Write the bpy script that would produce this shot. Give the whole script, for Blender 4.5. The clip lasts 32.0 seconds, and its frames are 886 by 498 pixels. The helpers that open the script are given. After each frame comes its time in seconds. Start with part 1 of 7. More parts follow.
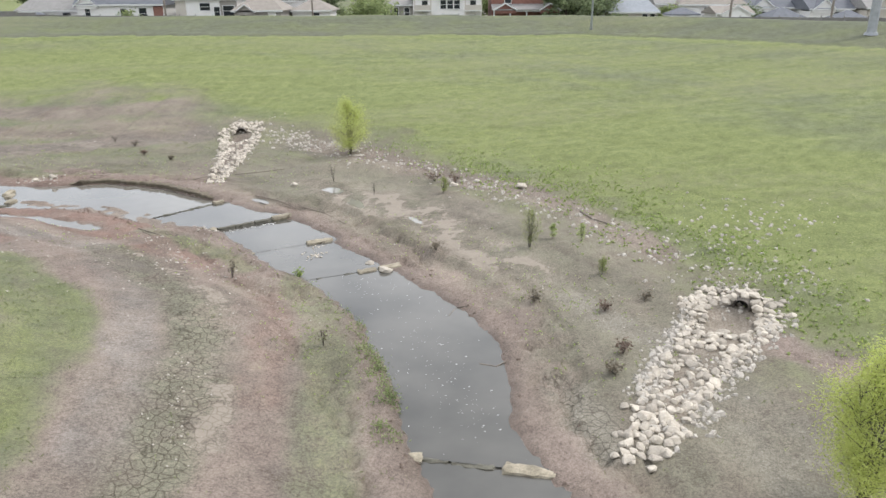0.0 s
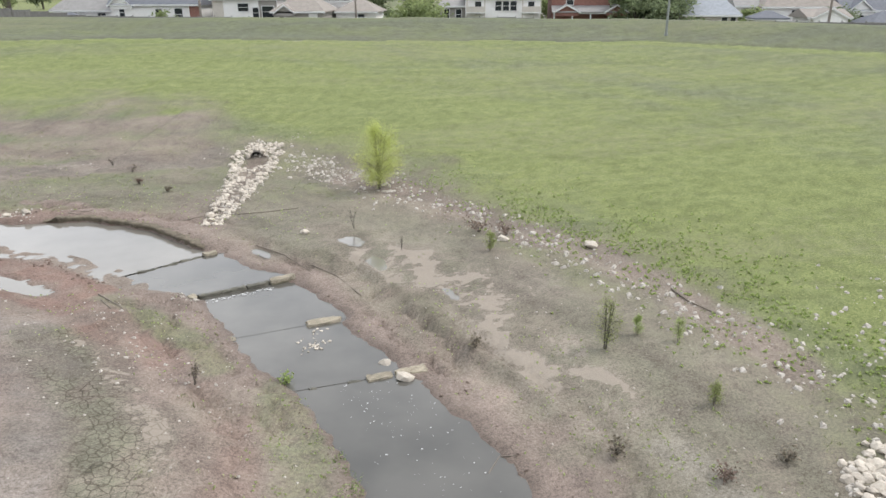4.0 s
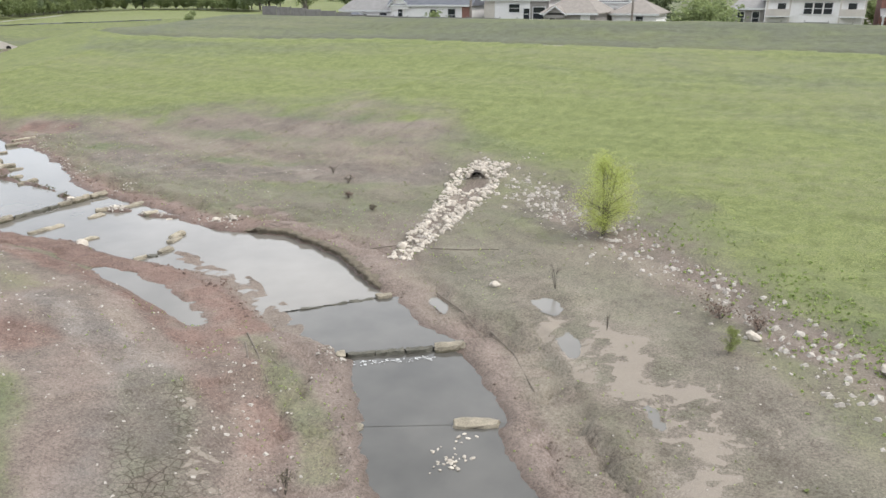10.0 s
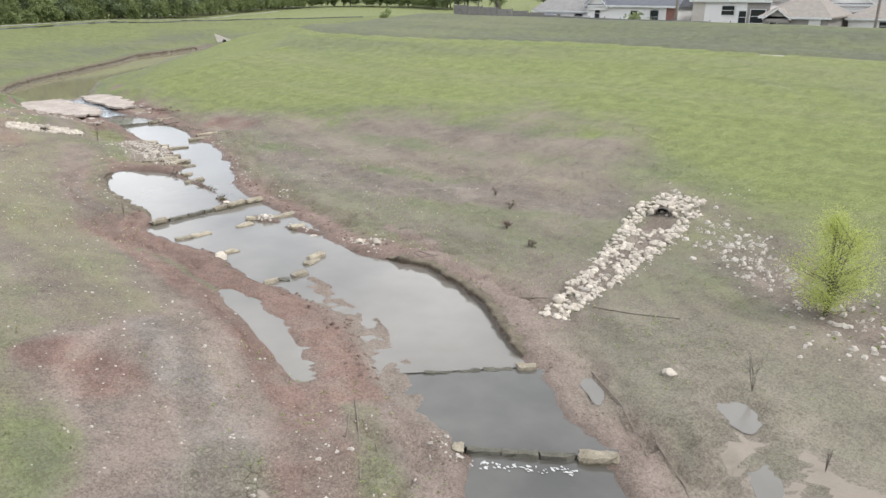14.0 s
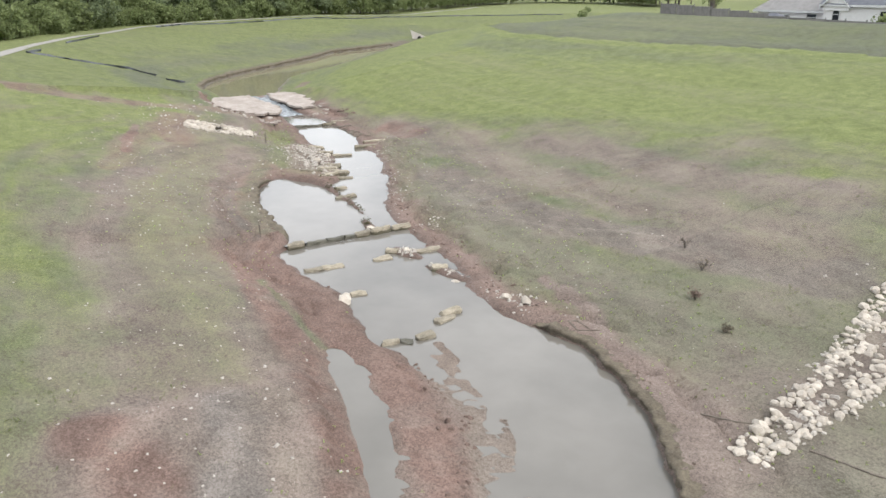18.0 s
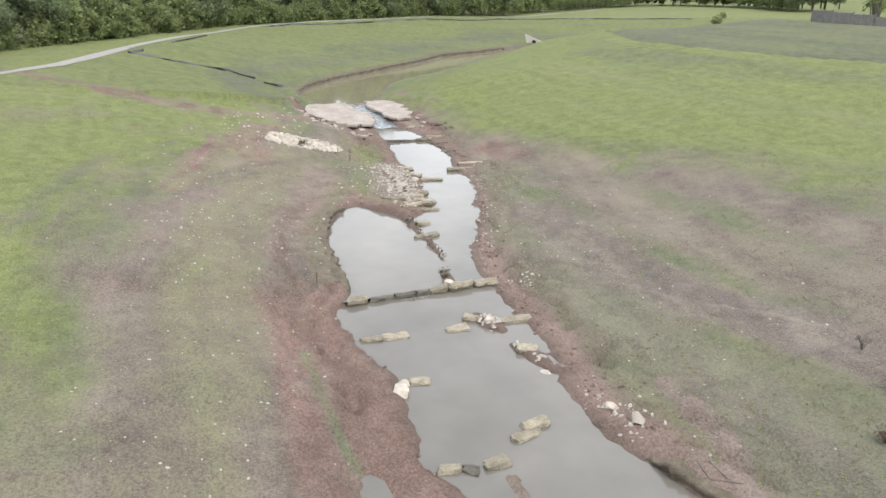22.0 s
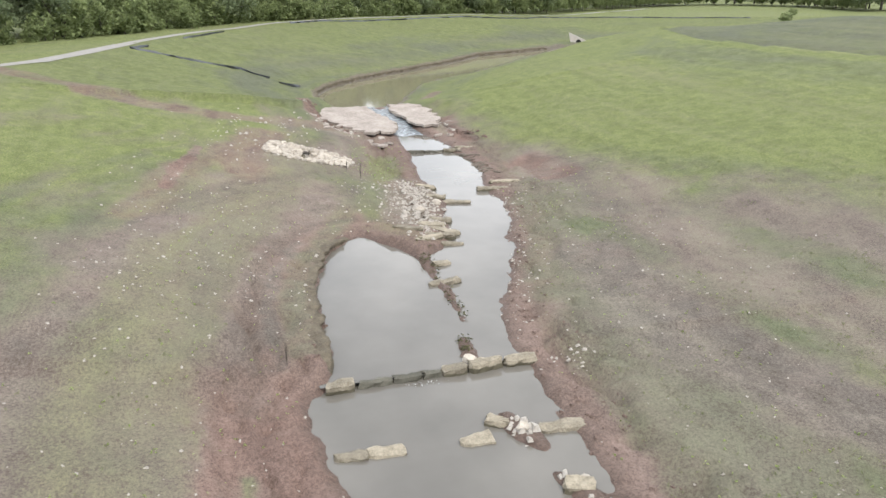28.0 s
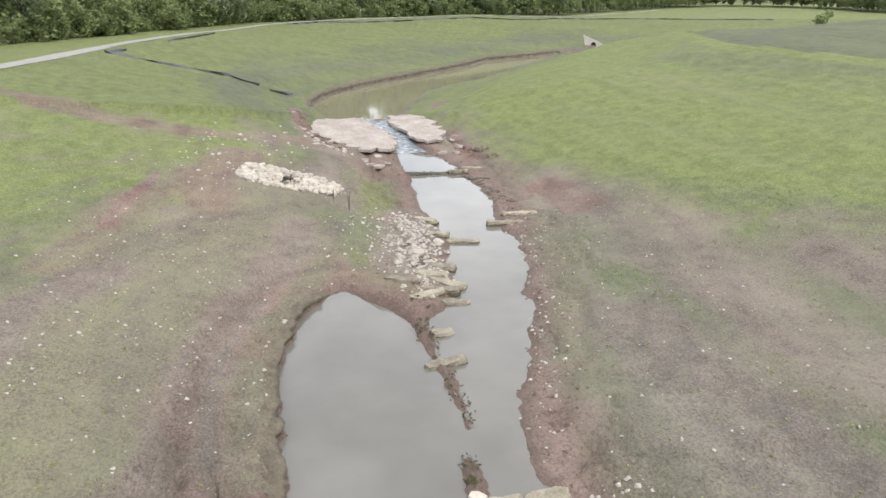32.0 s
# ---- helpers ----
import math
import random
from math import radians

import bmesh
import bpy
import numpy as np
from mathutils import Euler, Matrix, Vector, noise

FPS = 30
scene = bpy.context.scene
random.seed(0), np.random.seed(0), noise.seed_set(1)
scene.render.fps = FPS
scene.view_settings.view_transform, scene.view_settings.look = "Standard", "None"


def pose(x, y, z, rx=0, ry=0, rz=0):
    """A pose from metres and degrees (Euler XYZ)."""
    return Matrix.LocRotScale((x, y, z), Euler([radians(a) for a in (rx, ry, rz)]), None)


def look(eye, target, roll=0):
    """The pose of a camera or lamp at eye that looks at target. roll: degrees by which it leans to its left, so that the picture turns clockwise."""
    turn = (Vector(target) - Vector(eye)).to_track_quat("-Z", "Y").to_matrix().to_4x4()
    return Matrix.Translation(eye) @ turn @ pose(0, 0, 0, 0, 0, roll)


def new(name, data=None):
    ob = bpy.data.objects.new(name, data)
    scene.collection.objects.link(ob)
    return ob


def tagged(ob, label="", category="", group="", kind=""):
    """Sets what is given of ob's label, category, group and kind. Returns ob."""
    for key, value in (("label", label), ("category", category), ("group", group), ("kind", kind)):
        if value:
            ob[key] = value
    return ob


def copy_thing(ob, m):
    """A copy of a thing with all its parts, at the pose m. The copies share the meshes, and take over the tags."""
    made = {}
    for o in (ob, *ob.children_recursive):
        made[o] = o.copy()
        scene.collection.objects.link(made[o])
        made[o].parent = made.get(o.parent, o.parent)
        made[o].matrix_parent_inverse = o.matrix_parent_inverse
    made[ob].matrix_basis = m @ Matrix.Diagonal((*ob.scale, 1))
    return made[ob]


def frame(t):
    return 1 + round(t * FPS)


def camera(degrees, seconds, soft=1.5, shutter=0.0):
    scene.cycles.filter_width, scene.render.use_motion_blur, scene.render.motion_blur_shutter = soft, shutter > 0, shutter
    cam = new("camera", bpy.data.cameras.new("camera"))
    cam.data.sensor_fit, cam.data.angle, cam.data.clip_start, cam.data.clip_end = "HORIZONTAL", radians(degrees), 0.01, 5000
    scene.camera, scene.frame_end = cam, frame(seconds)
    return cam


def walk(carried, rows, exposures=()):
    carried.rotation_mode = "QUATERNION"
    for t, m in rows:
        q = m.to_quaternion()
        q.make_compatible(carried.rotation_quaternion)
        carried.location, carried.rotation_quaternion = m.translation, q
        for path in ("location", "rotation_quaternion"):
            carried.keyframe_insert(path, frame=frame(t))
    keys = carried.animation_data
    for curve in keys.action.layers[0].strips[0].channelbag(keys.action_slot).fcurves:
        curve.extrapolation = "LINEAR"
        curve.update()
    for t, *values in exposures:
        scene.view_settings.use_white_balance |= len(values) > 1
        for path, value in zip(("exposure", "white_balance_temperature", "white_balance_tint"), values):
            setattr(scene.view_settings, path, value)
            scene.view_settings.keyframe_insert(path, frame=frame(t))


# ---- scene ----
cam = camera(63.39, 32.0)
ROWS = [
    (0.0, -0.00, 0.00, 12.00, -0.03, -20.27, 0.29),
    (0.5, 0.05, 1.34, 12.00, 0.01, -20.27, 0.28),
    (1.0, 0.10, 2.66, 11.99, 0.19, -20.27, 0.26),
    (1.5, 0.15, 3.98, 11.98, 0.44, -20.29, 0.26),
    (2.0, 0.20, 5.29, 11.98, 0.79, -20.31, 0.27),
    (2.5, 0.26, 6.57, 12.01, 1.23, -20.32, 0.28),
    (4.5, 0.18, 11.53, 12.01, 5.78, -20.30, 0.18),
    (5.0, 0.22, 12.57, 12.00, 7.51, -20.32, 0.19),
    (5.5, 0.24, 13.48, 11.99, 9.26, -20.34, 0.17),
    (6.0, 0.26, 14.26, 11.98, 11.17, -20.34, 0.14),
    (6.5, 0.30, 14.94, 11.95, 13.11, -20.34, 0.19),
    (7.0, 0.39, 15.52, 11.92, 15.04, -20.33, 0.26),
    (7.5, 0.55, 16.05, 11.91, 16.99, -20.32, 0.35),
    (8.0, 0.72, 16.55, 11.90, 18.93, -20.30, 0.36),
    (8.5, 0.85, 17.07, 11.90, 20.80, -20.30, 0.35),
    (9.0, 0.92, 17.64, 11.92, 22.65, -20.29, 0.35),
    (9.5, 1.00, 18.27, 11.94, 24.59, -20.24, 0.42),
    (10.0, 1.00, 18.93, 11.94, 26.26, -20.17, 0.49),
    (10.5, 0.95, 19.61, 11.95, 28.01, -20.11, 0.56),
    (11.0, 0.83, 20.27, 11.96, 30.03, -20.09, 0.64),
    (11.5, 0.53, 20.97, 11.96, 31.85, -20.06, 0.55),
    (12.0, 0.19, 21.69, 11.98, 33.75, -20.08, 0.49),
    (12.5, -0.20, 22.44, 11.97, 35.64, -20.08, 0.40),
    (13.0, -0.64, 23.20, 11.97, 37.50, -20.09, 0.30),
    (13.5, -1.01, 23.98, 11.98, 39.47, -20.14, 0.32),
    (14.0, -1.39, 24.77, 12.00, 41.46, -20.18, 0.34),
    (14.5, -1.82, 25.57, 12.02, 43.48, -20.20, 0.37),
    (16.5, -3.85, 28.65, 12.17, 51.14, -20.34, 0.45),
    (17.0, -4.48, 29.38, 12.19, 53.05, -20.37, 0.44),
    (17.5, -5.15, 30.09, 12.22, 55.04, -20.39, 0.47),
    (18.0, -5.83, 30.77, 12.25, 56.96, -20.43, 0.52),
    (18.5, -6.52, 31.44, 12.29, 58.78, -20.46, 0.54),
    (19.0, -7.22, 32.06, 12.34, 60.31, -20.49, 0.54),
    (19.5, -7.99, 32.67, 12.37, 61.83, -20.46, 0.45),
    (20.0, -8.77, 33.24, 12.41, 62.03, -20.46, 0.38),
    (20.5, -9.66, 33.79, 12.44, 63.32, -20.45, 0.30),
    (21.0, -10.54, 34.34, 12.46, 64.67, -20.43, 0.23),
    (21.5, -11.33, 34.87, 12.46, 65.70, -20.43, 0.19),
    (22.0, -12.09, 35.34, 12.44, 66.01, -20.40, 0.14),
    (22.5, -12.82, 35.77, 12.42, 66.48, -20.39, 0.09),
    (23.0, -13.54, 36.19, 12.42, 66.94, -20.37, 0.06),
    (23.5, -14.29, 36.61, 12.39, 67.43, -20.35, 0.06),
    (24.0, -15.04, 37.02, 12.36, 67.77, -20.34, 0.08),
    (24.5, -15.76, 37.41, 12.32, 68.03, -20.34, 0.08),
    (25.0, -16.44, 37.79, 12.21, 68.27, -20.32, 0.12),
    (25.5, -17.13, 38.13, 12.03, 68.48, -20.31, 0.13),
    (27.5, -19.69, 39.32, 11.38, 69.06, -20.28, 0.10),
    (28.0, -20.33, 39.60, 11.25, 69.13, -20.28, 0.07),
    (28.5, -20.97, 39.89, 11.21, 69.21, -20.26, 0.05),
    (29.0, -21.63, 40.19, 11.18, 69.31, -20.26, 0.04),
    (29.5, -22.37, 40.49, 11.16, 69.38, -20.26, 0.01),
    (30.0, -23.22, 40.83, 11.13, 69.49, -20.27, -0.03),
    (30.5, -24.12, 41.19, 11.12, 69.60, -20.27, -0.03),
    (31.0, -25.08, 41.58, 11.11, 69.65, -20.25, -0.05),
    (31.5, -26.07, 41.99, 11.09, 69.73, -20.25, -0.03),
    (32.0, -27.05, 42.38, 11.07, 69.80, -20.25, -0.04),
]
walk(cam, [(t, pose(x, y, z, 90 + pitch, roll, yaw)) for t, x, y, z, yaw, pitch, roll in ROWS])

# ---- light ----
world = bpy.data.worlds.new("overcast_sky")
scene.world = world
world.use_nodes = True
wn, wl_ = world.node_tree.nodes, world.node_tree.links
wn.clear()
SUN_EL, SUN_AZ = 52.0, 75.0
sky = wn.new("ShaderNodeTexSky")
sky.sky_type = "NISHITA"
sky.sun_disc = False
sky.sun_elevation, sky.sun_rotation = radians(SUN_EL), radians(SUN_AZ)
sky.air_density, sky.dust_density = 1.0, 2.5
bg_sky = wn.new("ShaderNodeBackground")
bg_sky.inputs["Strength"].default_value = 0.10
bg_cloud = wn.new("ShaderNodeBackground")
bg_cloud.inputs["Strength"].default_value = 1.0
coord = wn.new("ShaderNodeTexCoord")
mapping = wn.new("ShaderNodeMapping")
mapping.inputs["Scale"].default_value = (1.0, 1.0, 2.2)
cloud = wn.new("ShaderNodeTexNoise")
cloud.inputs["Scale"].default_value = 2.6
cloud.inputs["Detail"].default_value = 6.0
cloud.inputs["Roughness"].default_value = 0.55
ramp = wn.new("ShaderNodeValToRGB")
ramp.color_ramp.elements[0].position, ramp.color_ramp.elements[0].color = 0.36, (0.42, 0.46, 0.52, 1)
ramp.color_ramp.elements[1].position, ramp.color_ramp.elements[1].color = 0.66, (1.05, 1.06, 1.08, 1)
mixer = wn.new("ShaderNodeMixShader")
mixer.inputs[0].default_value = 0.85
wout = wn.new("ShaderNodeOutputWorld")
wl_.new(coord.outputs["Generated"], mapping.inputs["Vector"])
wl_.new(mapping.outputs["Vector"], cloud.inputs["Vector"])
wl_.new(cloud.outputs["Fac"], ramp.inputs["Fac"])
wl_.new(ramp.outputs["Color"], bg_cloud.inputs["Color"])
wl_.new(sky.outputs["Color"], bg_sky.inputs["Color"])
wl_.new(bg_sky.outputs[0], mixer.inputs[1])
wl_.new(bg_cloud.outputs[0], mixer.inputs[2])
wl_.new(mixer.outputs[0], wout.inputs["Surface"])

sun_data = bpy.data.lights.new("sun", "SUN")
sun_data.energy, sun_data.angle, sun_data.color = 1.0, radians(14), (1.0, 0.96, 0.9)
sun = new("sun", sun_data)
sun_dir = Vector((math.sin(radians(SUN_AZ)) * math.cos(radians(SUN_EL)), math.cos(radians(SUN_AZ)) * math.cos(radians(SUN_EL)), math.sin(radians(SUN_EL))))
sun.matrix_world = look(sun_dir * 300, (0, 0, 0))
scene.view_settings.exposure = 1.34

# ---- materials ----
MATS = {}


def nodes_of(name):
    m = bpy.data.materials.new(name)
    m.use_nodes = True
    nt = m.node_tree
    return m, nt.nodes, nt.links, nt.nodes["Principled BSDF"]


def noise_node(n, l, scale, detail=6.0, rough=0.6, vec=None):
    t = n.new("ShaderNodeTexNoise")
    t.inputs["Scale"].default_value, t.inputs["Detail"].default_value, t.inputs["Roughness"].default_value = scale, detail, rough
    if vec is not None:
        l.new(vec, t.inputs["Vector"])
    return t


def ramp_node(n, l, fac, stops):
    r = n.new("ShaderNodeValToRGB")
    e = r.color_ramp.elements
    while len(e) < len(stops):
        e.new(0.5)
    for k, (p, c) in enumerate(stops):
        e[k].position, e[k].color = p, (*c, 1)
    l.new(fac, r.inputs["Fac"])
    return r


def mix_node(n, l, fac, a, b, mode="MIX"):
    m = n.new("ShaderNodeMix")
    m.data_type, m.blend_type = "RGBA", mode
    for sock, v in ((m.inputs[0], fac), (m.inputs[6], a), (m.inputs[7], b)):
        if isinstance(v, (int, float)):
            sock.default_value = v
        elif isinstance(v, tuple):
            sock.default_value = (*v, 1)
        else:
            l.new(v, sock)
    return m.outputs[2]


def rough_mat(name, dark, light, scale, rough=0.9, bump=0.3, dist=0.02, metal=0.0, by_object=0.0, fine=6.0, coat=None):
    """A surface of two shades at two scales, with relief."""
    if name in MATS:
        return MATS[name]
    m, n, l, b = nodes_of(name)
    tc = n.new("ShaderNodeTexCoord")
    geo = n.new("ShaderNodeNewGeometry")
    big = noise_node(n, l, scale, vec=geo.outputs["Position"])
    small = noise_node(n, l, scale * fine, 8.0, 0.7, vec=geo.outputs["Position"])
    mean = n.new("ShaderNodeMath")
    mean.operation = "MULTIPLY_ADD"
    l.new(small.outputs["Fac"], mean.inputs[0])
    mean.inputs[1].default_value = 0.5
    half = n.new("ShaderNodeMath")
    half.operation = "MULTIPLY"
    l.new(big.outputs["Fac"], half.inputs[0])
    half.inputs[1].default_value = 0.5
    l.new(half.outputs[0], mean.inputs[2])
    r = ramp_node(n, l, mean.outputs[0], [(0.36, dark), (0.62, light)])
    col = r.outputs["Color"]
    if by_object:
        info = n.new("ShaderNodeObjectInfo")
        v = ramp_node(n, l, info.outputs["Random"], [(0.0, (1 - by_object,) * 3), (1.0, (1 + by_object,) * 3)])
        col = mix_node(n, l, 1.0, col, v.outputs["Color"], "MULTIPLY")
    l.new(col, b.inputs["Base Color"])
    b.inputs["Roughness"].default_value, b.inputs["Metallic"].default_value = rough, metal
    if bump:
        bp = n.new("ShaderNodeBump")
        bp.inputs["Strength"].default_value, bp.inputs["Distance"].default_value = bump, dist
        l.new(small.outputs["Fac"], bp.inputs["Height"])
        l.new(bp.outputs["Normal"], b.inputs["Normal"])
    MATS[name] = m
    return m


def leaf_mat(name, dark, light, through_it=0.25):
    """Foliage: each leaf takes its own shade."""
    if name in MATS:
        return MATS[name]
    m, n, l, b = nodes_of(name)
    geo = n.new("ShaderNodeNewGeometry")
    big = noise_node(n, l, 0.5, 3.0, 0.6, geo.outputs["Position"])
    add = n.new("ShaderNodeMath")
    add.operation = "MULTIPLY_ADD"
    l.new(geo.outputs["Random Per Island"], add.inputs[0])
    add.inputs[1].default_value = 0.55
    sub = n.new("ShaderNodeMath")
    sub.operation = "MULTIPLY"
    l.new(big.outputs["Fac"], sub.inputs[0])
    sub.inputs[1].default_value = 0.5
    l.new(sub.outputs[0], add.inputs[2])
    r = ramp_node(n, l, add.outputs[0], [(0.15, dark), (0.75, light)])
    l.new(r.outputs["Color"], b.inputs["Base Color"])
    b.inputs["Roughness"].default_value = 0.65
    b.inputs["Specular IOR Level"].default_value = 0.25
    tr = n.new("ShaderNodeBsdfTranslucent")
    l.new(r.outputs["Color"], tr.inputs["Color"])
    mx = n.new("ShaderNodeMixShader")
    mx.inputs[0].default_value = through_it
    l.new(b.outputs[0], mx.inputs[1])
    l.new(tr.outputs[0], mx.inputs[2])
    l.new(mx.outputs[0], n["Material Output"].inputs["Surface"])
    MATS[name] = m
    return m


# ---- mesh helpers ----
def mesh_from(name, verts, faces, material=None, smooth=False):
    me = bpy.data.meshes.new(name)
    me.from_pydata([tuple(v) for v in verts], [], [tuple(f) for f in faces])
    if material:
        me.materials.append(material)
    if smooth:
        me.polygons.foreach_set("use_smooth", [True] * len(me.polygons))
    me.update()
    return me


def part(name, bm, material, parent, label=""):
    """Links a bmesh (or a finished mesh) as one mesh object under a thing."""
    if isinstance(bm, bpy.types.Mesh):
        me = bm
    else:
        me = bpy.data.meshes.new(name)
        bm.to_mesh(me)
        bm.free()
    if material and not me.materials:
        me.materials.append(material)
    ob = new(name, me)
    if parent:
        ob.parent = parent
    if label:
        ob["label"] = label
    return ob


def box_bm(x0, y0, z0, x1, y1, z1, bevel=0.0, bm=None):
    own = bm is None
    bm = bm or bmesh.new()
    r = bmesh.ops.create_cube(bm, size=1.0, matrix=Matrix.Translation(((x0 + x1) / 2, (y0 + y1) / 2, (z0 + z1) / 2)) @ Matrix.Diagonal((x1 - x0, y1 - y0, z1 - z0, 1)))
    if bevel:
        vs = set(r["verts"])
        bmesh.ops.bevel(bm, geom=[e for e in bm.edges if e.verts[0] in vs and e.verts[1] in vs], offset=bevel, segments=1, affect="EDGES", profile=0.5)
    return bm


def thing(name, m, label, category, group="", kind=""):
    ob = new(name)
    ob.matrix_world = m
    ob.empty_display_size = 0.2
    return tagged(ob, label, category, group, kind)


# ---- the lie of the land ----
# the stream's middle line: x, y, half width
STREAM = [(9, -70, 2.2), (3.0, 8, 2.2), (1.2, 16.4, 2.0), (0.35, 20.7, 1.85), (-0.4, 24.8, 2.3), (-2.5, 29.7, 2.35), (-4.8, 32.8, 2.2), (-7.1, 35.2, 2.1),
          (-9.4, 38, 2.2), (-11.6, 39.9, 2.3), (-15.7, 41.8, 2.8), (-20.5, 44.8, 3.1), (-24.5, 45.7, 3.1), (-28, 45.5, 2.9), (-32.3, 46, 3.0),
          (-37, 46.6, 3.4), (-40.5, 47, 3.3), (-46, 48.3, 3.55), (-50.5, 50.2, 3.9), (-55, 54.6, 2.7), (-60.7, 56, 2.1), (-65, 57, 2.1), (-71, 57.8, 1.6),
          (-78, 58, 1.2), (-86, 58, 1.4)]
BENCH = [(110, -20), (70, 36), (54, 60), (44, 72), (32, 84), (17, 95), (0, 97), (-24, 95.5), (-45, 98), (-64, 93), (-82, 91), (-100, 99), (-108, 114), (-110, 130), (-104, 160), (-90, 220)]
CREST = [(125, -5), (82, 50), (62, 76), (46, 88), (30, 100), (17, 107), (0, 111), (-22, 109), (-40, 111), (-60, 113), (-80, 114), (-93, 120), (-97, 136), (-92, 165), (-76, 230)]
RIDGE = [(40, -75), (0, -32), (-25, -10), (-52, 12), (-83, 28), (-102, 36), (-116, 43), (-136, 56), (-150, 72), (-157, 95), (-165, 112), (-167, 128), (-160, 146), (-148, 164), (-120, 200)]


def to_line(px, py, line):
    """Distance to a polyline, the side (+ on the right going along it), the place along it (index) and a third value carried on it."""
    best = np.full(px.shape, 1e9)
    side = np.zeros(px.shape)
    along = np.zeros(px.shape)
    val = np.zeros(px.shape)
    for k in range(len(line) - 1):
        ax, ay = line[k][:2]
        bx, by = line[k + 1][:2]
        dx, dy = bx - ax, by - ay
        u = np.clip(((px - ax) * dx + (py - ay) * dy) / (dx * dx + dy * dy), 0, 1)
        d = np.hypot(px - ax - u * dx, py - ay - u * dy)
        near = d < best - 1e-9
        best = np.where(near, d, best)
        side = np.where(near, np.sign((px - ax) * dy - (py - ay) * dx), side)
        along = np.where(near, k + u, along)
        if len(line[k]) > 2:
            val = np.where(near, line[k][2] + u * (line[k + 1][2] - line[k][2]), val)
    return best, side, along, val


def sstep(a, b, x):
    t = np.clip((x - a) / (b - a), 0, 1)
    return t * t * (3 - 2 * t)


_lat = np.random.RandomState(7).rand(256, 256)


def vnoise(x, y, scale, octaves=4, gain=0.5, shift=0.0):
    """Smooth value noise over the plan, 0 to 1."""
    out, amp, tot = np.zeros(np.shape(x)), 1.0, 0.0
    fx, fy = np.asarray(x) / scale + 37.7 + shift, np.asarray(y) / scale + 91.3 + shift * 1.7
    for _ in range(octaves):
        ix, iy = np.floor(fx).astype(int), np.floor(fy).astype(int)
        ux, uy = fx - ix, fy - iy
        ux, uy = ux * ux * (3 - 2 * ux), uy * uy * (3 - 2 * uy)
        a, b = _lat[ix % 256, iy % 256], _lat[(ix + 1) % 256, iy % 256]
        c, d = _lat[ix % 256, (iy + 1) % 256], _lat[(ix + 1) % 256, (iy + 1) % 256]
        out = out + amp * ((a * (1 - ux) + b * ux) * (1 - uy) + (c * (1 - ux) + d * ux) * uy)
        tot += amp
        amp *= gain
        fx, fy = fx * 2.03 + 11.1, fy * 2.03 + 5.3
    return out / tot


# water levels, pool by pool, from where the stream leaves to the pond
# place along the stream, level above, left end and right end of each low stone weir
WEIRS = [(2.3, -1.17, (-1.2, 17.9), (3.3, 17.0)), (5.9, -1.155, (-6.4, 31.5), (-2.3, 33.2)), (7.5, -1.145, (-10.2, 35.0), (-6.0, 37.2)),
         (8.9, -1.0, (-13.2, 38.6), (-9.2, 41.3)), (10.0, -0.96, (-17.2, 40.8), (-14.1, 44.1)), (15.95, -0.78, (-40.2, 43.2), (-39.7, 50.4)),
         (21.85, -0.62, (-71.2, 56.0), (-70.3, 60.6))]


def level(along):
    z = np.full(np.shape(along), -1.22)
    for a, h, _, _ in WEIRS:
        z = z + (h - z) * sstep(a - 0.12, a + 0.12, along)
    return z + 0.72 * sstep(22.6, 24.0, along)


POND_Z = 0.12
PUDDLE_Z = -0.66
SPIT = [(-58.5, 53.0, 1.3), (-55.5, 51.6, 1.1), (-53.0, 50.9, 0.6), (-51.0, 50.1, 0.4), (-49.0, 49.8, 0.3), (-47.6, 49.6, 0.2), (-46.2, 49.6, 0.15), (-44.6, 49.35, 0.25), (-43.2, 49.1, 0.15), (-42.6, 48.8, -0.25), (-41.9, 48.5, 0.2), (-40.4, 48.2, 0.35)]
# x, y, radii, turn, depth of the water under the rim of small puddles
HOLLOWS = [(-7.1, 44.9, 1.2, 0.6, -50, -0.5), (-5.4, 42.3, 1.2, 0.4, -60, -0.58), (-11.6, 43.9, 1.0, 0.36, -40, -0.86), (-1.6, 38.6, 1.0, 0.3, -60, -0.49)]
SCOUR = [(11.4, 25.6), (-16.85, 59.5), (-66.3, 47.4)]
PUDDLE = [(-28.0, 40.2, 0.1), (-26.5, 39.9, 0.38), (-23.5, 39.3, 0.45), (-20.8, 38.3, 0.42), (-19.4, 37.7, 0.15)]
HILL = [(-104, 86, 0.7), (-104, 94, 1.0), (-98, 102, 0.9), (-92, 112, 0.5)]
# mud bars round the stones
MUD = [[(-33.8, 48.1, 0.3), (-32.7, 48.4, 0.45), (-31.6, 48.5, 0.3)], [(-36.9, 47.9, 0.35), (-35.9, 48.1, 0.5), (-35.2, 48.3, 0.3)], [(-21.3, 43.0, 0.2), (-20.2, 42.4, 0.3), (-19.2, 41.7, 0.2)], [(-18.2, 41.4, 0.12), (-17.6, 41.2, 0.12)], [(-27.0, 44.1, 0.15), (-25.4, 43.9, 0.3)]]
SHOAL = [(-26.4, 43.7, 0.45), (-25.0, 43.3, 0.5), (-22.5, 42.5, 0.6), (-19, 40.9, 0.75), (-16.5, 39.6, 0.6), (-14.4, 38.9, 0.4)]


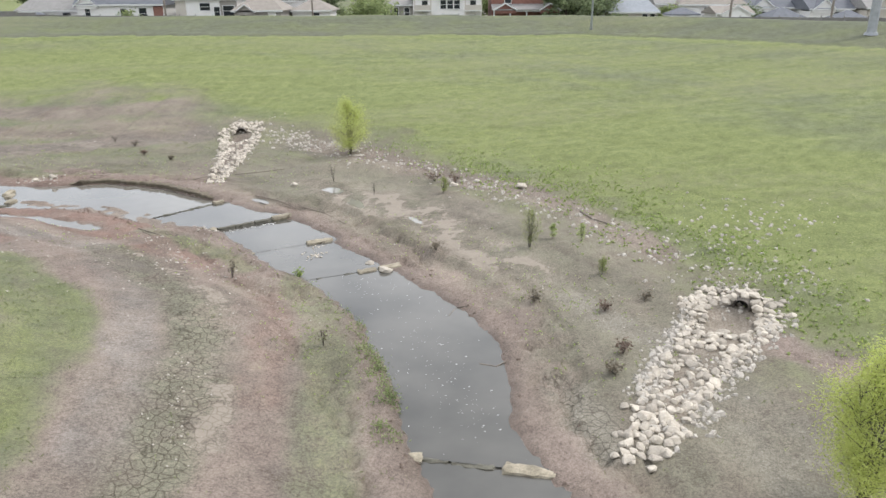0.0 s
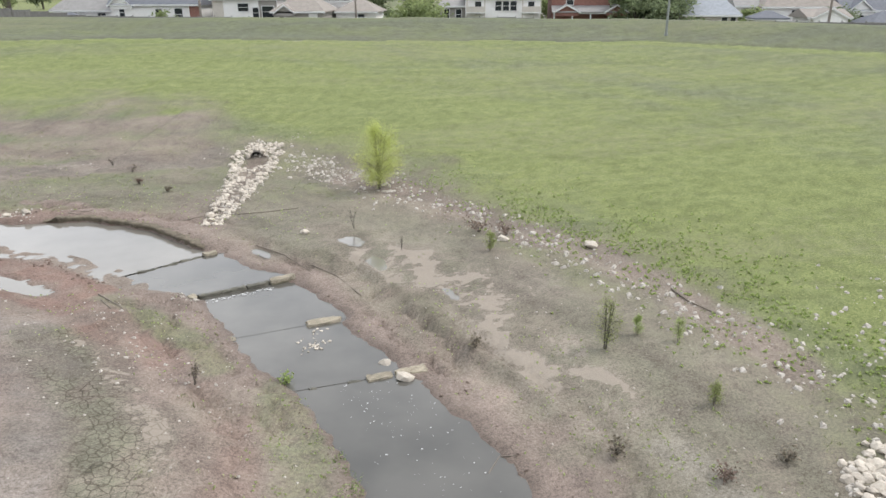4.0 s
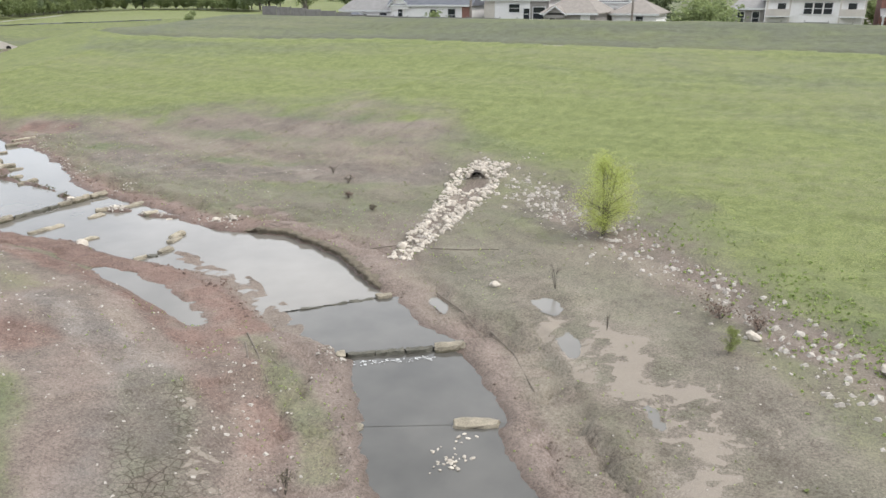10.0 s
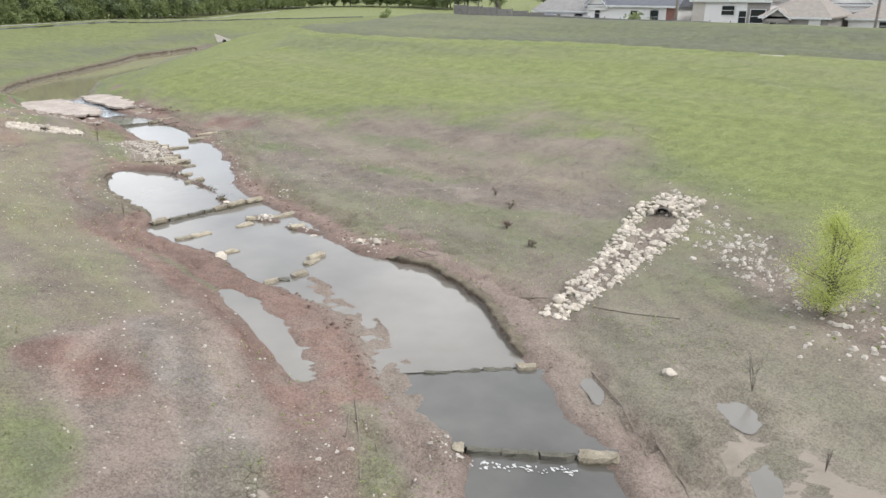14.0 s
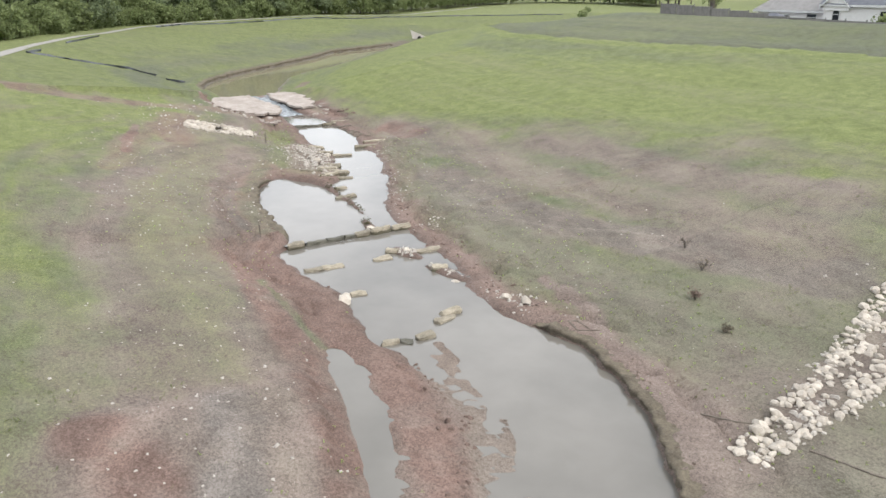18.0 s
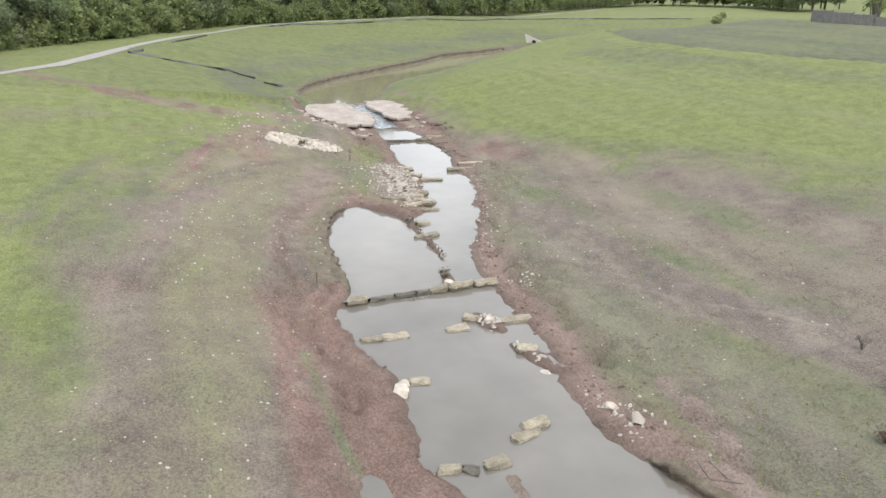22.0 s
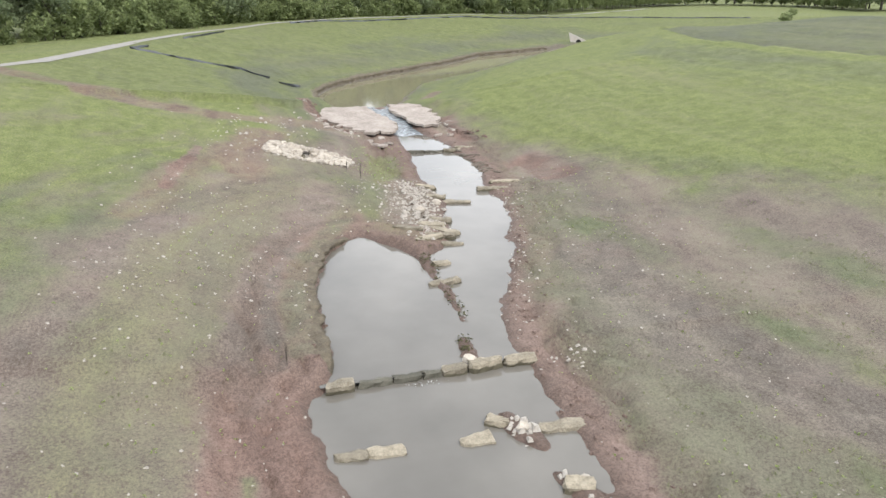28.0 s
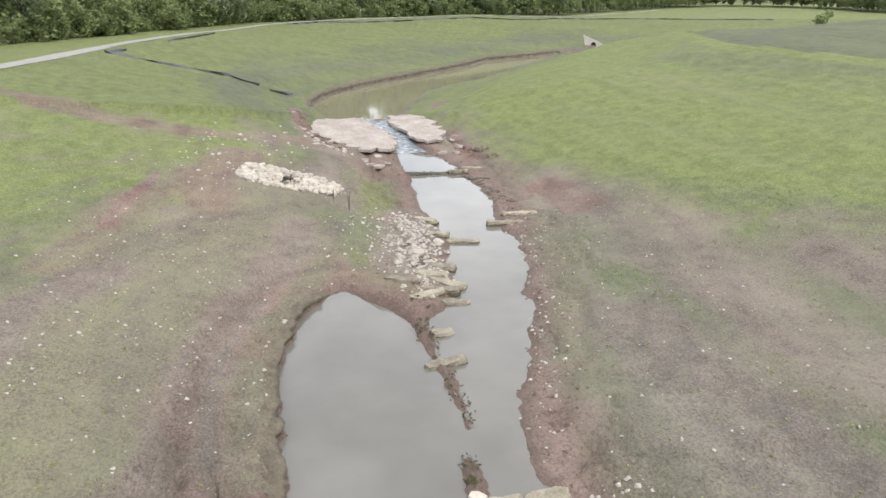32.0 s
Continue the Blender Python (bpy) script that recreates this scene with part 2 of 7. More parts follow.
# the two banks of the stream, and of the pond above the slabs, along the water's edge
BANK_L = [(5, -70), (0.5, 8), (-0.4, 16.2), (-0.8, 17.4), (-1.3, 18.6), (-1.45, 20.0), (-1.75, 21.6), (-2.2, 23.2), (-2.75, 25.0), (-3.45, 26.9), (-4.6, 28.8), (-5.35, 30.0), (-6.3, 31.1), (-7.2, 32.0),
          (-8.2, 32.9), (-9.0, 33.8), (-9.6, 34.7), (-10.6, 35.8), (-11.0, 36.5), (-11.7, 37.4), (-12.4, 38.1), (-13.9, 38.95), (-15.0, 39.1), (-16.4, 39.2), (-17.5, 39.6), (-19.5, 40.9), (-21.7, 42.2), (-23.7, 42.35)]
BANK_L += [(-25.8, 42.65), (-27.5, 42.2), (-28.6, 42.25), (-30.0, 42.3), (-31.0, 42.55), (-32.2, 42.9), (-33.5, 43.05), (-34.4, 42.9), (-35.8, 42.6), (-37.1, 42.6), (-38.2, 42.35), (-39.2, 42.4), (-40.0, 42.7), (-40.4, 43.5),
           (-41.8, 43.85), (-43.9, 43.85), (-45.5, 44.15), (-47.2, 44.5), (-48.9, 44.75), (-50.6, 45.35), (-52.4, 46.3), (-53.5, 47.2), (-53.75, 47.9), (-53.2, 48.4)]
BANK_L += [(-52.3, 48.7), (-51.4, 49.3), (-50.0, 49.6), (-50.2, 50.4), (-51.4, 51.7), (-52.7, 52.5), (-55.1, 52.9), (-57.1, 53.9), (-59.4, 54.35), (-61.0, 54.5), (-63.4, 54.6), (-67.3, 55.35), (-71, 56.1), (-74.6, 56.7), (-78, 57.3), (-86.6, 57.4)]
BANK_R = [(13, -70), (5.2, 8), (3.3, 16), (2.85, 17.5), (2.45, 18.7), (2.2, 19.6), (2.28, 21.2), (2.25, 23.1), (2.05, 24.9), (1.5, 26.9), (0.4, 28.6), (-0.8, 30.4), (-1.7, 31.5), (-2.5, 32.5), (-3.5, 33.7), (-4.3, 34.6),
          (-5.0, 35.4), (-5.55, 36.1), (-6.2, 37.7), (-7.1, 38.7), (-8.4, 40.1), (-9.3, 40.8), (-10.1, 41.5), (-10.8, 41.8), (-11.7, 42.0), (-12.6, 42.9), (-13.8, 43.7), (-14.4, 43.95), (-15.6, 44.6), (-17.1, 45.75), (-18.0, 46.6)]
BANK_R += [(-18.85, 47.1), (-20.75, 47.85), (-22.3, 48.05), (-23.6, 48.4), (-25.2, 48.3), (-26.6, 48.0), (-27.6, 47.8), (-28.2, 47.6), (-28.8, 47.9), (-29.8, 48.0), (-30.9, 48.35), (-32.2, 48.9), (-33.4, 49.3), (-34.9, 49.45), (-36.4, 49.6),
           (-37.8, 49.7), (-39.1, 49.95), (-40.4, 49.9), (-41.7, 50.25), (-43.0, 50.65), (-44.1, 51.3), (-45.7, 52.3), (-47.4, 53.05), (-48.4, 53.65), (-50.1, 54.7)]
BANK_R += [(-51.1, 54.7), (-52.7, 55.6), (-53.6, 56.2), (-55.9, 57.05), (-56.7, 57.15), (-59.5, 57.55), (-61.5, 58.1), (-64.6, 59.2), (-66.5, 59.4), (-70.8, 59.8), (-74, 59.6), (-78, 59.2), (-86.6, 59.3)]
SHORE_L = [(-87.0, 57.2), (-88.2, 54.6), (-92, 53.7), (-96.5, 54.3), (-102.6, 57.3), (-109, 63.5), (-116, 72), (-123.5, 81), (-131, 88), (-134, 96), (-138, 105), (-141.5, 112), (-141, 124), (-135, 140), (-126, 160)]
SHORE_R = [(-87.0, 59.4), (-88.5, 60.6), (-95, 64.2), (-101, 67.3), (-106, 72), (-110, 77.5), (-116, 84), (-126, 93.5), (-133, 100.5), (-136.5, 106), (-138, 113), (-137.5, 122), (-131, 138), (-122, 158)]


def within(px, py, ring):
    """Whether places lie inside a closed outline."""
    inside = np.zeros(px.shape, bool)
    for k in range(len(ring)):
        (ax, ay), (bx, by) = ring[k - 1], ring[k]
        if ay == by:
            continue
        inside ^= ((ay > py) != (by > py)) & (px < ax + (py - ay) / (by - ay) * (bx - ax))
    return inside


def between(px, py, left, right):
    """Distance to the nearer of two banks, below zero over the water, and the side."""
    dl, dr = to_line(px, py, left)[0], to_line(px, py, right)[0]
    d = np.minimum(dl, dr)
    return np.where(within(px, py, left + right[::-1]), -d, d), np.where(dr < dl, 1, -1)


def fields(px, py):
    px, py = np.asarray(px, float), np.asarray(py, float)
    _, _, a1, _ = to_line(px, py, STREAM)
    wob = (vnoise(px, py, 1.6, 4, 0.55) - 0.5) * 0.5 + (vnoise(px, py, 0.6, 3, 0.6, 5) - 0.5) * 0.45
    e1, s1 = between(px, py, BANK_L, BANK_R)
    e2, s2 = between(px, py, SHORE_L, SHORE_R)
    e1, e2 = e1 + wob, e2 + wob * 0.8
    pond = (e2 < e1)
    edge = np.minimum(e1, e2)
    side = np.where(pond, s2, s1)
    wl = np.where(pond, POND_Z, level(a1))
    return edge, side, wl, a1, pond, e1, e2


def height(px, py, full=False):
    px, py = np.asarray(px, float), np.asarray(py, float)
    edge, side, wl, along, pond, e1, e2 = fields(px, py)
    right = side > 0
    dist = np.maximum(edge, 0)
    # low ground beside the water
    tall = np.where(right, 0.14 + 0.2 * sstep(9.7, 10.3, along) * sstep(13.4, 12.8, along), 0.17 + 0.16 * sstep(15.7, 16.1, along) * sstep(18.6, 18, along))
    cut = tall * (0.6 + 0.8 * vnoise(px, py, 4, 3, 0.5, 8))
    low = wl + np.where(pond, np.where(side > 0, 0.15, 0.7), cut) * sstep(-0.08, 0.5, edge) + 0.05 * np.minimum(dist, 13)
    low = low + (vnoise(px, py, 3.0, 4) - 0.5) * 0.22 * sstep(0.3, 3, edge)
    scarp = dist + (vnoise(px, py, 2.5, 4, 0.6, 27) - 0.5) * 2.2
    low = low + np.where(right | pond, 0, 0.34 * sstep(2.5, 2.85, scarp) * sstep(-17, -24, px) * sstep(-58, -50, px))
    # the broken step behind the mud shelf of the other bank
    shelf = np.where(along < 9.9, 2.1, 1.7)
    low = low + np.where(right & ~pond, (0.3 * sstep(4.2, 5.2, along) * sstep(10.2, 9.4, along) + 0.2 * sstep(13.2, 14, along) * sstep(21, 19.5, along)) * sstep(shelf, shelf + 0.35, scarp), 0)
    bed = wl - np.minimum(0.55, -np.minimum(edge, 0) * 0.45)
    low = np.where(edge < 0, bed, low)
    # slope on the right up to the bench and the crest
    db, sb, _, _ = to_line(px, py, BENCH)
    dc, sc, _, _ = to_line(px, py, CREST)
    toe = 10.0 * sstep(-72, -38, px) + 1.5
    run = np.maximum(dist - toe, 0)
    a = run / (run + db + 1e-6)
    nw = sstep(-78, -104, px)
    zb = 5.9 - 0.8 * nw
    up = low + (zb - low) * np.clip(a, 0, 1) ** 1.05
    beyond_b = sb > 0
    ab = db / (db + dc + 1e-6)
    top = 7.75 - 1.9 * nw
    berm = zb + (top - zb) * sstep(0.04, 1.0, ab) - 0.42 * sstep(0.15, 0.0, ab)
    plateau = top - (4.6 - 4.0 * nw) * sstep(0, 9.0, dc)
    zr = np.where(beyond_b, np.where(sc > 0, plateau, berm), up)
    # slope on the left up to the ridge with the path
    dr, sr, _, _ = to_line(px, py, RIDGE)
    run = np.maximum(dist - 2.5, 0)
    a = run / (run + dr + 1e-6)
    rim = 5.5 - 1.1 * sstep(95, 130, py)
    zl = low + (rim - low) * np.clip(a, 0, 1)
    zl = np.where(sr < 0, rim + 0.1 * sstep(0, 20, dr), zl)
    z = np.where(right, zr, zl)
    z = z + (vnoise(px, py, 14, 3) - 0.5) * 0.35 * sstep(6, 25, edge) + (vnoise(px, py, 1.4, 4, 0.6, 6) - 0.5) * 0.1 * sstep(0.3, 1.2, edge)
    # ground cut away under the broken slabs, and scoured before the drains
    k = sstep(1.25, 0.9, np.hypot((px + 81.8) / 8.0, (py - 57.4) / 5.6))
    z = z + (np.minimum(z, 0.2 - 0.031 * (px + 87.6)) - z) * k
    for hx, hy in SCOUR:
        z = z - 0.32 * sstep(1.3, 0.3, np.hypot(px - hx, py - hy))
    # crumbled bank tops
    z = z + (vnoise(px, py, 0.8, 4, 0.65, 15) - 0.5) * 0.36 * sstep(-0.1, 0.25, edge) * sstep(2.0, 0.5, edge)
    z = z + (vnoise(px, py, 0.45, 3, 0.6, 21) - 0.5) * 0.07 * sstep(0.2, 1.0, edge) * sstep(20, 8, edge)
    # rills washed along the foot of the banks
    rill = np.abs(vnoise(along * 0.9, edge * 0.8, 1.0, 4, 0.55, 71) - 0.5)
    z = z - 0.3 * sstep(0.07, 0.0, rill) * sstep(0.5, 1.1, edge) * sstep(4.2, 2.4, edge) * np.where(pond, 0, 1)
    # shallow hollows on the silt flat
    for hx, hy, rx, ry, turn, hz in HOLLOWS:
        c, s = math.cos(radians(turn)), math.sin(radians(turn))
        r = np.hypot(((px - hx) * c + (py - hy) * s) / rx, (-(px - hx) * s + (py - hy) * c) / ry) + (vnoise(px, py, 0.8, 4, 0.6, 3) - 0.5) * 2.2
        z = z + (hz - 0.05 - z) * sstep(1.7, 0.7, r)
    # the round hill above the pond
    d, _, _, w = to_line(px, py, HILL)
    z = z + np.where(right, w * np.exp(-(d / 13.0) ** 2) * sstep(2, 14, dist), 0)
    # spit, shoal and side puddle
    for line, top, soft in ((SPIT, 0.2, 0.35), (SHOAL, 0.01, 0.9), *((m, 0.16, 0.3) for m in MUD)):
        d, _, _, w = to_line(px, py, line)
        w = w + (vnoise(px, py, 0.9, 4, 0.6, 9) - 0.5) * (0.8 if soft > 0.6 else 0.45)
        top = top + (vnoise(px, py, 0.5, 3, 0.6, 33) - 0.5) * (0.3 if line is SPIT else 0.14)
        bump = wl - 0.25 + (top + 0.25) * sstep(soft, -0.35, d - w)
        z = np.where(edge < 1.0, np.maximum(z, bump), z)
    d, _, _, w = to_line(px, py, PUDDLE)
    dip = d - w + (vnoise(px, py, 1.0, 3, 0.5, 3) - 0.5) * 0.4
    z = np.where(dip < 0.9, np.minimum(z, PUDDLE_Z - 0.12 + 0.5 * sstep(-0.3, 0.9, dip)), z)
    z = np.where((dip > 0.25) & (dip < 1.6) & (edge > 0.3), np.maximum(z, PUDDLE_Z + 0.05), z)
    if full:
        return z, edge, right, dist, toe, db, beyond_b, dr, sr < 0, along, pond, sc > 0
    return z


GRID = {}


def ground_z(x, y):
    """Height of the built ground sheet at a place."""
    xs, ys, zz = GRID["x"], GRID["y"], GRID["z"]
    i, j = int(np.searchsorted(xs, x)) - 1, int(np.searchsorted(ys, y)) - 1
    u, v = (x - xs[i]) / (xs[i + 1] - xs[i]), (y - ys[j]) / (ys[j + 1] - ys[j])
    return float((zz[j, i] * (1 - u) + zz[j, i + 1] * u) * (1 - v) + (zz[j + 1, i] * (1 - u) + zz[j + 1, i + 1] * u) * v)


def spaced(zones, far0, far1, grow=1.05):
    """Grid lines: zones (from, to, step) in order, and ever wider beyond."""
    mid = []
    for a, b, step in zones:
        mid += list(np.arange(a, b - step * 0.4, step))
    mid.append(zones[-1][1])
    s, v, hi = zones[-1][2], mid[-1], []
    while v < far1:
        s *= grow
        v += s
        hi.append(v)
    s, v, lo = zones[0][2], mid[0], []
    while v > far0:
        s *= grow
        v -= s
        lo.append(v)
    return np.array(lo[::-1] + mid + hi)


# ---- ground ----
def ground_material():
    m, n, l, b = nodes_of("ground_surface")
    geo = n.new("ShaderNodeNewGeometry")
    pos = geo.outputs["Position"]
    at1 = n.new("ShaderNodeAttribute")
    at1.attribute_name = "cover"
    at2 = n.new("ShaderNodeAttribute")
    at2.attribute_name = "soil"
    c1, c2 = n.new("ShaderNodeSeparateColor"), n.new("ShaderNodeSeparateColor")
    l.new(at1.outputs["Color"], c1.inputs[0])
    l.new(at2.outputs["Color"], c2.inputs[0])
    grass, lush, wet = c1.outputs[0], c1.outputs[1], c1.outputs[2]
    silt, gravel, dull = c2.outputs[0], c2.outputs[1], c2.outputs[2]

    def math_node(op, a, c, add=0.0):
        k = n.new("ShaderNodeMath")
        k.operation = op
        for s, v in zip(k.inputs, (a, c, add)):
            if isinstance(v, (int, float)):
                s.default_value = v
            else:
                l.new(v, s)
        return k.outputs[0]

    def stretched(sx, sy, scale, detail=6, rough=0.6):
        v = n.new("ShaderNodeMapping")
        v.inputs["Scale"].default_value = (sx, sy, 1.0)
        v.inputs["Rotation"].default_value = (0, 0, radians(8))
        l.new(pos, v.inputs["Vector"])
        return noise_node(n, l, scale, detail, rough, v.outputs["Vector"]).outputs["Fac"]

    n_big = noise_node(n, l, 0.3, 4, 0.55, pos).outputs["Fac"]
    n_mid = noise_node(n, l, 1.7, 9, 0.68, pos).outputs["Fac"]
    n_fine = noise_node(n, l, 11.0, 8, 0.78, pos).outputs["Fac"]
    n_tiny = noise_node(n, l, 30.0, 5, 0.8, pos).outputs["Fac"]
    # soil: its own colour from the lie of the land, with grain from broad to fine
    tone = math_node("MULTIPLY_ADD", n_mid, 0.14, math_node("MULTIPLY_ADD", n_fine, 0.42, math_node("MULTIPLY_ADD", n_tiny, 0.34, math_node("MULTIPLY", n_big, 0.1))))
    grain = ramp_node(n, l, tone, [(0.42, (0.55, 0.52, 0.5)), (0.49, (1.0, 1.0, 1.0)), (0.57, (1.6, 1.61, 1.64))])
    at3 = n.new("ShaderNodeAttribute")
    at3.attribute_name = "earth"
    col = mix_node(n, l, 1.0, at3.outputs["Color"], grain.outputs["Color"], "MULTIPLY")
    # pale dried crust where silt is deepest
    crust = ramp_node(n, l, math_node("MULTIPLY_ADD", stretched(1, 1, 0.9, 8, 0.66), 1.0, math_node("MULTIPLY", silt, 0.5)), [(0.91, (0, 0, 0)), (0.935, (0.8, 0.8, 0.8))])
    col = mix_node(n, l, crust.outputs["Color"], col, (0.25, 0.217, 0.18))
    # cracked mud
    vor = n.new("ShaderNodeTexVoronoi")
    vor.feature = "DISTANCE_TO_EDGE"
    vor.inputs["Scale"].default_value = 3.2
    l.new(pos, vor.inputs["Vector"])
    crack = ramp_node(n, l, vor.outputs["Distance"], [(0.0, (0.4, 0.38, 0.36)), (0.075, (1, 1, 1))])
    col = mix_node(n, l, gravel, col, crack.outputs["Color"], "MULTIPLY")
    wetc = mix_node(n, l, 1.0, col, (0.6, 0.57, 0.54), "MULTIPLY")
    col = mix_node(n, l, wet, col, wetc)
    # grass: blades, clumps, mowing streaks, dry yellowish drifts
    sep = n.new("ShaderNodeSeparateXYZ")
    l.new(pos, sep.inputs[0])
    far_w = n.new("ShaderNodeMapRange")
    l.new(sep.outputs[0], far_w.inputs[0])
    for i_, v_ in ((1, -82.0), (2, -98.0), (3, 0.0), (4, 1.0)):
        far_w.inputs[i_].default_value = v_

    def mown(a, c):
        """Mowing streaks: across the slope, and along the ridge in the west."""
        m_ = n.new("ShaderNodeMix")
        l.new(far_w.outputs[0], m_.inputs[0])
        l.new(a, m_.inputs[2])
        l.new(c, m_.inputs[3])
        return m_.outputs[0]

    streak = mown(stretched(0.035, 1.0, 0.9, 6, 0.6), stretched(1.0, 0.035, 0.9, 6, 0.6))
    streak2 = mown(stretched(0.2, 1.0, 0.16, 4, 0.6), stretched(1.0, 0.2, 0.16, 4, 0.6))
    clump = noise_node(n, l, 1.1, 8, 0.72, pos).outputs["Fac"]
    gtone = math_node("MULTIPLY_ADD", clump, 0.2, math_node("MULTIPLY_ADD", streak, 0.06, math_node("MULTIPLY_ADD", n_fine, 0.44, math_node("MULTIPLY", n_tiny, 0.3))))
    g_a = ramp_node(n, l, gtone, [(0.45, (0.074, 0.083, 0.046)), (0.5, (0.109, 0.120, 0.070)), (0.55, (0.150, 0.158, 0.099))])
    g_b = ramp_node(n, l, gtone, [(0.45, (0.086, 0.101, 0.037)), (0.5, (0.132, 0.153, 0.056)), (0.55, (0.194, 0.216, 0.084))])
    lv = math_node("MULTIPLY_ADD", n_big, 0.5, math_node("MULTIPLY_ADD", streak2, 0.5, math_node("MULTIPLY_ADD", streak, 0.2, lush)))
    lr = ramp_node(n, l, lv, [(0.65, (0, 0, 0)), (1.7, (1, 1, 1))])
    gcol = mix_node(n, l, lr.outputs["Color"], g_a.outputs["Color"], g_b.outputs["Color"])
    dry = ramp_node(n, l, math_node("MULTIPLY_ADD", n_mid, 0.5, math_node("MULTIPLY", streak2, 0.6)), [(0.55, (0, 0, 0)), (0.72, (0.5, 0.5, 0.5))])
    gcol = mix_node(n, l, dry.outputs["Color"], gcol, (0.165, 0.158, 0.098))
    # berm shade and far haze multiplied into the grass colour
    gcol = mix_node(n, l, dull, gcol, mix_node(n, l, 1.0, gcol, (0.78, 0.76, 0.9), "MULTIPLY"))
    # blades thin out where the cover is low
    thr = math_node("MULTIPLY_ADD", n_fine, 0.8, math_node("MULTIPLY_ADD", n_mid, 0.45, math_node("MULTIPLY_ADD", n_tiny, 0.45, math_node("ADD", grass, -0.85))))
    gm = ramp_node(n, l, thr, [(0.26, (0, 0, 0)), (0.72, (1, 1, 1))])
    col = mix_node(n, l, gm.outputs["Color"], col, gcol)
    l.new(col, b.inputs["Base Color"])
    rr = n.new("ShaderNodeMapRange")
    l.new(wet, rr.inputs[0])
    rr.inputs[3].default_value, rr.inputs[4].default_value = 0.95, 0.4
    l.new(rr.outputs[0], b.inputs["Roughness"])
    b.inputs["Specular IOR Level"].default_value = 0.25
    bp = n.new("ShaderNodeBump")
    bp.inputs["Strength"].default_value, bp.inputs["Distance"].default_value = 0.7, 0.06
    l.new(math_node("MULTIPLY_ADD", n_fine, 1.0, math_node("MULTIPLY", n_mid, 0.7)), bp.inputs["Height"])
    l.new(bp.outputs["Normal"], b.inputs["Normal"])
    return m


def band(x, y, line, half, soft, ragged, shift):
    """A strip along a line with an uneven rim, 0 to 1."""
    out = np.zeros(x.shape)
    r = half * 2.2 + 1
    qx, qy = [p[0] for p in line], [p[1] for p in line]
    near = (x > min(qx) - r) & (x < max(qx) + r) & (y > min(qy) - r) & (y < max(qy) + r)
    x, y = x[near], y[near]
    d = to_line(x, y, line)[0] + (vnoise(x, y, half * 1.6 + 0.5, 5, 0.62, shift) - 0.5) * 2.4 * ragged * half
    out[near] = sstep(half * (1 + soft), half * (1 - soft), d)
    return out


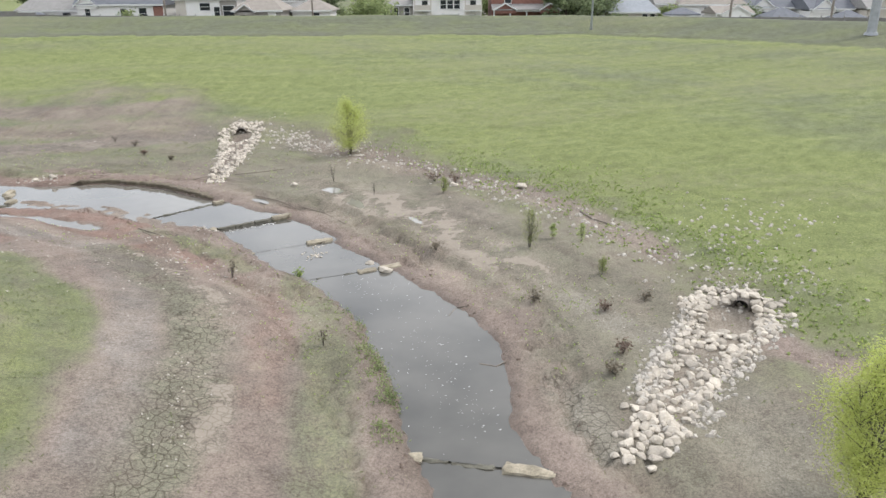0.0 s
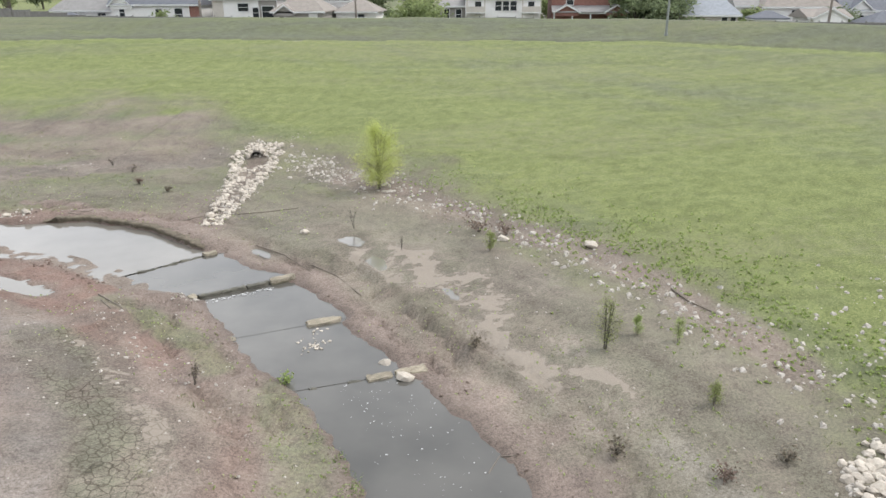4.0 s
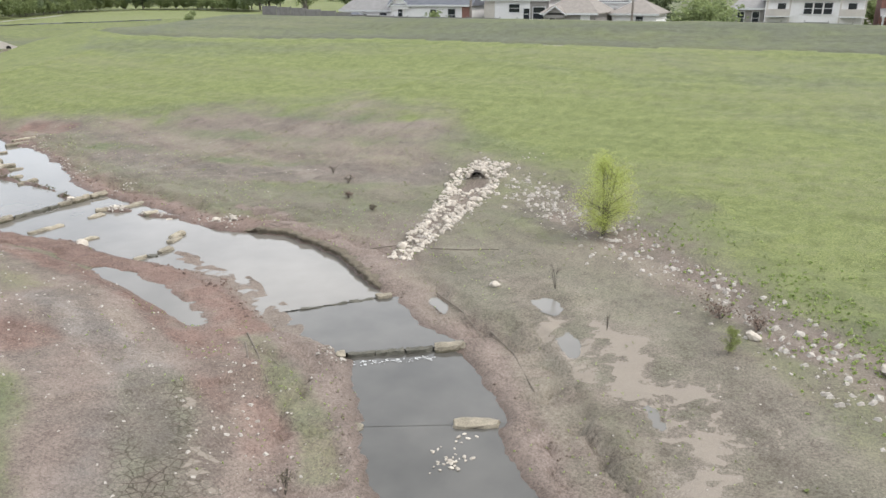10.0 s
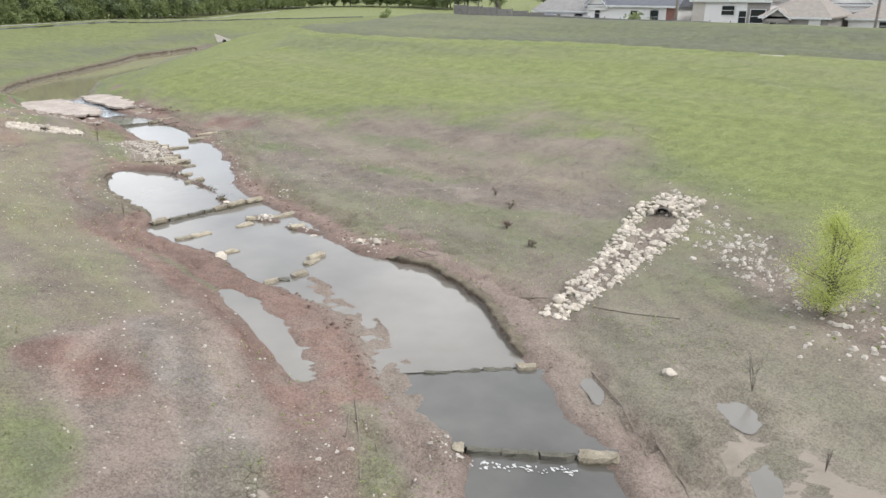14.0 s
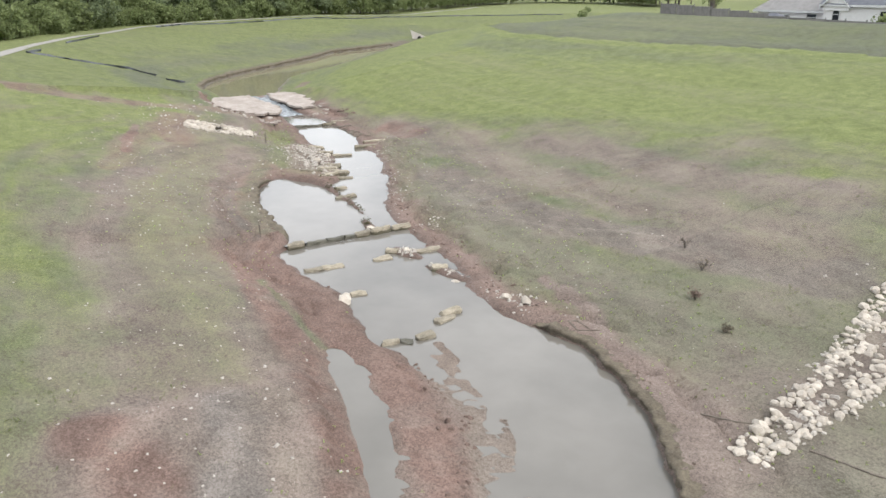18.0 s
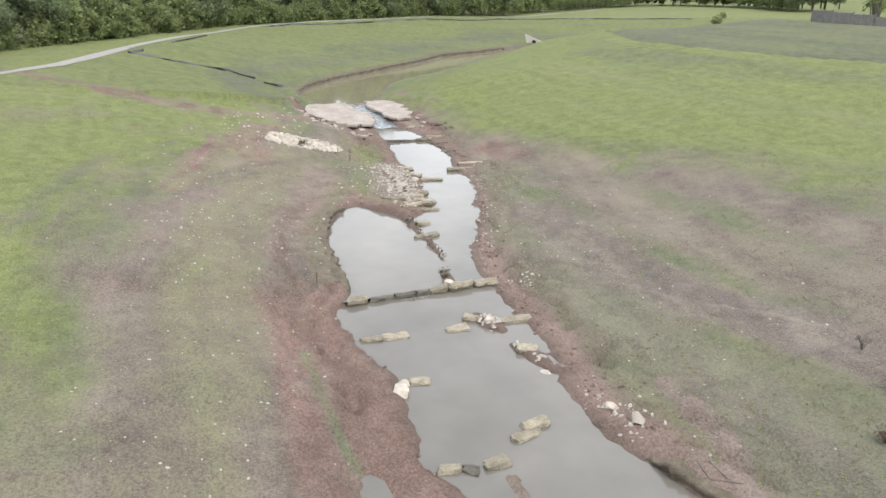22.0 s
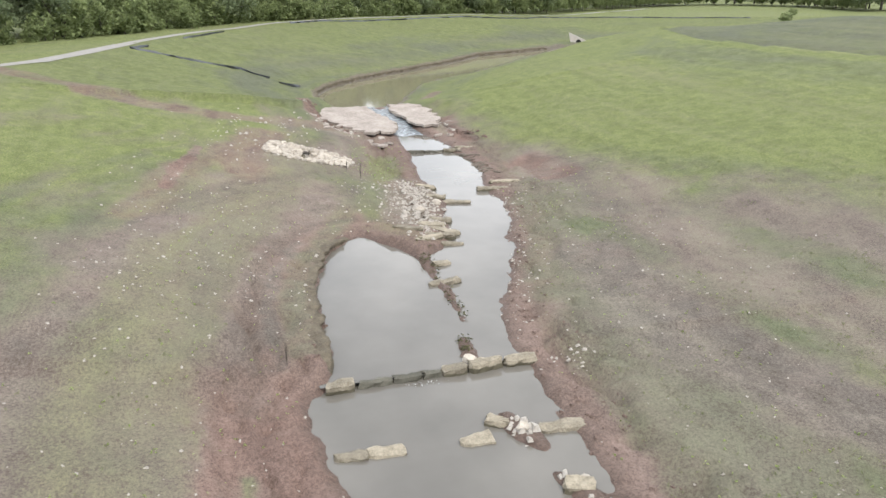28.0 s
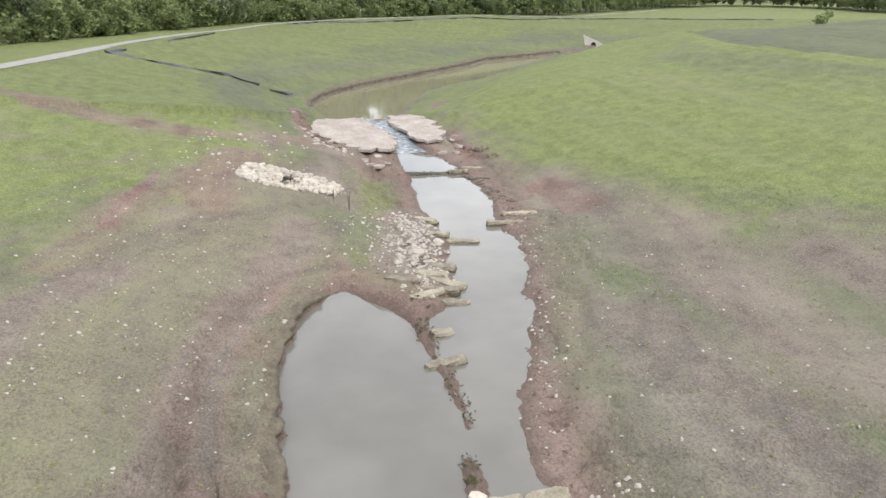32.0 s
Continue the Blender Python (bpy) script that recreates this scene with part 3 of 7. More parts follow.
def build_ground():
    xs = spaced([(-146, -92, 0.7), (-92, -62, 0.36), (-62, 16, 0.21)], -1900, 1900)
    ys = spaced([(14, 62, 0.21), (62, 116, 0.6)], -1500, 2300)
    gx, gy = np.meshgrid(xs, ys)
    px, py = gx.ravel(), gy.ravel()
    z, edge, right, dist, toe, db, beyond, dr, out_l, along, pond, past = height(px, py, True)
    n1, n2, n3 = vnoise(px, py, 9, 5, 0.6, 1), vnoise(px, py, 3.2, 5, 0.6, 2), vnoise(px, py, 26, 3, 0.5, 4)
    # cover: how much grass
    dg, sg, ag, _ = to_line(px, py, GREEN)
    reach = np.cumsum([0.0] + [math.dist(STREAM[k][:2], STREAM[k + 1][:2]) for k in range(len(STREAM) - 1)])
    run_s = np.interp(along, np.arange(len(STREAM)), reach)
    run = dg * np.where(sg > 0, 1, -1)
    gr = sstep(-8.0, 6.5, run + (n1 - 0.5) * 7 + (n2 - 0.5) * 5)
    west = sstep(-17, -30, px)
    streak = vnoise(run_s * 0.06, (dist + n3 * 5) * 0.42, 1.0, 5, 0.62, 12)
    gl_east = 0.22 + 0.35 * n1 * sstep(2, 11, dist + (n1 - 0.5) * 8) + 0.34 * sstep(6, 15, dist + (n1 - 0.5) * 8)
    gl_west = 0.3 + 0.48 * sstep(3, 17, dist + (n1 - 0.5) * 9) + (streak - 0.5) * 0.75 + (n2 - 0.5) * 0.55
    gl = gl_east + (gl_west - gl_east) * west
    low_r = 0.16 + 0.12 * west + 0.3 * sstep(0.3, 0.7, n1) * sstep(0.6, 2.5, dist) + 0.12 * n2 + 0.3 * west * sstep(0.56, 0.72, n2) * sstep(1.5, 3, dist)
    grass = np.where(right, np.maximum(gr, low_r), gl)
    grass = np.where(beyond | out_l | past, 1.0, grass)
    grass = np.where(beyond & ~past, 0.8 + 0.2 * n1, grass)
    grass = np.where(pond, np.maximum(grass, sstep(0.35, 0.8, dist + (n2 - 0.5) * 1.2)), grass)
    grass = grass * np.where((right | (px > -42)) & ~pond, sstep(0.5, 1.5, edge), sstep(0.1, 0.5, edge))
    lush = np.where(right, 0.3 * sstep(-8, 0, run) + 0.45 * sstep(1, 7, run) * sstep(20, 7, run + (n3 - 0.5) * 16), 0.2 + 0.5 * sstep(8, 19, dist + (n1 - 0.5) * 9) * sstep(-20, -32, px) * (0.4 + 0.9 * sstep(0.35, 0.65, streak)))
    mow = vnoise(ag * 0.2, run * 0.42, 1.0, 5, 0.6, 8)
    mow_l = vnoise(run_s * 0.05, (dist + n3 * 4) * 0.6, 1.0, 4, 0.6, 14)
    lush = lush + np.where(right, (mow - 0.5) * 0.5, (mow_l - 0.5) * 0.55)
    lush = np.where(beyond, 0.14 + (mow - 0.5) * 0.2, lush)
    # a paler mown line along the edge of the bench
    lush = lush + 0.35 * sstep(2.2, 0.6, np.abs(db + np.where(beyond, 0.6, -0.6) + (n3 - 0.5) * 1.5)) * right
    silt = np.zeros_like(px)
    crack = np.zeros_like(px)
    # berm grass darkened for weaker sky light, far slope greyed for haze
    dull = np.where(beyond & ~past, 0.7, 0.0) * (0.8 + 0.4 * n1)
    dull = np.where(~right & pond & (dr > 0) & ~out_l, 0.45, dull)
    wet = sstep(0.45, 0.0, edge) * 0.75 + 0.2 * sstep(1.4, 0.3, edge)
    # bare earth: brown, redder beside the upper stream, streaked along the water
    flow = vnoise(run_s * 0.16, dist * 1.1, 1.0, 4, 0.6, 3)
    earth = np.zeros((len(px), 3)) + EARTH["brown"]

    def lay(kind, k):
        earth[:] = earth + (np.array(EARTH[kind]) - earth) * np.clip(k, 0, 1)[:, None]

    lay("pink", np.where(right, 0.55, 0.85) * sstep(0.3, 0.6, n1))
    lay("olive", np.where(right, 0.5 * sstep(0.4, 0.62, n2) * sstep(2, 4, dist), 0.3 * sstep(0.45, 0.65, n2)))
    drift = vnoise(px, py, 2.4, 4, 0.55, 60)
    lay("tan", 0.7 * sstep(0.5, 0.66, drift))
    lay("dark", 0.6 * sstep(0.46, 0.32, drift))
    lay("pink", np.where(right, 0.85, 0.7) * sstep(3.2, 1.2, dist + (n2 - 0.5) * 2.4))
    lay("red", np.where(right, 0.6 * sstep(2.6, 0.9, dist + (n2 - 0.5) * 2), 0.75 * sstep(4.5, 1.5, dist + (n2 - 0.5) * 4)) * sstep(-17, -28, px + (n1 - 0.5) * 8))
    lay("olive", np.where(pond, 0.8, np.where(right, 0.28, 0) * (1 - west) * sstep(2, 3.5, dist)))
    d_sh, _, _, w_sh = to_line(px, py, SHOAL)
    k = sstep(1.2, 0.2, d_sh - w_sh) * (edge < 0.3)
    lay("silt", 0.55 * k)
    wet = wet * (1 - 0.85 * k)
    frayed = 0.35 + 1.1 * sstep(0.25, 0.7, vnoise(px, py, 1.1, 5, 0.65, 40))
    crusts = sstep(0.42, 0.52, vnoise(px, py, 1.2, 5, 0.68, 50))
    for q, (line, half, kind, much, cover_, cracks) in enumerate(BANDS):
        k = band(px, py, line, half, 0.45, 0.55, q * 1.3)
        k = k * (edge > 0.15)
        if kind == "silt":
            k = k * crusts
        lay(kind, k * much * frayed)
        grass = grass + (cover_ - grass) * k if cover_ is not None else grass
        crack = crack + (cracks - crack) * k
        silt = silt + ((1.0 if kind == "silt" else 0.0) - silt) * k * much
    earth *= (1 + (flow - 0.5) * 0.75 * sstep(0.3, 1.5, dist) * sstep(26, 14, dist))[:, None]
    grass = grass + (flow - 0.5) * 0.35 * sstep(1, 3, dist) * (grass < 0.75)
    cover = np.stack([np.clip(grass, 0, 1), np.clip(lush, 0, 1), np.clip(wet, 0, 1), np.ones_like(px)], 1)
    soil = np.stack([np.clip(silt, 0, 1), np.clip(crack, 0, 1), np.clip(dull, 0, 1), np.ones_like(px)], 1)
    earth = np.concatenate([np.clip(earth, 0.01, 0.5), np.ones((len(px), 1))], 1)
    nx, ny = len(xs), len(ys)
    GRID["cover"] = grass.reshape(ny, nx)
    GRID.update(x=xs, y=ys, z=z.reshape(ny, nx))
    me = bpy.data.meshes.new("ground")
    me.vertices.add(nx * ny)
    me.vertices.foreach_set("co", np.stack([px, py, z], 1).ravel())
    i = (np.arange(ny - 1)[:, None] * nx + np.arange(nx - 1)[None, :]).ravel()
    quads = np.stack([i, i + 1, i + nx + 1, i + nx], 1).ravel()
    nf = (nx - 1) * (ny - 1)
    me.loops.add(nf * 4)
    me.loops.foreach_set("vertex_index", quads)
    me.polygons.add(nf)
    me.polygons.foreach_set("loop_start", np.arange(nf) * 4)
    me.polygons.foreach_set("use_smooth", np.ones(nf, bool))
    me.update(calc_edges=True)
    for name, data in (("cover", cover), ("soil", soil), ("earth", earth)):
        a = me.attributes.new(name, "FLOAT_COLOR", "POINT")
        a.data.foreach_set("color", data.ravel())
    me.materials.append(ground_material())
    ob = new("ground", me)
    tagged(ob, "mown grass slopes and bare reddish mud flats beside a stream", "ground", kind="structure")
    return ob


# the edge of the mown grass on the far bank
GREEN = [(30, -40), (15.5, 15), (14.7, 27), (12.4, 31.7), (10.5, 36.8), (7, 42.5), (2.6, 49), (-3.7, 54.3), (-8.7, 59.4), (-15, 64), (-23, 68.5), (-28, 74), (-36, 75.5),
         (-44.6, 73.8), (-58.5, 66), (-68, 63.0), (-80, 62.8), (-92, 64.5), (-140, 112)]
EARTH = {"brown": (0.139, 0.114, 0.096), "olive": (0.131, 0.123, 0.092), "tan": (0.165, 0.142, 0.116), "pink": (0.171, 0.136, 0.116), "red": (0.150, 0.102, 0.084), "grey": (0.155, 0.139, 0.124),
         "dark": (0.115, 0.100, 0.085), "silt": (0.164, 0.142, 0.117), "wetsilt": (0.150, 0.137, 0.112)}
# strips of ground: middle line, half width, earth, how much of it, grass cover, cracks
BANDS = [
    # the near flat inside the bend
    ([(-24, 36), (-17, 33.0), (-13, 28.5), (-9.5, 22), (-7.5, 15)], 4.4, "pink", 0.5, 0.14, 0),
    ([(-20, 29), (-15.5, 25.8), (-13.4, 22), (-12.4, 18), (-12, 13)], 1.5, "tan", 0.5, 0.66, 0),
    ([(-25, 35.4), (-20.6, 34.4), (-17.2, 33.4), (-14.9, 30.2), (-12.3, 26), (-10.4, 21), (-9.2, 16)], 0.9, "grey", 0.6, 0.08, 0),
    ([(-16.6, 33), (-13.4, 30), (-10.8, 27.6), (-9.2, 24.2), (-8.2, 20.5), (-7.6, 14)], 1.05, "olive", 0.95, 0.16, 1),
    ([(-17.2, 33.4), (-15.6, 31.9), (-14.0, 30.6)], 0.6, "dark", 0.8, 0.05, 0.2),
    ([(-15.2, 32.9), (-12.4, 30.8), (-9.4, 27.5), (-8.3, 25), (-7.5, 21.3), (-6.7, 17)], 0.5, "silt", 0.95, 0.03, 0.6),
    ([(-9.5, 30.5), (-7.2, 28.5), (-6.5, 24.7), (-6, 20)], 0.75, "red", 0.35, 0.14, 0.3),
    ([(-6.8, 31.2), (-5, 27), (-4, 22), (-3.4, 16)], 0.95, "olive", 0.8, 0.34, 0.4),
    ([(-18.0, 37.0), (-14.4, 34.6), (-11.5, 33)], 1.2, "red", 0.55, 0.1, 0),
    ([(-17.5, 38.4), (-14.6, 36.6), (-11.6, 34.6), (-9.6, 32.4)], 0.65, "olive", 0.7, 0.38, 0.3),
    # the side puddle and the red lanes up the near bank
    ([(-18.5, 36.6), (-22, 37.6), (-26, 38.5), (-31, 39.0), (-36, 39.6), (-40, 40.4)], 0.6, "red", 0.95, 0.03, 0),
    ([(-17.8, 38.6), (-21, 40.2), (-26, 41.4), (-30, 41.0), (-34.5, 41.3), (-38, 41.1), (-40, 41.6)], 0.95, "red", 1.0, 0.03, 0),
    ([(-28.5, 40.0), (-32, 39.9), (-36.3, 40.35)], 0.22, "olive", 0.9, 0.45, 0),
    ([(-40, 41.0), (-44.6, 41.3), (-49.4, 42.3), (-51.6, 43.1), (-54.2, 44.6), (-58, 46.6)], 0.75, "brown", 0.5, 0.1, 0),
    ([(-41.5, 42.0), (-46.3, 42.2), (-50, 43.2), (-53, 44.7)], 0.3, "dark", 0.7, 0.08, 0),
    ([(-42.5, 42.9), (-46.5, 43.3), (-50.5, 44.3), (-54.5, 46.6), (-59, 49)], 0.55, "olive", 0.6, 0.34, 0),
    ([(-56, 49.5), (-60, 50.6), (-64, 52.4), (-69, 53.4)], 1.0, "olive", 0.6, 0.5, 0),
    ([(-61.8, 53.0), (-58.4, 52.2), (-55.2, 51.2)], 1.4, "tan", 0.9, 0.04, 0),
    ([(-24.1, 31.8), (-21.9, 32.2)], 1.1, "red", 0.9, 0.06, 0),
    ([(-27, 34.5), (-34, 36.4), (-42, 37.8), (-50.6, 39.6), (-57, 43), (-65.4, 46.6)], 1.9, "pink", 0.4, 0.42, 0),
    ([(-55, 37.2), (-60.5, 39.4), (-66, 42.8)], 1.0, "red", 0.5, 0.38, 0),
    ([(-59, 38.9), (-62, 39.7), (-65.5, 41)], 0.3, "red", 1.0, 0.04, 0),
    ([(-85, 24), (-79.9, 32.0), (-76.4, 38.5), (-75.3, 42.8), (-75.8, 46), (-77, 50.5)], 1.25, "red", 0.6, 0.34, 0),
    ([(-71.5, 45.6), (-66.5, 43.6), (-62.5, 43.4)], 1.5, "red", 0.6, 0.3, 0),
    ([(-90, 51.8), (-86, 51.3), (-81, 51.4), (-77, 52.8)], 0.7, "red", 1.0, 0.0, 0),
    # the silt flat under the slope
    ([(-12, 48.5), (-6, 45.5), (-1, 41), (3.5, 35.5), (6.5, 30), (7.4, 24), (9.5, 15)], 3.3, "olive", 0.55, 0.2, 0),
    ([(-9.6, 45.6), (-5.2, 44.0), (-1.6, 41.6), (1.4, 38.6)], 2.0, "silt", 0.6, 0.06, 0),
    ([(-5.4, 43.2), (-2.6, 40.9), (-0.6, 38.3), (1.1, 35.3), (2.3, 33.2), (3.6, 31.0)], 1.5, "silt", 1.0, 0.0, 0),
    ([(5.6, 28.6), (6.9, 26.0), (8.0, 24.6)], 0.7, "wetsilt", 0.9, 0.12, 0),
    ([(4.1, 21.6), (4.5, 20.0), (5.0, 18.0)], 0.7, "wetsilt", 0.8, 0.1, 0.9),
    ([(9.8, 18.5), (10.4, 15.0), (10.0, 11)], 1.9, "wetsilt", 0.8, 0.12, 0.3),
    ([(12.2, 23.4), (13.4, 21.8), (14.6, 19.8)], 0.8, "pink", 0.8, 0.05, 0),
    ([(-10.2, 45.2), (-7.0, 41.8), (-3.9, 37.7), (-1.4, 34.3), (0.8, 31.6), (2.6, 28.4)], 0.85, "olive", 0.4, 0.2, 0),
    ([(-9.5, 55.3), (-3.8, 51.0), (0.4, 46.9), (4.4, 43.4), (8.0, 38.0), (10.6, 32.6)], 1.1, "pink", 0.5, 0.2, 0),
    # washed soil inside the stone aprons
    ([(12.0, 26.5), (9.5, 23.2), (6.6, 19.4)], 0.95, "tan", 0.9, 0.02, 0),
    ([(-17.1, 60.6), (-16.5, 57), (-15.8, 50)], 0.8, "brown", 0.8, 0.04, 0),
    # the bare slope on the outer bank
    ([(-22, 51.5), (-28, 53.0), (-33, 53.4), (-38, 53.4), (-44, 54.2), (-50, 56.4), (-56, 59)], 1.5, "olive", 0.5, 0.4, 0),
    ([(-23.4, 49.4), (-25.4, 50.6), (-29, 51.3)], 0.35, "pink", 0.9, 0.05, 0),
    ([(-21, 60.5), (-27.3, 58.9), (-33, 56.9), (-39.5, 55.6), (-46.5, 56.7)], 1.9, "dark", 0.6, 0.16, 0),
    ([(-29.0, 59.3), (-31.9, 57.1), (-33.5, 55.9), (-35.7, 55.3)], 0.16, "silt", 0.5, 0.0, 0),
    ([(-24, 62.6), (-30, 62.9), (-36, 61.8), (-42.6, 61.5), (-49, 62.2), (-54, 64.4)], 2.2, "pink", 0.42, 0.32, 0),
    ([(-26, 68.0), (-32, 67.2), (-40, 67.6), (-48, 67.0)], 2.0, "brown", 0.7, 0.26, 0),
    ([(-60, 62.6), (-64.5, 62.6)], 1.3, "red", 0.7, 0.12, 0),
    ([(-72.5, 61.6), (-77, 62.0), (-80, 62.6)], 0.6, "red", 1.0, 0.0, 0),
    ([(-88, 63.8), (-91, 66)], 0.8, "red", 0.6, 0.2, 0),
]
build_ground()


# ---- water ----
def water_material(name, dark, light):
    m, n, l, b = nodes_of(name)
    geo = n.new("ShaderNodeNewGeometry")
    t = noise_node(n, l, 0.5, 4, 0.5, geo.outputs["Position"])
    r = ramp_node(n, l, t.outputs["Fac"], [(0.3, dark), (0.7, light)])
    l.new(r.outputs["Color"], b.inputs["Base Color"])
    b.inputs["Roughness"].default_value = 0.06
    b.inputs["IOR"].default_value = 1.42
    b.inputs["Specular IOR Level"].default_value = 0.75
    w = noise_node(n, l, 2.2, 3, 0.5, geo.outputs["Position"])
    bp = n.new("ShaderNodeBump")
    bp.inputs["Strength"].default_value, bp.inputs["Distance"].default_value = 0.05, 0.02
    l.new(w.outputs["Fac"], bp.inputs["Height"])
    l.new(bp.outputs["Normal"], b.inputs["Normal"])
    return m


WATER = water_material("clear_dark_water", (0.06, 0.057, 0.05), (0.09, 0.085, 0.075))
SILTY = water_material("silty_water", (0.124, 0.115, 0.1), (0.152, 0.141, 0.123))
OLIVE = water_material("olive_water", (0.19, 0.174, 0.112), (0.225, 0.208, 0.14))
OLIVE.node_tree.nodes["Principled BSDF"].inputs["Specular IOR Level"].default_value = 0.4


def sheet(name, label, mat, z, x0, x1, y0, y1, keep, step=0.4, weir_line=None):
    """A flat sheet of water over the cells that keep() picks, running under its banks and ending at a weir."""
    xs, ys = np.arange(x0, x1, step), np.arange(y0, y1, step)
    gx, gy = np.meshgrid(xs, ys)
    wanted = keep(gx.ravel() + step / 2, gy.ravel() + step / 2).reshape(gx.shape)
    verts, faces, ids = [], [], {}

    def vert(i, j):
        if (i, j) not in ids:
            ids[i, j] = len(verts)
            verts.append((xs[0] + i * step, ys[0] + j * step, z))
        return ids[i, j]

    for j, i in zip(*np.nonzero(wanted)):
        faces.append((vert(i, j), vert(i + 1, j), vert(i + 1, j + 1), vert(i, j + 1)))
    me = mesh_from(name, verts, faces, mat)
    if weir_line:
        (ax, ay), (bx, by) = weir_line
        bm = bmesh.new()
        bm.from_mesh(me)
        # going up the stream the right end comes after the left one
        bmesh.ops.bisect_plane(bm, geom=list(bm.verts) + list(bm.edges) + list(bm.faces), plane_co=(ax, ay, z), plane_no=(ay - by, bx - ax, 0), clear_inner=True)
        bm.to_mesh(me)
        bm.free()
    return tagged(new(name, me), label, "water", kind="structure")


def pool_keep(lo, hi, weir_line, slack):
    def keep(x, y):
        f = fields(x, y)
        ok = (f[5] < 0.55) & (f[3] > lo) & (f[3] < hi)
        if weir_line:
            (ax, ay), (bx, by) = weir_line
            n_ = math.hypot(bx - ax, by - ay)
            u, v = ((x - ax) * (bx - ax) + (y - ay) * (by - ay)) / n_, np.abs((x - ax) * (by - ay) - (y - ay) * (bx - ax)) / n_
            ok &= (v > 1.6) | ((u > slack) & (u < n_ + 1.2))
        return ok
    return keep


cuts = [0.1] + [w[0] for w in WEIRS] + [22.9]
lev = [-1.22] + [w[1] for w in WEIRS]
for k in range(len(lev)):
    lo, hi = cuts[k] - (0.5 if k else 0), cuts[k + 1] + 0.25
    near = [STREAM[i] for i in range(max(0, int(lo) - 1), min(len(STREAM), int(hi) + 3))]
    sheet("water_%d" % (k + 1), "still murky stream water mirroring a grey sky", SILTY if k > 4 else WATER, lev[k], min(q[0] for q in near) - 7, max(q[0] for q in near) + 7,
          min(q[1] for q in near) - 7, max(q[1] for q in near) + 7, pool_keep(lo, hi, WEIRS[k - 1][2:] if k else None, -0.1 if k == 6 else -1.2), 0.4, WEIRS[k - 1][2:] if k else None)
sheet("water_9", "olive pond water above the broken concrete slab", OLIVE, POND_Z, -148, -86.8, 52, 118, lambda x, y: (fields(x, y)[6] < 1.2) & (x < -87.2) & (y < 109), 0.8)
sheet("water_10", "shallow muddy side puddle in red soil", SILTY, PUDDLE_Z, -31, -17, 35, 43, lambda x, y: to_line(x, y, PUDDLE)[0] - to_line(x, y, PUDDLE)[3] < 0.75, 0.25)
for k, (hx, hy, rx, ry, turn, hz) in enumerate(HOLLOWS):
    ring, c, s = [], math.cos(radians(turn)), math.sin(radians(turn))
    for a in np.arange(0, 6.28, 0.26):
        # out from the middle until the ground rises out of the puddle
        r = np.arange(0.1, 1.5, 0.05)
        qx, qy = hx + r * (rx * math.cos(a) * c - ry * math.sin(a) * s), hy + r * (rx * math.cos(a) * s + ry * math.sin(a) * c)
        dry = np.nonzero(height(qx, qy) > hz + 0.01)[0]
        ring.append(r[int(dry[0])] if len(dry) else 0.7)
    ring = [(ring[i - 2] + ring[i - 1] + 2 * ring[i] + ring[(i + 1) % len(ring)]) / 5 for i in range(len(ring))]
    ring = [(hx + q * (rx * math.cos(0.26 * i) * c - ry * math.sin(0.26 * i) * s), hy + q * (rx * math.cos(0.26 * i) * s + ry * math.sin(0.26 * i) * c), hz - 0.02) for i, q in enumerate(ring)]
    pud = new("water_%d" % (k + 11), mesh_from("water", ring, [range(len(ring))], SILTY))
    tagged(pud, "thin puddle on pale silt", "water", kind="structure")


# ---- stone ----
LIME = rough_mat("limestone", (0.265, 0.235, 0.195), (0.45, 0.405, 0.345), 3.0, 0.9, 0.5, 0.02, by_object=0.22)
BLOCK = rough_mat("quarry_block", (0.115, 0.098, 0.068), (0.31, 0.274, 0.21), 2.6, 0.9, 0.7, 0.03, by_object=0.25)
# algae below the old water mark of the blocks
n, l = BLOCK.node_tree.nodes, BLOCK.node_tree.links
b = n["Principled BSDF"]
tc = n.new("ShaderNodeTexCoord")
sep = n.new("ShaderNodeSeparateXYZ")
l.new(tc.outputs["Generated"], sep.inputs[0])
nz = noise_node(n, l, 5.0, 5, 0.6, tc.outputs["Object"])
mad = n.new("ShaderNodeMath")
mad.operation = "MULTIPLY_ADD"
l.new(nz.outputs["Fac"], mad.inputs[0])
mad.inputs[1].default_value = 0.6
l.new(sep.outputs[2], mad.inputs[2])
algae = ramp_node(n, l, mad.outputs[0], [(0.92, (1, 1, 1)), (1.14, (0, 0, 0))])
l.new(mix_node(n, l, algae.outputs["Color"], b.inputs["Base Color"].links[0].from_socket, (0.075, 0.066, 0.042)), b.inputs["Base Color"])
MOSSY = rough_mat("mossy_block", (0.05, 0.048, 0.036), (0.115, 0.108, 0.084), 2.5, 0.8, 0.6, 0.03, by_object=0.15)
CONCRETE = rough_mat("weathered_concrete", (0.2, 0.168, 0.143), (0.4, 0.352, 0.312), 0.7, 0.9, 0.6, 0.06)


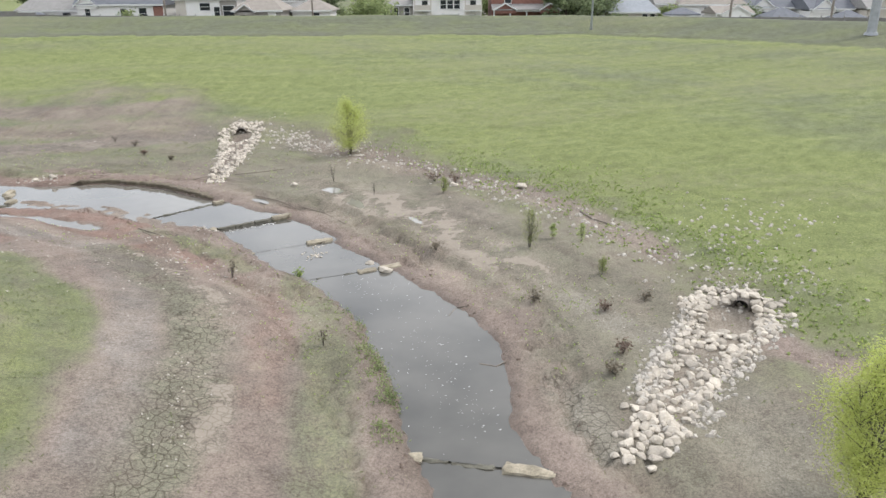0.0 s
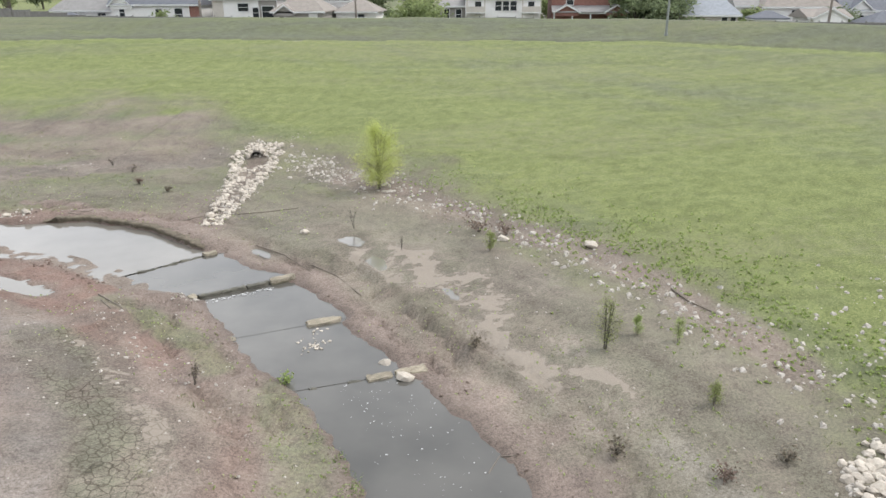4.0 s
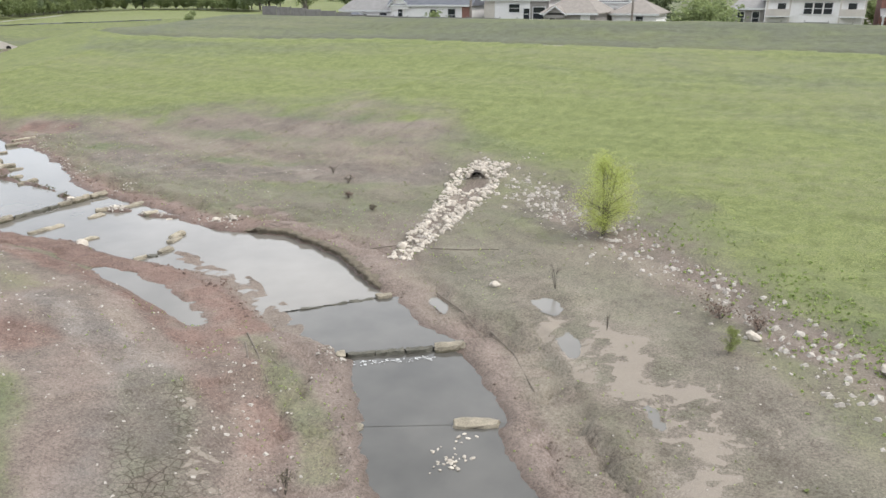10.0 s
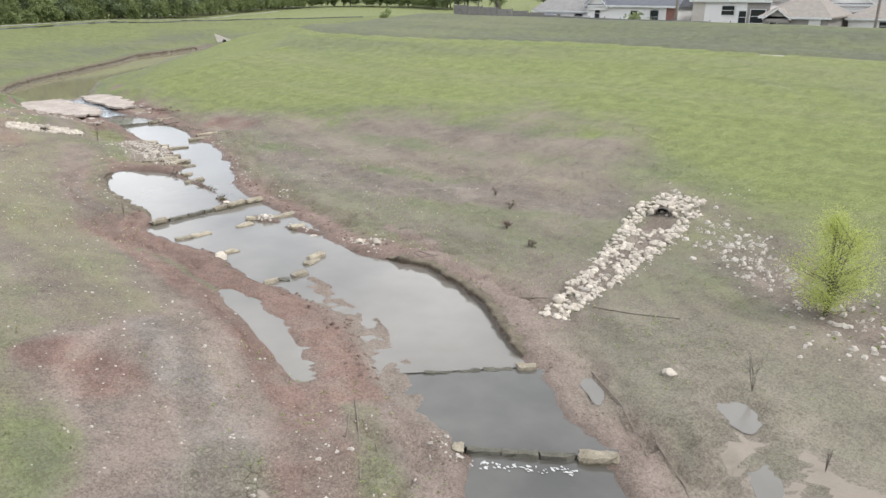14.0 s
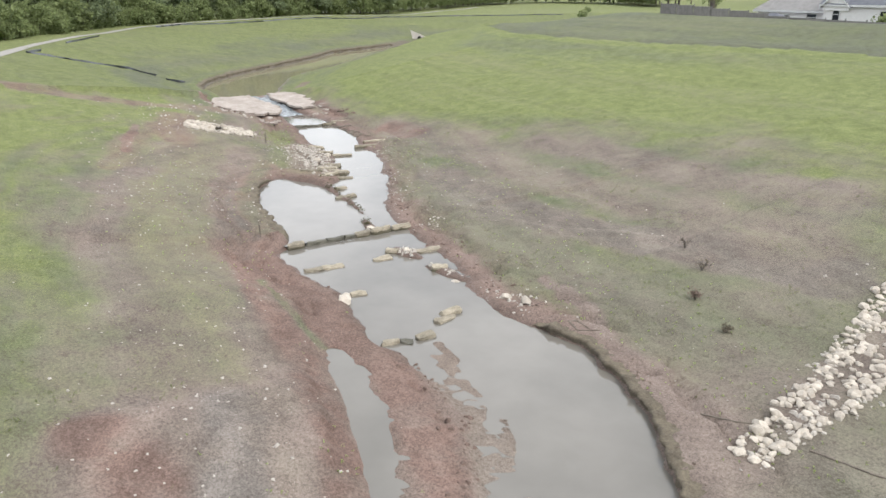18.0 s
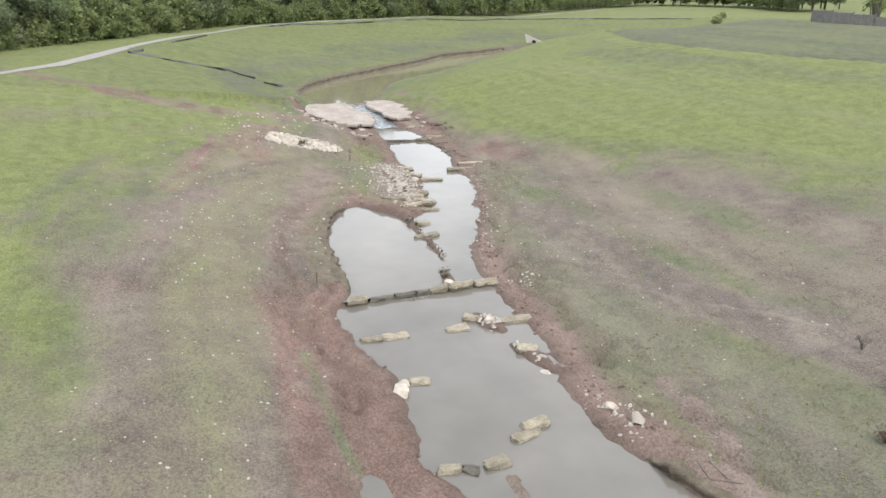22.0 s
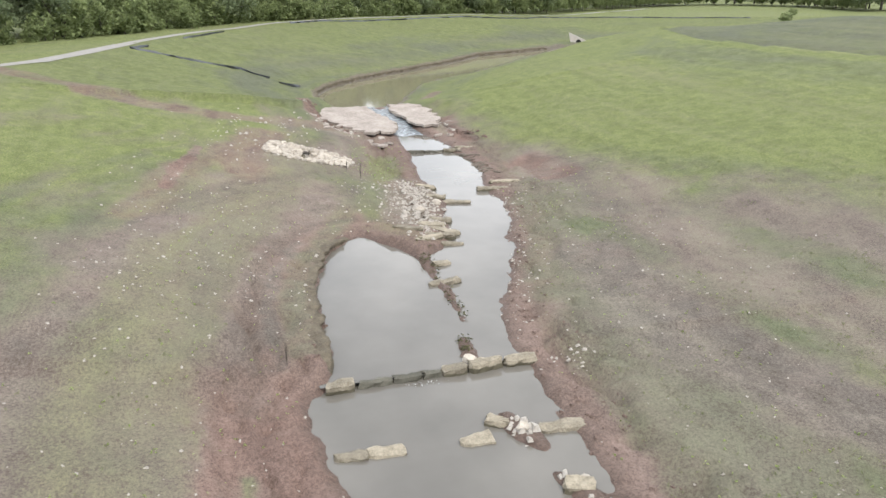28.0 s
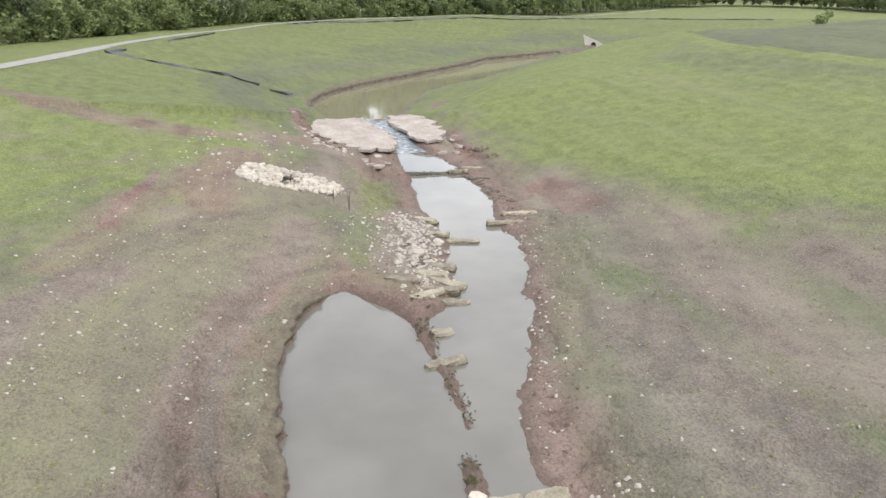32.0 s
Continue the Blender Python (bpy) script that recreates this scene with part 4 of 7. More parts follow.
def stone_mesh(seed, material, flat=0.7):
    rnd = random.Random(seed)
    bm = bmesh.new()
    for _ in range(26):
        v = Vector((rnd.gauss(0, 1), rnd.gauss(0, 1), rnd.gauss(0, 1))).normalized() * rnd.uniform(0.88, 1.0)
        bm.verts.new((v.x * 0.62, v.y * 0.5, v.z * 0.5 * flat))
    r = bmesh.ops.convex_hull(bm, input=bm.verts)
    bmesh.ops.delete(bm, geom=[v for v in bm.verts if not v.link_faces], context="VERTS")
    me = bpy.data.meshes.new("stone")
    bm.to_mesh(me)
    bm.free()
    me.materials.append(material)
    return me


STONES = [stone_mesh(k, LIME, 0.6 + 0.05 * k) for k in range(10)]


def lay_stone(name, x, y, size, parent, origin, rnd, sink=0.25, meshes=None):
    ob = new(name, rnd.choice(meshes or STONES))
    ob.parent = parent
    z = ground_z(x, y) + size * (0.32 - sink)
    ob.matrix_basis = Matrix.Translation((x - origin[0], y - origin[1], z - origin[2])) @ Euler((rnd.uniform(-0.4, 0.4), rnd.uniform(-0.4, 0.4), rnd.uniform(0, 6.28))).to_matrix().to_4x4() @ Matrix.Diagonal((size * rnd.uniform(0.85, 1.2), size * rnd.uniform(0.85, 1.15), size, 1))
    return ob


def riprap(spine, pipe, aim, radius, sizes, count, seed, label, hollow=0.55, bare_to=3.5):
    """An apron of tipped stone along a spine of (x, y, half width), with a drain pipe looking out of it."""
    rnd = random.Random(seed)
    ox, oy = spine[0][:2]
    origin = (ox, oy, ground_z(ox, oy))
    apron = thing("riprap_apron", Matrix.Translation(origin), label, "riprap")
    placed, tries = [], 0
    while len(placed) < count and tries < 30000:
        tries += 1
        f = rnd.random() * (len(spine) - 1)
        k = int(f)
        u = f - k
        a, b = spine[k], spine[k + 1]
        if rnd.random() > (a[2] + (b[2] - a[2]) * u) * math.dist(a[:2], b[:2]) / 12:
            continue
        w = a[2] + (b[2] - a[2]) * u
        v = rnd.uniform(-1, 1)
        # a bare scoured middle below the pipe, thinning out towards the foot
        if 0.9 < f < bare_to + 0.8 and abs(v) < hollow and rnd.random() < (0.93 if f < 0.5 * bare_to else 0.62):
            continue
        dx, dy = b[0] - a[0], b[1] - a[1]
        n = math.hypot(dx, dy)
        w *= 1 + 0.25 * (rnd.random() - 0.5)
        x, y = a[0] + dx * u - dy / n * v * w, a[1] + dy * u + dx / n * v * w
        if math.hypot(x - pipe[0] - aim[0] * 0.35, y - pipe[1] - aim[1] * 0.35) < radius * 1.7:
            continue
        s = rnd.uniform(*sizes) * (1.25 if rnd.random() < 0.15 else 1.0)
        if any((x - q[0]) ** 2 + (y - q[1]) ** 2 < (0.24 * (s + q[2])) ** 2 for q in placed):
            continue
        placed.append((x, y, s))
        lay_stone("stone", x, y, s, apron, origin, rnd)
    # the pipe
    px, py = pipe
    pz = ground_z(px, py) + 0.02 + radius * 0.25
    t = thing("drain_pipe", Matrix.Translation((px, py, pz)) @ Vector((aim[0], aim[1], -0.12)).to_track_quat("Z", "Y").to_matrix().to_4x4(), "dark corrugated drain pipe opening among tipped stones", "drain pipe")
    bm = bmesh.new()
    rings = []
    seg, prof = 20, []
    for k in range(7):
        prof.append((radius * (1.0 + (0.04 if k % 2 else 0.0)), 0.03 - k * 0.08))
    prof = prof + [(radius * 0.93, -0.45)] + [(radius * 0.93, 0.03)]
    for r, h in prof:
        rings.append([bm.verts.new((r * math.cos(6.2832 * j / seg), r * math.sin(6.2832 * j / seg), h)) for j in range(seg)])
    for a, b in zip(rings, rings[1:] + rings[:1]):
        for j in range(seg):
            bm.faces.new((a[j], a[(j + 1) % seg], b[(j + 1) % seg], b[j]))
    part("pipe_wall", bm, rough_mat("pipe_steel", (0.05, 0.042, 0.036), (0.1, 0.085, 0.07), 6, 0.7, 0.2), t)
    # near-black disc stands for the shade deep inside the pipe
    bm = bmesh.new()
    bmesh.ops.create_circle(bm, cap_ends=True, radius=radius * 0.94, segments=seg, matrix=Matrix.Translation((0, 0, -0.42)))
    part("inner_wall", bm, rough_mat("pipe_shade", (0.006, 0.006, 0.005), (0.012, 0.011, 0.01), 6, 0.9, 0.0), t)
    # stones over and beside the pipe
    nx, ny = -aim[1], aim[0]
    for v, back, up, s in ((0.0, 0.3, 1.15, 0.34), (-0.42, 0.22, 0.7, 0.36), (0.42, 0.22, 0.7, 0.36), (-0.2, 0.5, 1.2, 0.4), (0.28, 0.52, 1.15, 0.38), (-0.62, 0.0, 0.2, 0.38), (0.62, 0.0, 0.2, 0.36)):
        o = lay_stone("stone", px + nx * v - aim[0] * back, py + ny * v - aim[1] * back, s * 1.15, apron, origin, rnd)
        o.location.z = pz + up * radius - origin[2] + 0.02
    return apron


riprap([(12.3, 28.4, 1.2), (12.0, 26.9, 2.05), (10.45, 24.2, 1.45), (9.1, 22.55, 1.15), (7.75, 20.9, 1.1), (6.3, 18.7, 0.95), (5.5, 17.2, 0.65)], (12.1, 26.6), (-0.62, -0.78), 0.34, (0.2, 0.42), 330, 3,
       "broad apron of pale limestone rubble around a drain outlet", 0.5, 3.6)
riprap([(-17.1, 63.2, 1.2), (-17.1, 60.9, 1.75), (-16.6, 57.0, 1.35), (-15.75, 52.0, 0.9), (-15.75, 49.2, 0.75), (-15.5, 47.3, 0.55)], (-17.1, 60.4), (0.25, -0.97), 0.38, (0.22, 0.38), 330, 5,
       "long tapering apron of pale limestone rubble on the mud slope", 0.58, 3.4)
riprap([(-67.9, 45.4, 1.3), (-67.3, 47.0, 1.9), (-66.6, 48.7, 1.8), (-66.0, 50.3, 1.0)], (-67.1, 47.7), (0.9, -0.4), 0.24, (0.28, 0.6), 230, 9,
       "heap of white limestone rubble round a small drain outlet", 0.0, 0.0)


def block_mesh(seed, material, lx, ly, lz):
    """A quarried block with broken corners, uneven beds and a tapered end."""
    rnd = random.Random(seed)
    nx, ny, nz = max(3, int(lx / 0.22)), 3, 3
    bm = bmesh.new()
    taper, skew = rnd.uniform(-0.25, 0.25), rnd.uniform(-0.12, 0.12)
    grid = {}
    for i in range(nx + 1):
        for j in range(ny + 1):
            for k in range(nz + 1):
                if 0 < i < nx and 0 < j < ny and 0 < k < nz:
                    continue
                u, v, w = i / nx * 2 - 1, j / ny * 2 - 1, k / nz * 2 - 1
                # corners worn in, ends narrower
                worn = 1 - 0.1 * (abs(u) > 0.99) - 0.09 * (abs(w) > 0.99)
                x = lx / 2 * u * (1 - 0.07 * (abs(v) > 0.99) - 0.06 * (abs(w) > 0.99)) + rnd.uniform(-0.05, 0.05)
                y = ly / 2 * v * worn * (1 + taper * u) + skew * u * ly + rnd.uniform(-0.045, 0.045)
                z = lz / 2 * w * (1 - 0.12 * (abs(v) > 0.99)) + rnd.uniform(-0.03, 0.03)
                grid[i, j, k] = bm.verts.new((x, y, z))

    def face(*q):
        bm.faces.new([grid[c] for c in q])

    for i in range(nx):
        for j in range(ny):
            face((i, j, nz), (i + 1, j, nz), (i + 1, j + 1, nz), (i, j + 1, nz))
            face((i, j + 1, 0), (i + 1, j + 1, 0), (i + 1, j, 0), (i, j, 0))
        for k in range(nz):
            face((i, 0, k), (i + 1, 0, k), (i + 1, 0, k + 1), (i, 0, k + 1))
            face((i, ny, k + 1), (i + 1, ny, k + 1), (i + 1, ny, k), (i, ny, k))
    for j in range(ny):
        for k in range(nz):
            face((0, j, k + 1), (0, j + 1, k + 1), (0, j + 1, k), (0, j, k))
            face((nx, j, k), (nx, j + 1, k), (nx, j + 1, k + 1), (nx, j, k + 1))
    me = bpy.data.meshes.new("block")
    bm.normal_update()
    bm.to_mesh(me)
    bm.free()
    me.materials.append(material)
    return me


def block_between(a, b, top, wide, tall, material, parent, origin, seed, name="block"):
    (ax, ay), (bx, by) = a, b
    n = math.dist(a, b)
    ob = new(name, block_mesh(seed, material, n, wide, tall))
    ob.parent = parent
    r = random.Random(seed + 50)
    ob.matrix_basis = Matrix.Translation(((ax + bx) / 2 - origin[0], (ay + by) / 2 - origin[1], top - tall / 2 - origin[2])) @ Euler((r.uniform(-0.06, 0.06), r.uniform(-0.05, 0.05), math.atan2(by - ay, bx - ax))).to_matrix().to_4x4()
    return ob


def weir(k, pieces, label):
    """Blocks laid across the stream: (from, to, height over the upper water, kind) as shares of the weir's line."""
    _, z, a, b = WEIRS[k]
    o = ((a[0] + b[0]) / 2, (a[1] + b[1]) / 2, z)
    w = thing("stone_weir", Matrix.Translation(o), label, "stone weir", "weirs across the stream")
    for j, (f0, f1, up, mossy) in enumerate(pieces):
        p = (a[0] + (b[0] - a[0]) * f0, a[1] + (b[1] - a[1]) * f0)
        q = (a[0] + (b[0] - a[0]) * f1, a[1] + (b[1] - a[1]) * f1)
        block_between(p, q, z + (up * 0.5 - 0.02 if mossy else up * 0.6), 0.2 + up if mossy else 0.46, 0.5, MOSSY if mossy else BLOCK, w, o, 100 * k + j)
    return w


weir(0, [(0.02, 0.12, 0.1, 0), (0.12, 0.3, 0.03, 1), (0.31, 0.6, 0.04, 1), (0.63, 0.99, 0.1, 0)], "weir of worn timber-like limestone blocks across murky water")
weir(1, [(0.06, 0.13, 0.05, 1), (0.38, 0.52, 0.04, 1), (0.53, 0.76, 0.13, 0), (0.77, 1.04, 0.2, 0)], "half-drowned weir with pale blocks at one end")
weir(2, [(0.0, 0.07, 0.06, 0), (0.66, 0.98, 0.22, 0)], "mostly drowned weir with one pale block by the bank")
weir(3, [(-0.02, 0.05, 0.12, 0), (0.06, 0.28, 0.06, 1), (0.28, 0.52, 0.07, 1), (0.52, 0.74, 0.09, 1), (0.75, 1.0, 0.18, 0)], "mossy limestone weir with water spilling over it")
weir(4, [(0.1, 0.34, 0.045, 1), (0.36, 0.56, 0.04, 1), (0.57, 0.82, 0.05, 1), (0.84, 1.0, 0.18, 0)], "low drowned weir ending in one pale block")
weir(5, [(-0.01, 0.13, 0.2, 0), (0.14, 0.3, 0.09, 1), (0.3, 0.44, 0.1, 1), (0.44, 0.53, 0.08, 1), (0.53, 0.65, 0.14, 0), (0.66, 0.83, 0.24, 0), (0.835, 1.0, 0.16, 0)], "wide weir of mossy and pale limestone blocks")
weir(6, [(0.0, 0.3, 0.14, 1), (0.3, 0.6, 0.06, 1), (0.6, 0.82, 0.16, 0), (0.82, 1.02, 0.18, 0)], "upper weir of long stone blocks across the stream")

# loose blocks: ends, height over the water, width
LOOSE = [((-36.7, 42.7), (-36.6, 43.55), 0.2), ((-36.6, 43.6), (-36.45, 44.6), 0.16), ((-36.2, 46.2), (-36.1, 47.1), 0.16), ((-36.9, 47.3), (-36.5, 47.8), 0.3),
         ((-36.0, 48.6), (-35.7, 49.9), 0.22), ((-33.0, 43.3), (-32.8, 44.0), 0.14), ((-28.1, 42.3), (-27.8, 42.85), 0.2), ((-27.8, 42.95), (-27.6, 43.35), 0.1), ((-27.7, 43.6), (-27.6, 44.35), 0.22)]
LOOSE2 = [((-28.4, 45.0), (-28.6, 46.0), 0.16), ((-28.9, 45.6), (-28.9, 46.5), 0.26), ((-33.5, 48.0), (-33.1, 48.6), 0.22), ((-46.8, 49.1), (-46.7, 50.4), 0.26), ((-48.9, 50.0), (-48.9, 50.8), 0.24),
          ((-51.6, 50.1), (-51.8, 51.5), 0.28), ((-51.4, 51.3), (-51.0, 52.3), 0.2), ((-54.1, 49.8), (-53.0, 50.8), 0.4), ((-53.6, 51.7), (-52.4, 52.6), 0.26), ((-52.7, 51.0), (-51.9, 52.2), 0.16)]
LOOSE3 = [((-55.0, 52.0), (-54.4, 53.0), 0.28), ((-54.3, 51.2), (-53.6, 52.3), 0.26), ((-61.6, 53.5), (-60.7, 54.4), 0.24), ((-58.2, 53.9), (-57.4, 55.4), 0.22), ((-59.0, 53.3), (-58.4, 54.2), 0.18),
          ((-59.7, 56.9), (-59.3, 58.7), 0.22), ((-60.6, 58.2), (-60.2, 59.9), 0.34), ((-70.9, 59.9), (-70.2, 61.2), 0.22)]
for k, (a, b, up) in enumerate(LOOSE + LOOSE2 + LOOSE3):
    z = float(level(to_line(np.array([a[0]]), np.array([a[1]]), STREAM)[2])[0]) + up * 0.6
    z = max(z, ground_z((a[0] + b[0]) / 2, (a[1] + b[1]) / 2) + 0.1)
    dark = k == 7
    o = ((a[0] + b[0]) / 2, (a[1] + b[1]) / 2, z - 0.45)
    me = block_mesh(900 + k, MOSSY if dark else BLOCK, math.dist(a, b) * 1.1, 0.42 + 0.06 * (k % 3), 0.42)
    ob = new("limestone_block", me)
    ob.matrix_world = Matrix.Translation((o[0], o[1], z - 0.2)) @ Euler((0.05 * math.sin(k * 7), 0.06 * math.sin(k * 3), math.atan2(b[1] - a[1], b[0] - a[0]))).to_matrix().to_4x4()
    tagged(ob, "algae-darkened quarried block lying in shallow water" if dark else "pale quarried limestone block lying in shallow water", "stone block", "loose blocks in the stream")

# single boulders: x, y, size
BOULDERS = [(-2.85, 32.6, 0.62), (-3.7, 33.6, 0.5), (1.5, 17.9, 0.45), (-32.4, 42.75, 0.62), (-32.9, 43.1, 0.5), (-28.9, 47.3, 0.35), (-27.3, 48.8, 0.45), (-28.5, 48.7, 0.4), (-36.0, 48.0, 0.34),
            (-33.5, 48.6, 0.4), (-31.6, 48.1, 0.4), (4.9, 43.6, 0.65), (0.7, 44.9, 0.5), (-9.8, 45.7, 0.42), (-40.2, 48.1, 0.5), (-39.7, 48.1, 0.45), (-57.3, 53.3, 0.5), (-56.4, 52.0, 0.45)]
rnd = random.Random(11)
for k, (x, y, s) in enumerate(BOULDERS):
    ob = new("boulder", STONES[k % 10])
    ob.matrix_world = Matrix.Translation((x, y, max(ground_z(x, y), float(level(to_line(np.array([x]), np.array([y]), STREAM)[2])[0]) - 0.1 if abs(fields([x], [y])[0][0]) > 9 else -9) + s * 0.2)) @ Euler((0.2 * math.sin(k), 0.2 * math.cos(k), k)).to_matrix().to_4x4() @ Matrix.Diagonal((s * 1.1, s * 1.1, s, 1))
    tagged(ob, "single pale limestone boulder on mud", "boulder", "single boulders")


# scattered small stones, too many to count
def scatter(name, label, places, seed, material, category="stones"):
    """places: (x0, y0, x1, y1, spread, count, smallest, largest) strips."""
    rs = np.random.RandomState(seed)
    xs, ys, ss = [], [], []
    for x0, y0, x1, y1, spread, count, lo, hi in places:
        u = rs.rand(count)
        ang = rs.rand(count) * 6.2832
        rad = np.sqrt(-2 * np.log(rs.rand(count) + 1e-9)) * spread * 0.6
        xs.append(x0 + (x1 - x0) * u + rad * np.cos(ang))
        ys.append(y0 + (y1 - y0) * u + rad * np.sin(ang))
        ss.append(lo + (hi - lo) * rs.rand(count) ** 3)
    x, y, s = np.concatenate(xs), np.concatenate(ys), np.concatenate(ss)
    keep = fields(x, y)[0] > -0.05
    sp = to_line(x, y, SPIT)
    keep |= (sp[0] < sp[3] + 0.4)
    for bar in MUD:
        d_bar, _, _, w_bar = to_line(x, y, bar)
        keep |= d_bar < w_bar
    x, y, s = x[keep], y[keep], s[keep]
    z = height(x, y)
    base = np.array([(-0.5, -0.35, 0), (0.45, -0.4, 0), (0.5, 0.35, 0), (-0.4, 0.42, 0), (-0.3, -0.2, 0.4), (0.3, -0.15, 0.45), (0.2, 0.25, 0.38)])
    tri = [(0, 1, 5, 4), (1, 2, 6, 5), (2, 3, 6), (3, 0, 4, 6), (4, 5, 6)]
    verts, faces = [], []
    ang = rs.rand(len(x)) * 6.2832
    for k in range(len(x)):
        c, sn = math.cos(ang[k]), math.sin(ang[k])
        o = len(verts)
        sx, sy = s[k] * (0.8 + 0.5 * rs.rand()), s[k] * (0.7 + 0.4 * rs.rand())
        for bx, by, bz in base:
            px, py = bx * sx, by * sy
            verts.append((x[k] + px * c - py * sn, y[k] + px * sn + py * c, z[k] - 0.02 + bz * s[k]))
        faces += [tuple(o + i for i in f) for f in tri]
    ob = new(name, mesh_from(name, verts, faces, material))
    return tagged(ob, label, category, kind="stuff")


PEBBLE = rough_mat("pale_pebble", (0.24, 0.218, 0.19), (0.44, 0.408, 0.362), 5.0, 0.9, 0.2)
scatter("scattered_stones", "pale limestone chips strewn along the foot of the slope", [
    (-14.5, 60, -8.5, 55, 1.4, 420, 0.07, 0.36), (-8.5, 55, 0.5, 47, 1.5, 340, 0.06, 0.32), (0.5, 47, 8.5, 36, 1.5, 340, 0.06, 0.34), (12.5, 32.5, 18.0, 37, 2.8, 330, 0.05, 0.26), (15.5, 30, 16.2, 27, 1.0, 40, 0.06, 0.24),
    (8.5, 36, 13, 28, 1.6, 170, 0.05, 0.27), (14, 31, 15, 27, 2.0, 90, 0.06, 0.24), (-20, 62, -14, 64, 2.0, 60, 0.06, 0.24)], 4, PEBBLE)
scatter("bank_stones", "small pale stones dotted over the near mud bank", [
    (-36.8, 47.9, -35.4, 48.2, 0.35, 16, 0.14, 0.4), (-33.7, 48.2, -31.9, 48.5, 0.35, 18, 0.14, 0.4),
    (-17, 37.5, -12, 31, 1.2, 110, 0.05, 0.21), (-13.5, 38.2, -12.3, 38.8, 0.7, 60, 0.06, 0.21), (-30, 36, -20, 34, 3.0, 80, 0.04, 0.16), (-45, 38, -60, 41, 4.0, 170, 0.04, 0.16),
    (-30, 48.6, -26.5, 49, 0.8, 50, 0.08, 0.29), (-9, 22, -7.3, 16, 0.7, 160, 0.03, 0.10), (-40, 51.5, -60, 60, 1.5, 150, 0.04, 0.16), (-6.3, 35.4, -7.2, 34.2, 0.35, 26, 0.06, 0.16),
    (-66, 43, -78, 50, 3.0, 90, 0.06, 0.32), (-30, 60, -50, 66, 5.0, 90, 0.04, 0.14), (-39.5, 51, -38.5, 52, 0.6, 60, 0.05, 0.18), (-76, 53, -82, 51.6, 0.8, 70, 0.1, 0.40), (-76, 61.5, -80, 62, 0.6, 30, 0.1, 0.32)], 6, PEBBLE)
scatter("strewn_pebbles", "tiny pale pebbles strewn over the bare soil", [(-14, 30, -30, 36, 5.0, 420, 0.03, 0.13), (-30, 36, -60, 41, 5.0, 620, 0.03, 0.14), (-60, 41, -76, 46, 4.0, 260, 0.04, 0.16), (-18, 50, -40, 56, 4.0, 260, 0.03, 0.12),
    (-40, 56, -62, 63, 4.0, 320, 0.03, 0.14), (-6, 26, -14, 36, 2.0, 260, 0.03, 0.12), (8, 24, 0, 40, 3.0, 260, 0.03, 0.1), (-42, 51.2, -58, 58, 0.9, 300, 0.04, 0.16), (-46, 43.6, -64, 52, 1.6, 260, 0.04, 0.16)], 16, PEBBLE)
scatter("rubble_chips", "small limestone chips between the riprap stones", [(12.3, 28.3, 12.0, 27.2, 1.3, 160, 0.1, 0.26), (10.4, 27.4, 6.4, 20.6, 0.45, 240, 0.14, 0.36), (13.4, 25.8, 7.6, 18.6, 0.5, 260, 0.14, 0.36), (10.0, 23.2, 5.8, 17.4, 0.7, 200, 0.1, 0.3),
        (-17.1, 63.2, -17.1, 61.4, 1.0, 110, 0.1, 0.28), (-18.4, 60.5, -16.4, 51.0, 0.4, 130, 0.1, 0.26), (-15.6, 60.5, -15.0, 51.0, 0.4, 130, 0.1, 0.26), (-15.8, 51.5, -15.4, 47.4, 0.5, 130, 0.1, 0.26), (-67.8, 45.6, -66, 50, 1.1, 300, 0.12, 0.36)], 12, PEBBLE)
scatter("gravel_bar", "white gravel bar between the stream and the side pool", [(-62, 53.2, -55.5, 51.6, 1.0, 900, 0.06, 0.26), (-56.5, 52.3, -52.5, 51.4, 0.9, 450, 0.06, 0.28), (-62, 52, -55, 50, 1.3, 160, 0.05, 0.2)], 8, PEBBLE)


# ---- concrete ----
def slab(name, outline, z0, z1, thick, label, seed):
    """A broken slab with a ragged rim, lying on the slope from z0 at its upstream end to z1."""
    rnd = random.Random(seed)
    rim = []
    for k in range(len(outline)):
        a, b = outline[k], outline[(k + 1) % len(outline)]
        n = max(2, int(math.dist(a, b) / 0.45))
        for j in range(n):
            u = j / n
            rim.append((a[0] + (b[0] - a[0]) * u + rnd.uniform(-0.4, 0.4), a[1] + (b[1] - a[1]) * u + rnd.uniform(-0.4, 0.4)))
    x0, x1 = min(p[0] for p in rim), max(p[0] for p in rim)
    bm = bmesh.new()
    top = [bm.verts.new((x, y, z0 + (z1 - z0) * (x - x0) / (x1 - x0) + rnd.uniform(-0.03, 0.03))) for x, y in rim]
    f = bm.faces.new(top)
    f.normal_update()
    if f.normal.z < 0:
        f.normal_flip()
    r = bmesh.ops.extrude_face_region(bm, geom=[f])
    for v in [g for g in r["geom"] if isinstance(g, bmesh.types.BMVert)]:
        v.co.z -= 0
    for v in top:
        v.co.z -= thick
    bmesh.ops.triangulate(bm, faces=[g for g in bm.faces if len(g.verts) > 4])
    bmesh.ops.recalc_face_normals(bm, faces=bm.faces)
    ob = part(name, bm, CONCRETE, None)
    return tagged(ob, label, "concrete slab", "broken weir slabs")


slab("concrete_slab", [(-87.6, 52.6), (-87.4, 55.4), (-87.0, 57.2), (-82.3, 57.5), (-78.2, 57.6), (-76.0, 56.4), (-76.6, 54.4), (-79.0, 53.2), (-83, 52.0)], 0.4, 0.0, 0.2, "broken pale concrete apron slab undercut at its edge", 1)
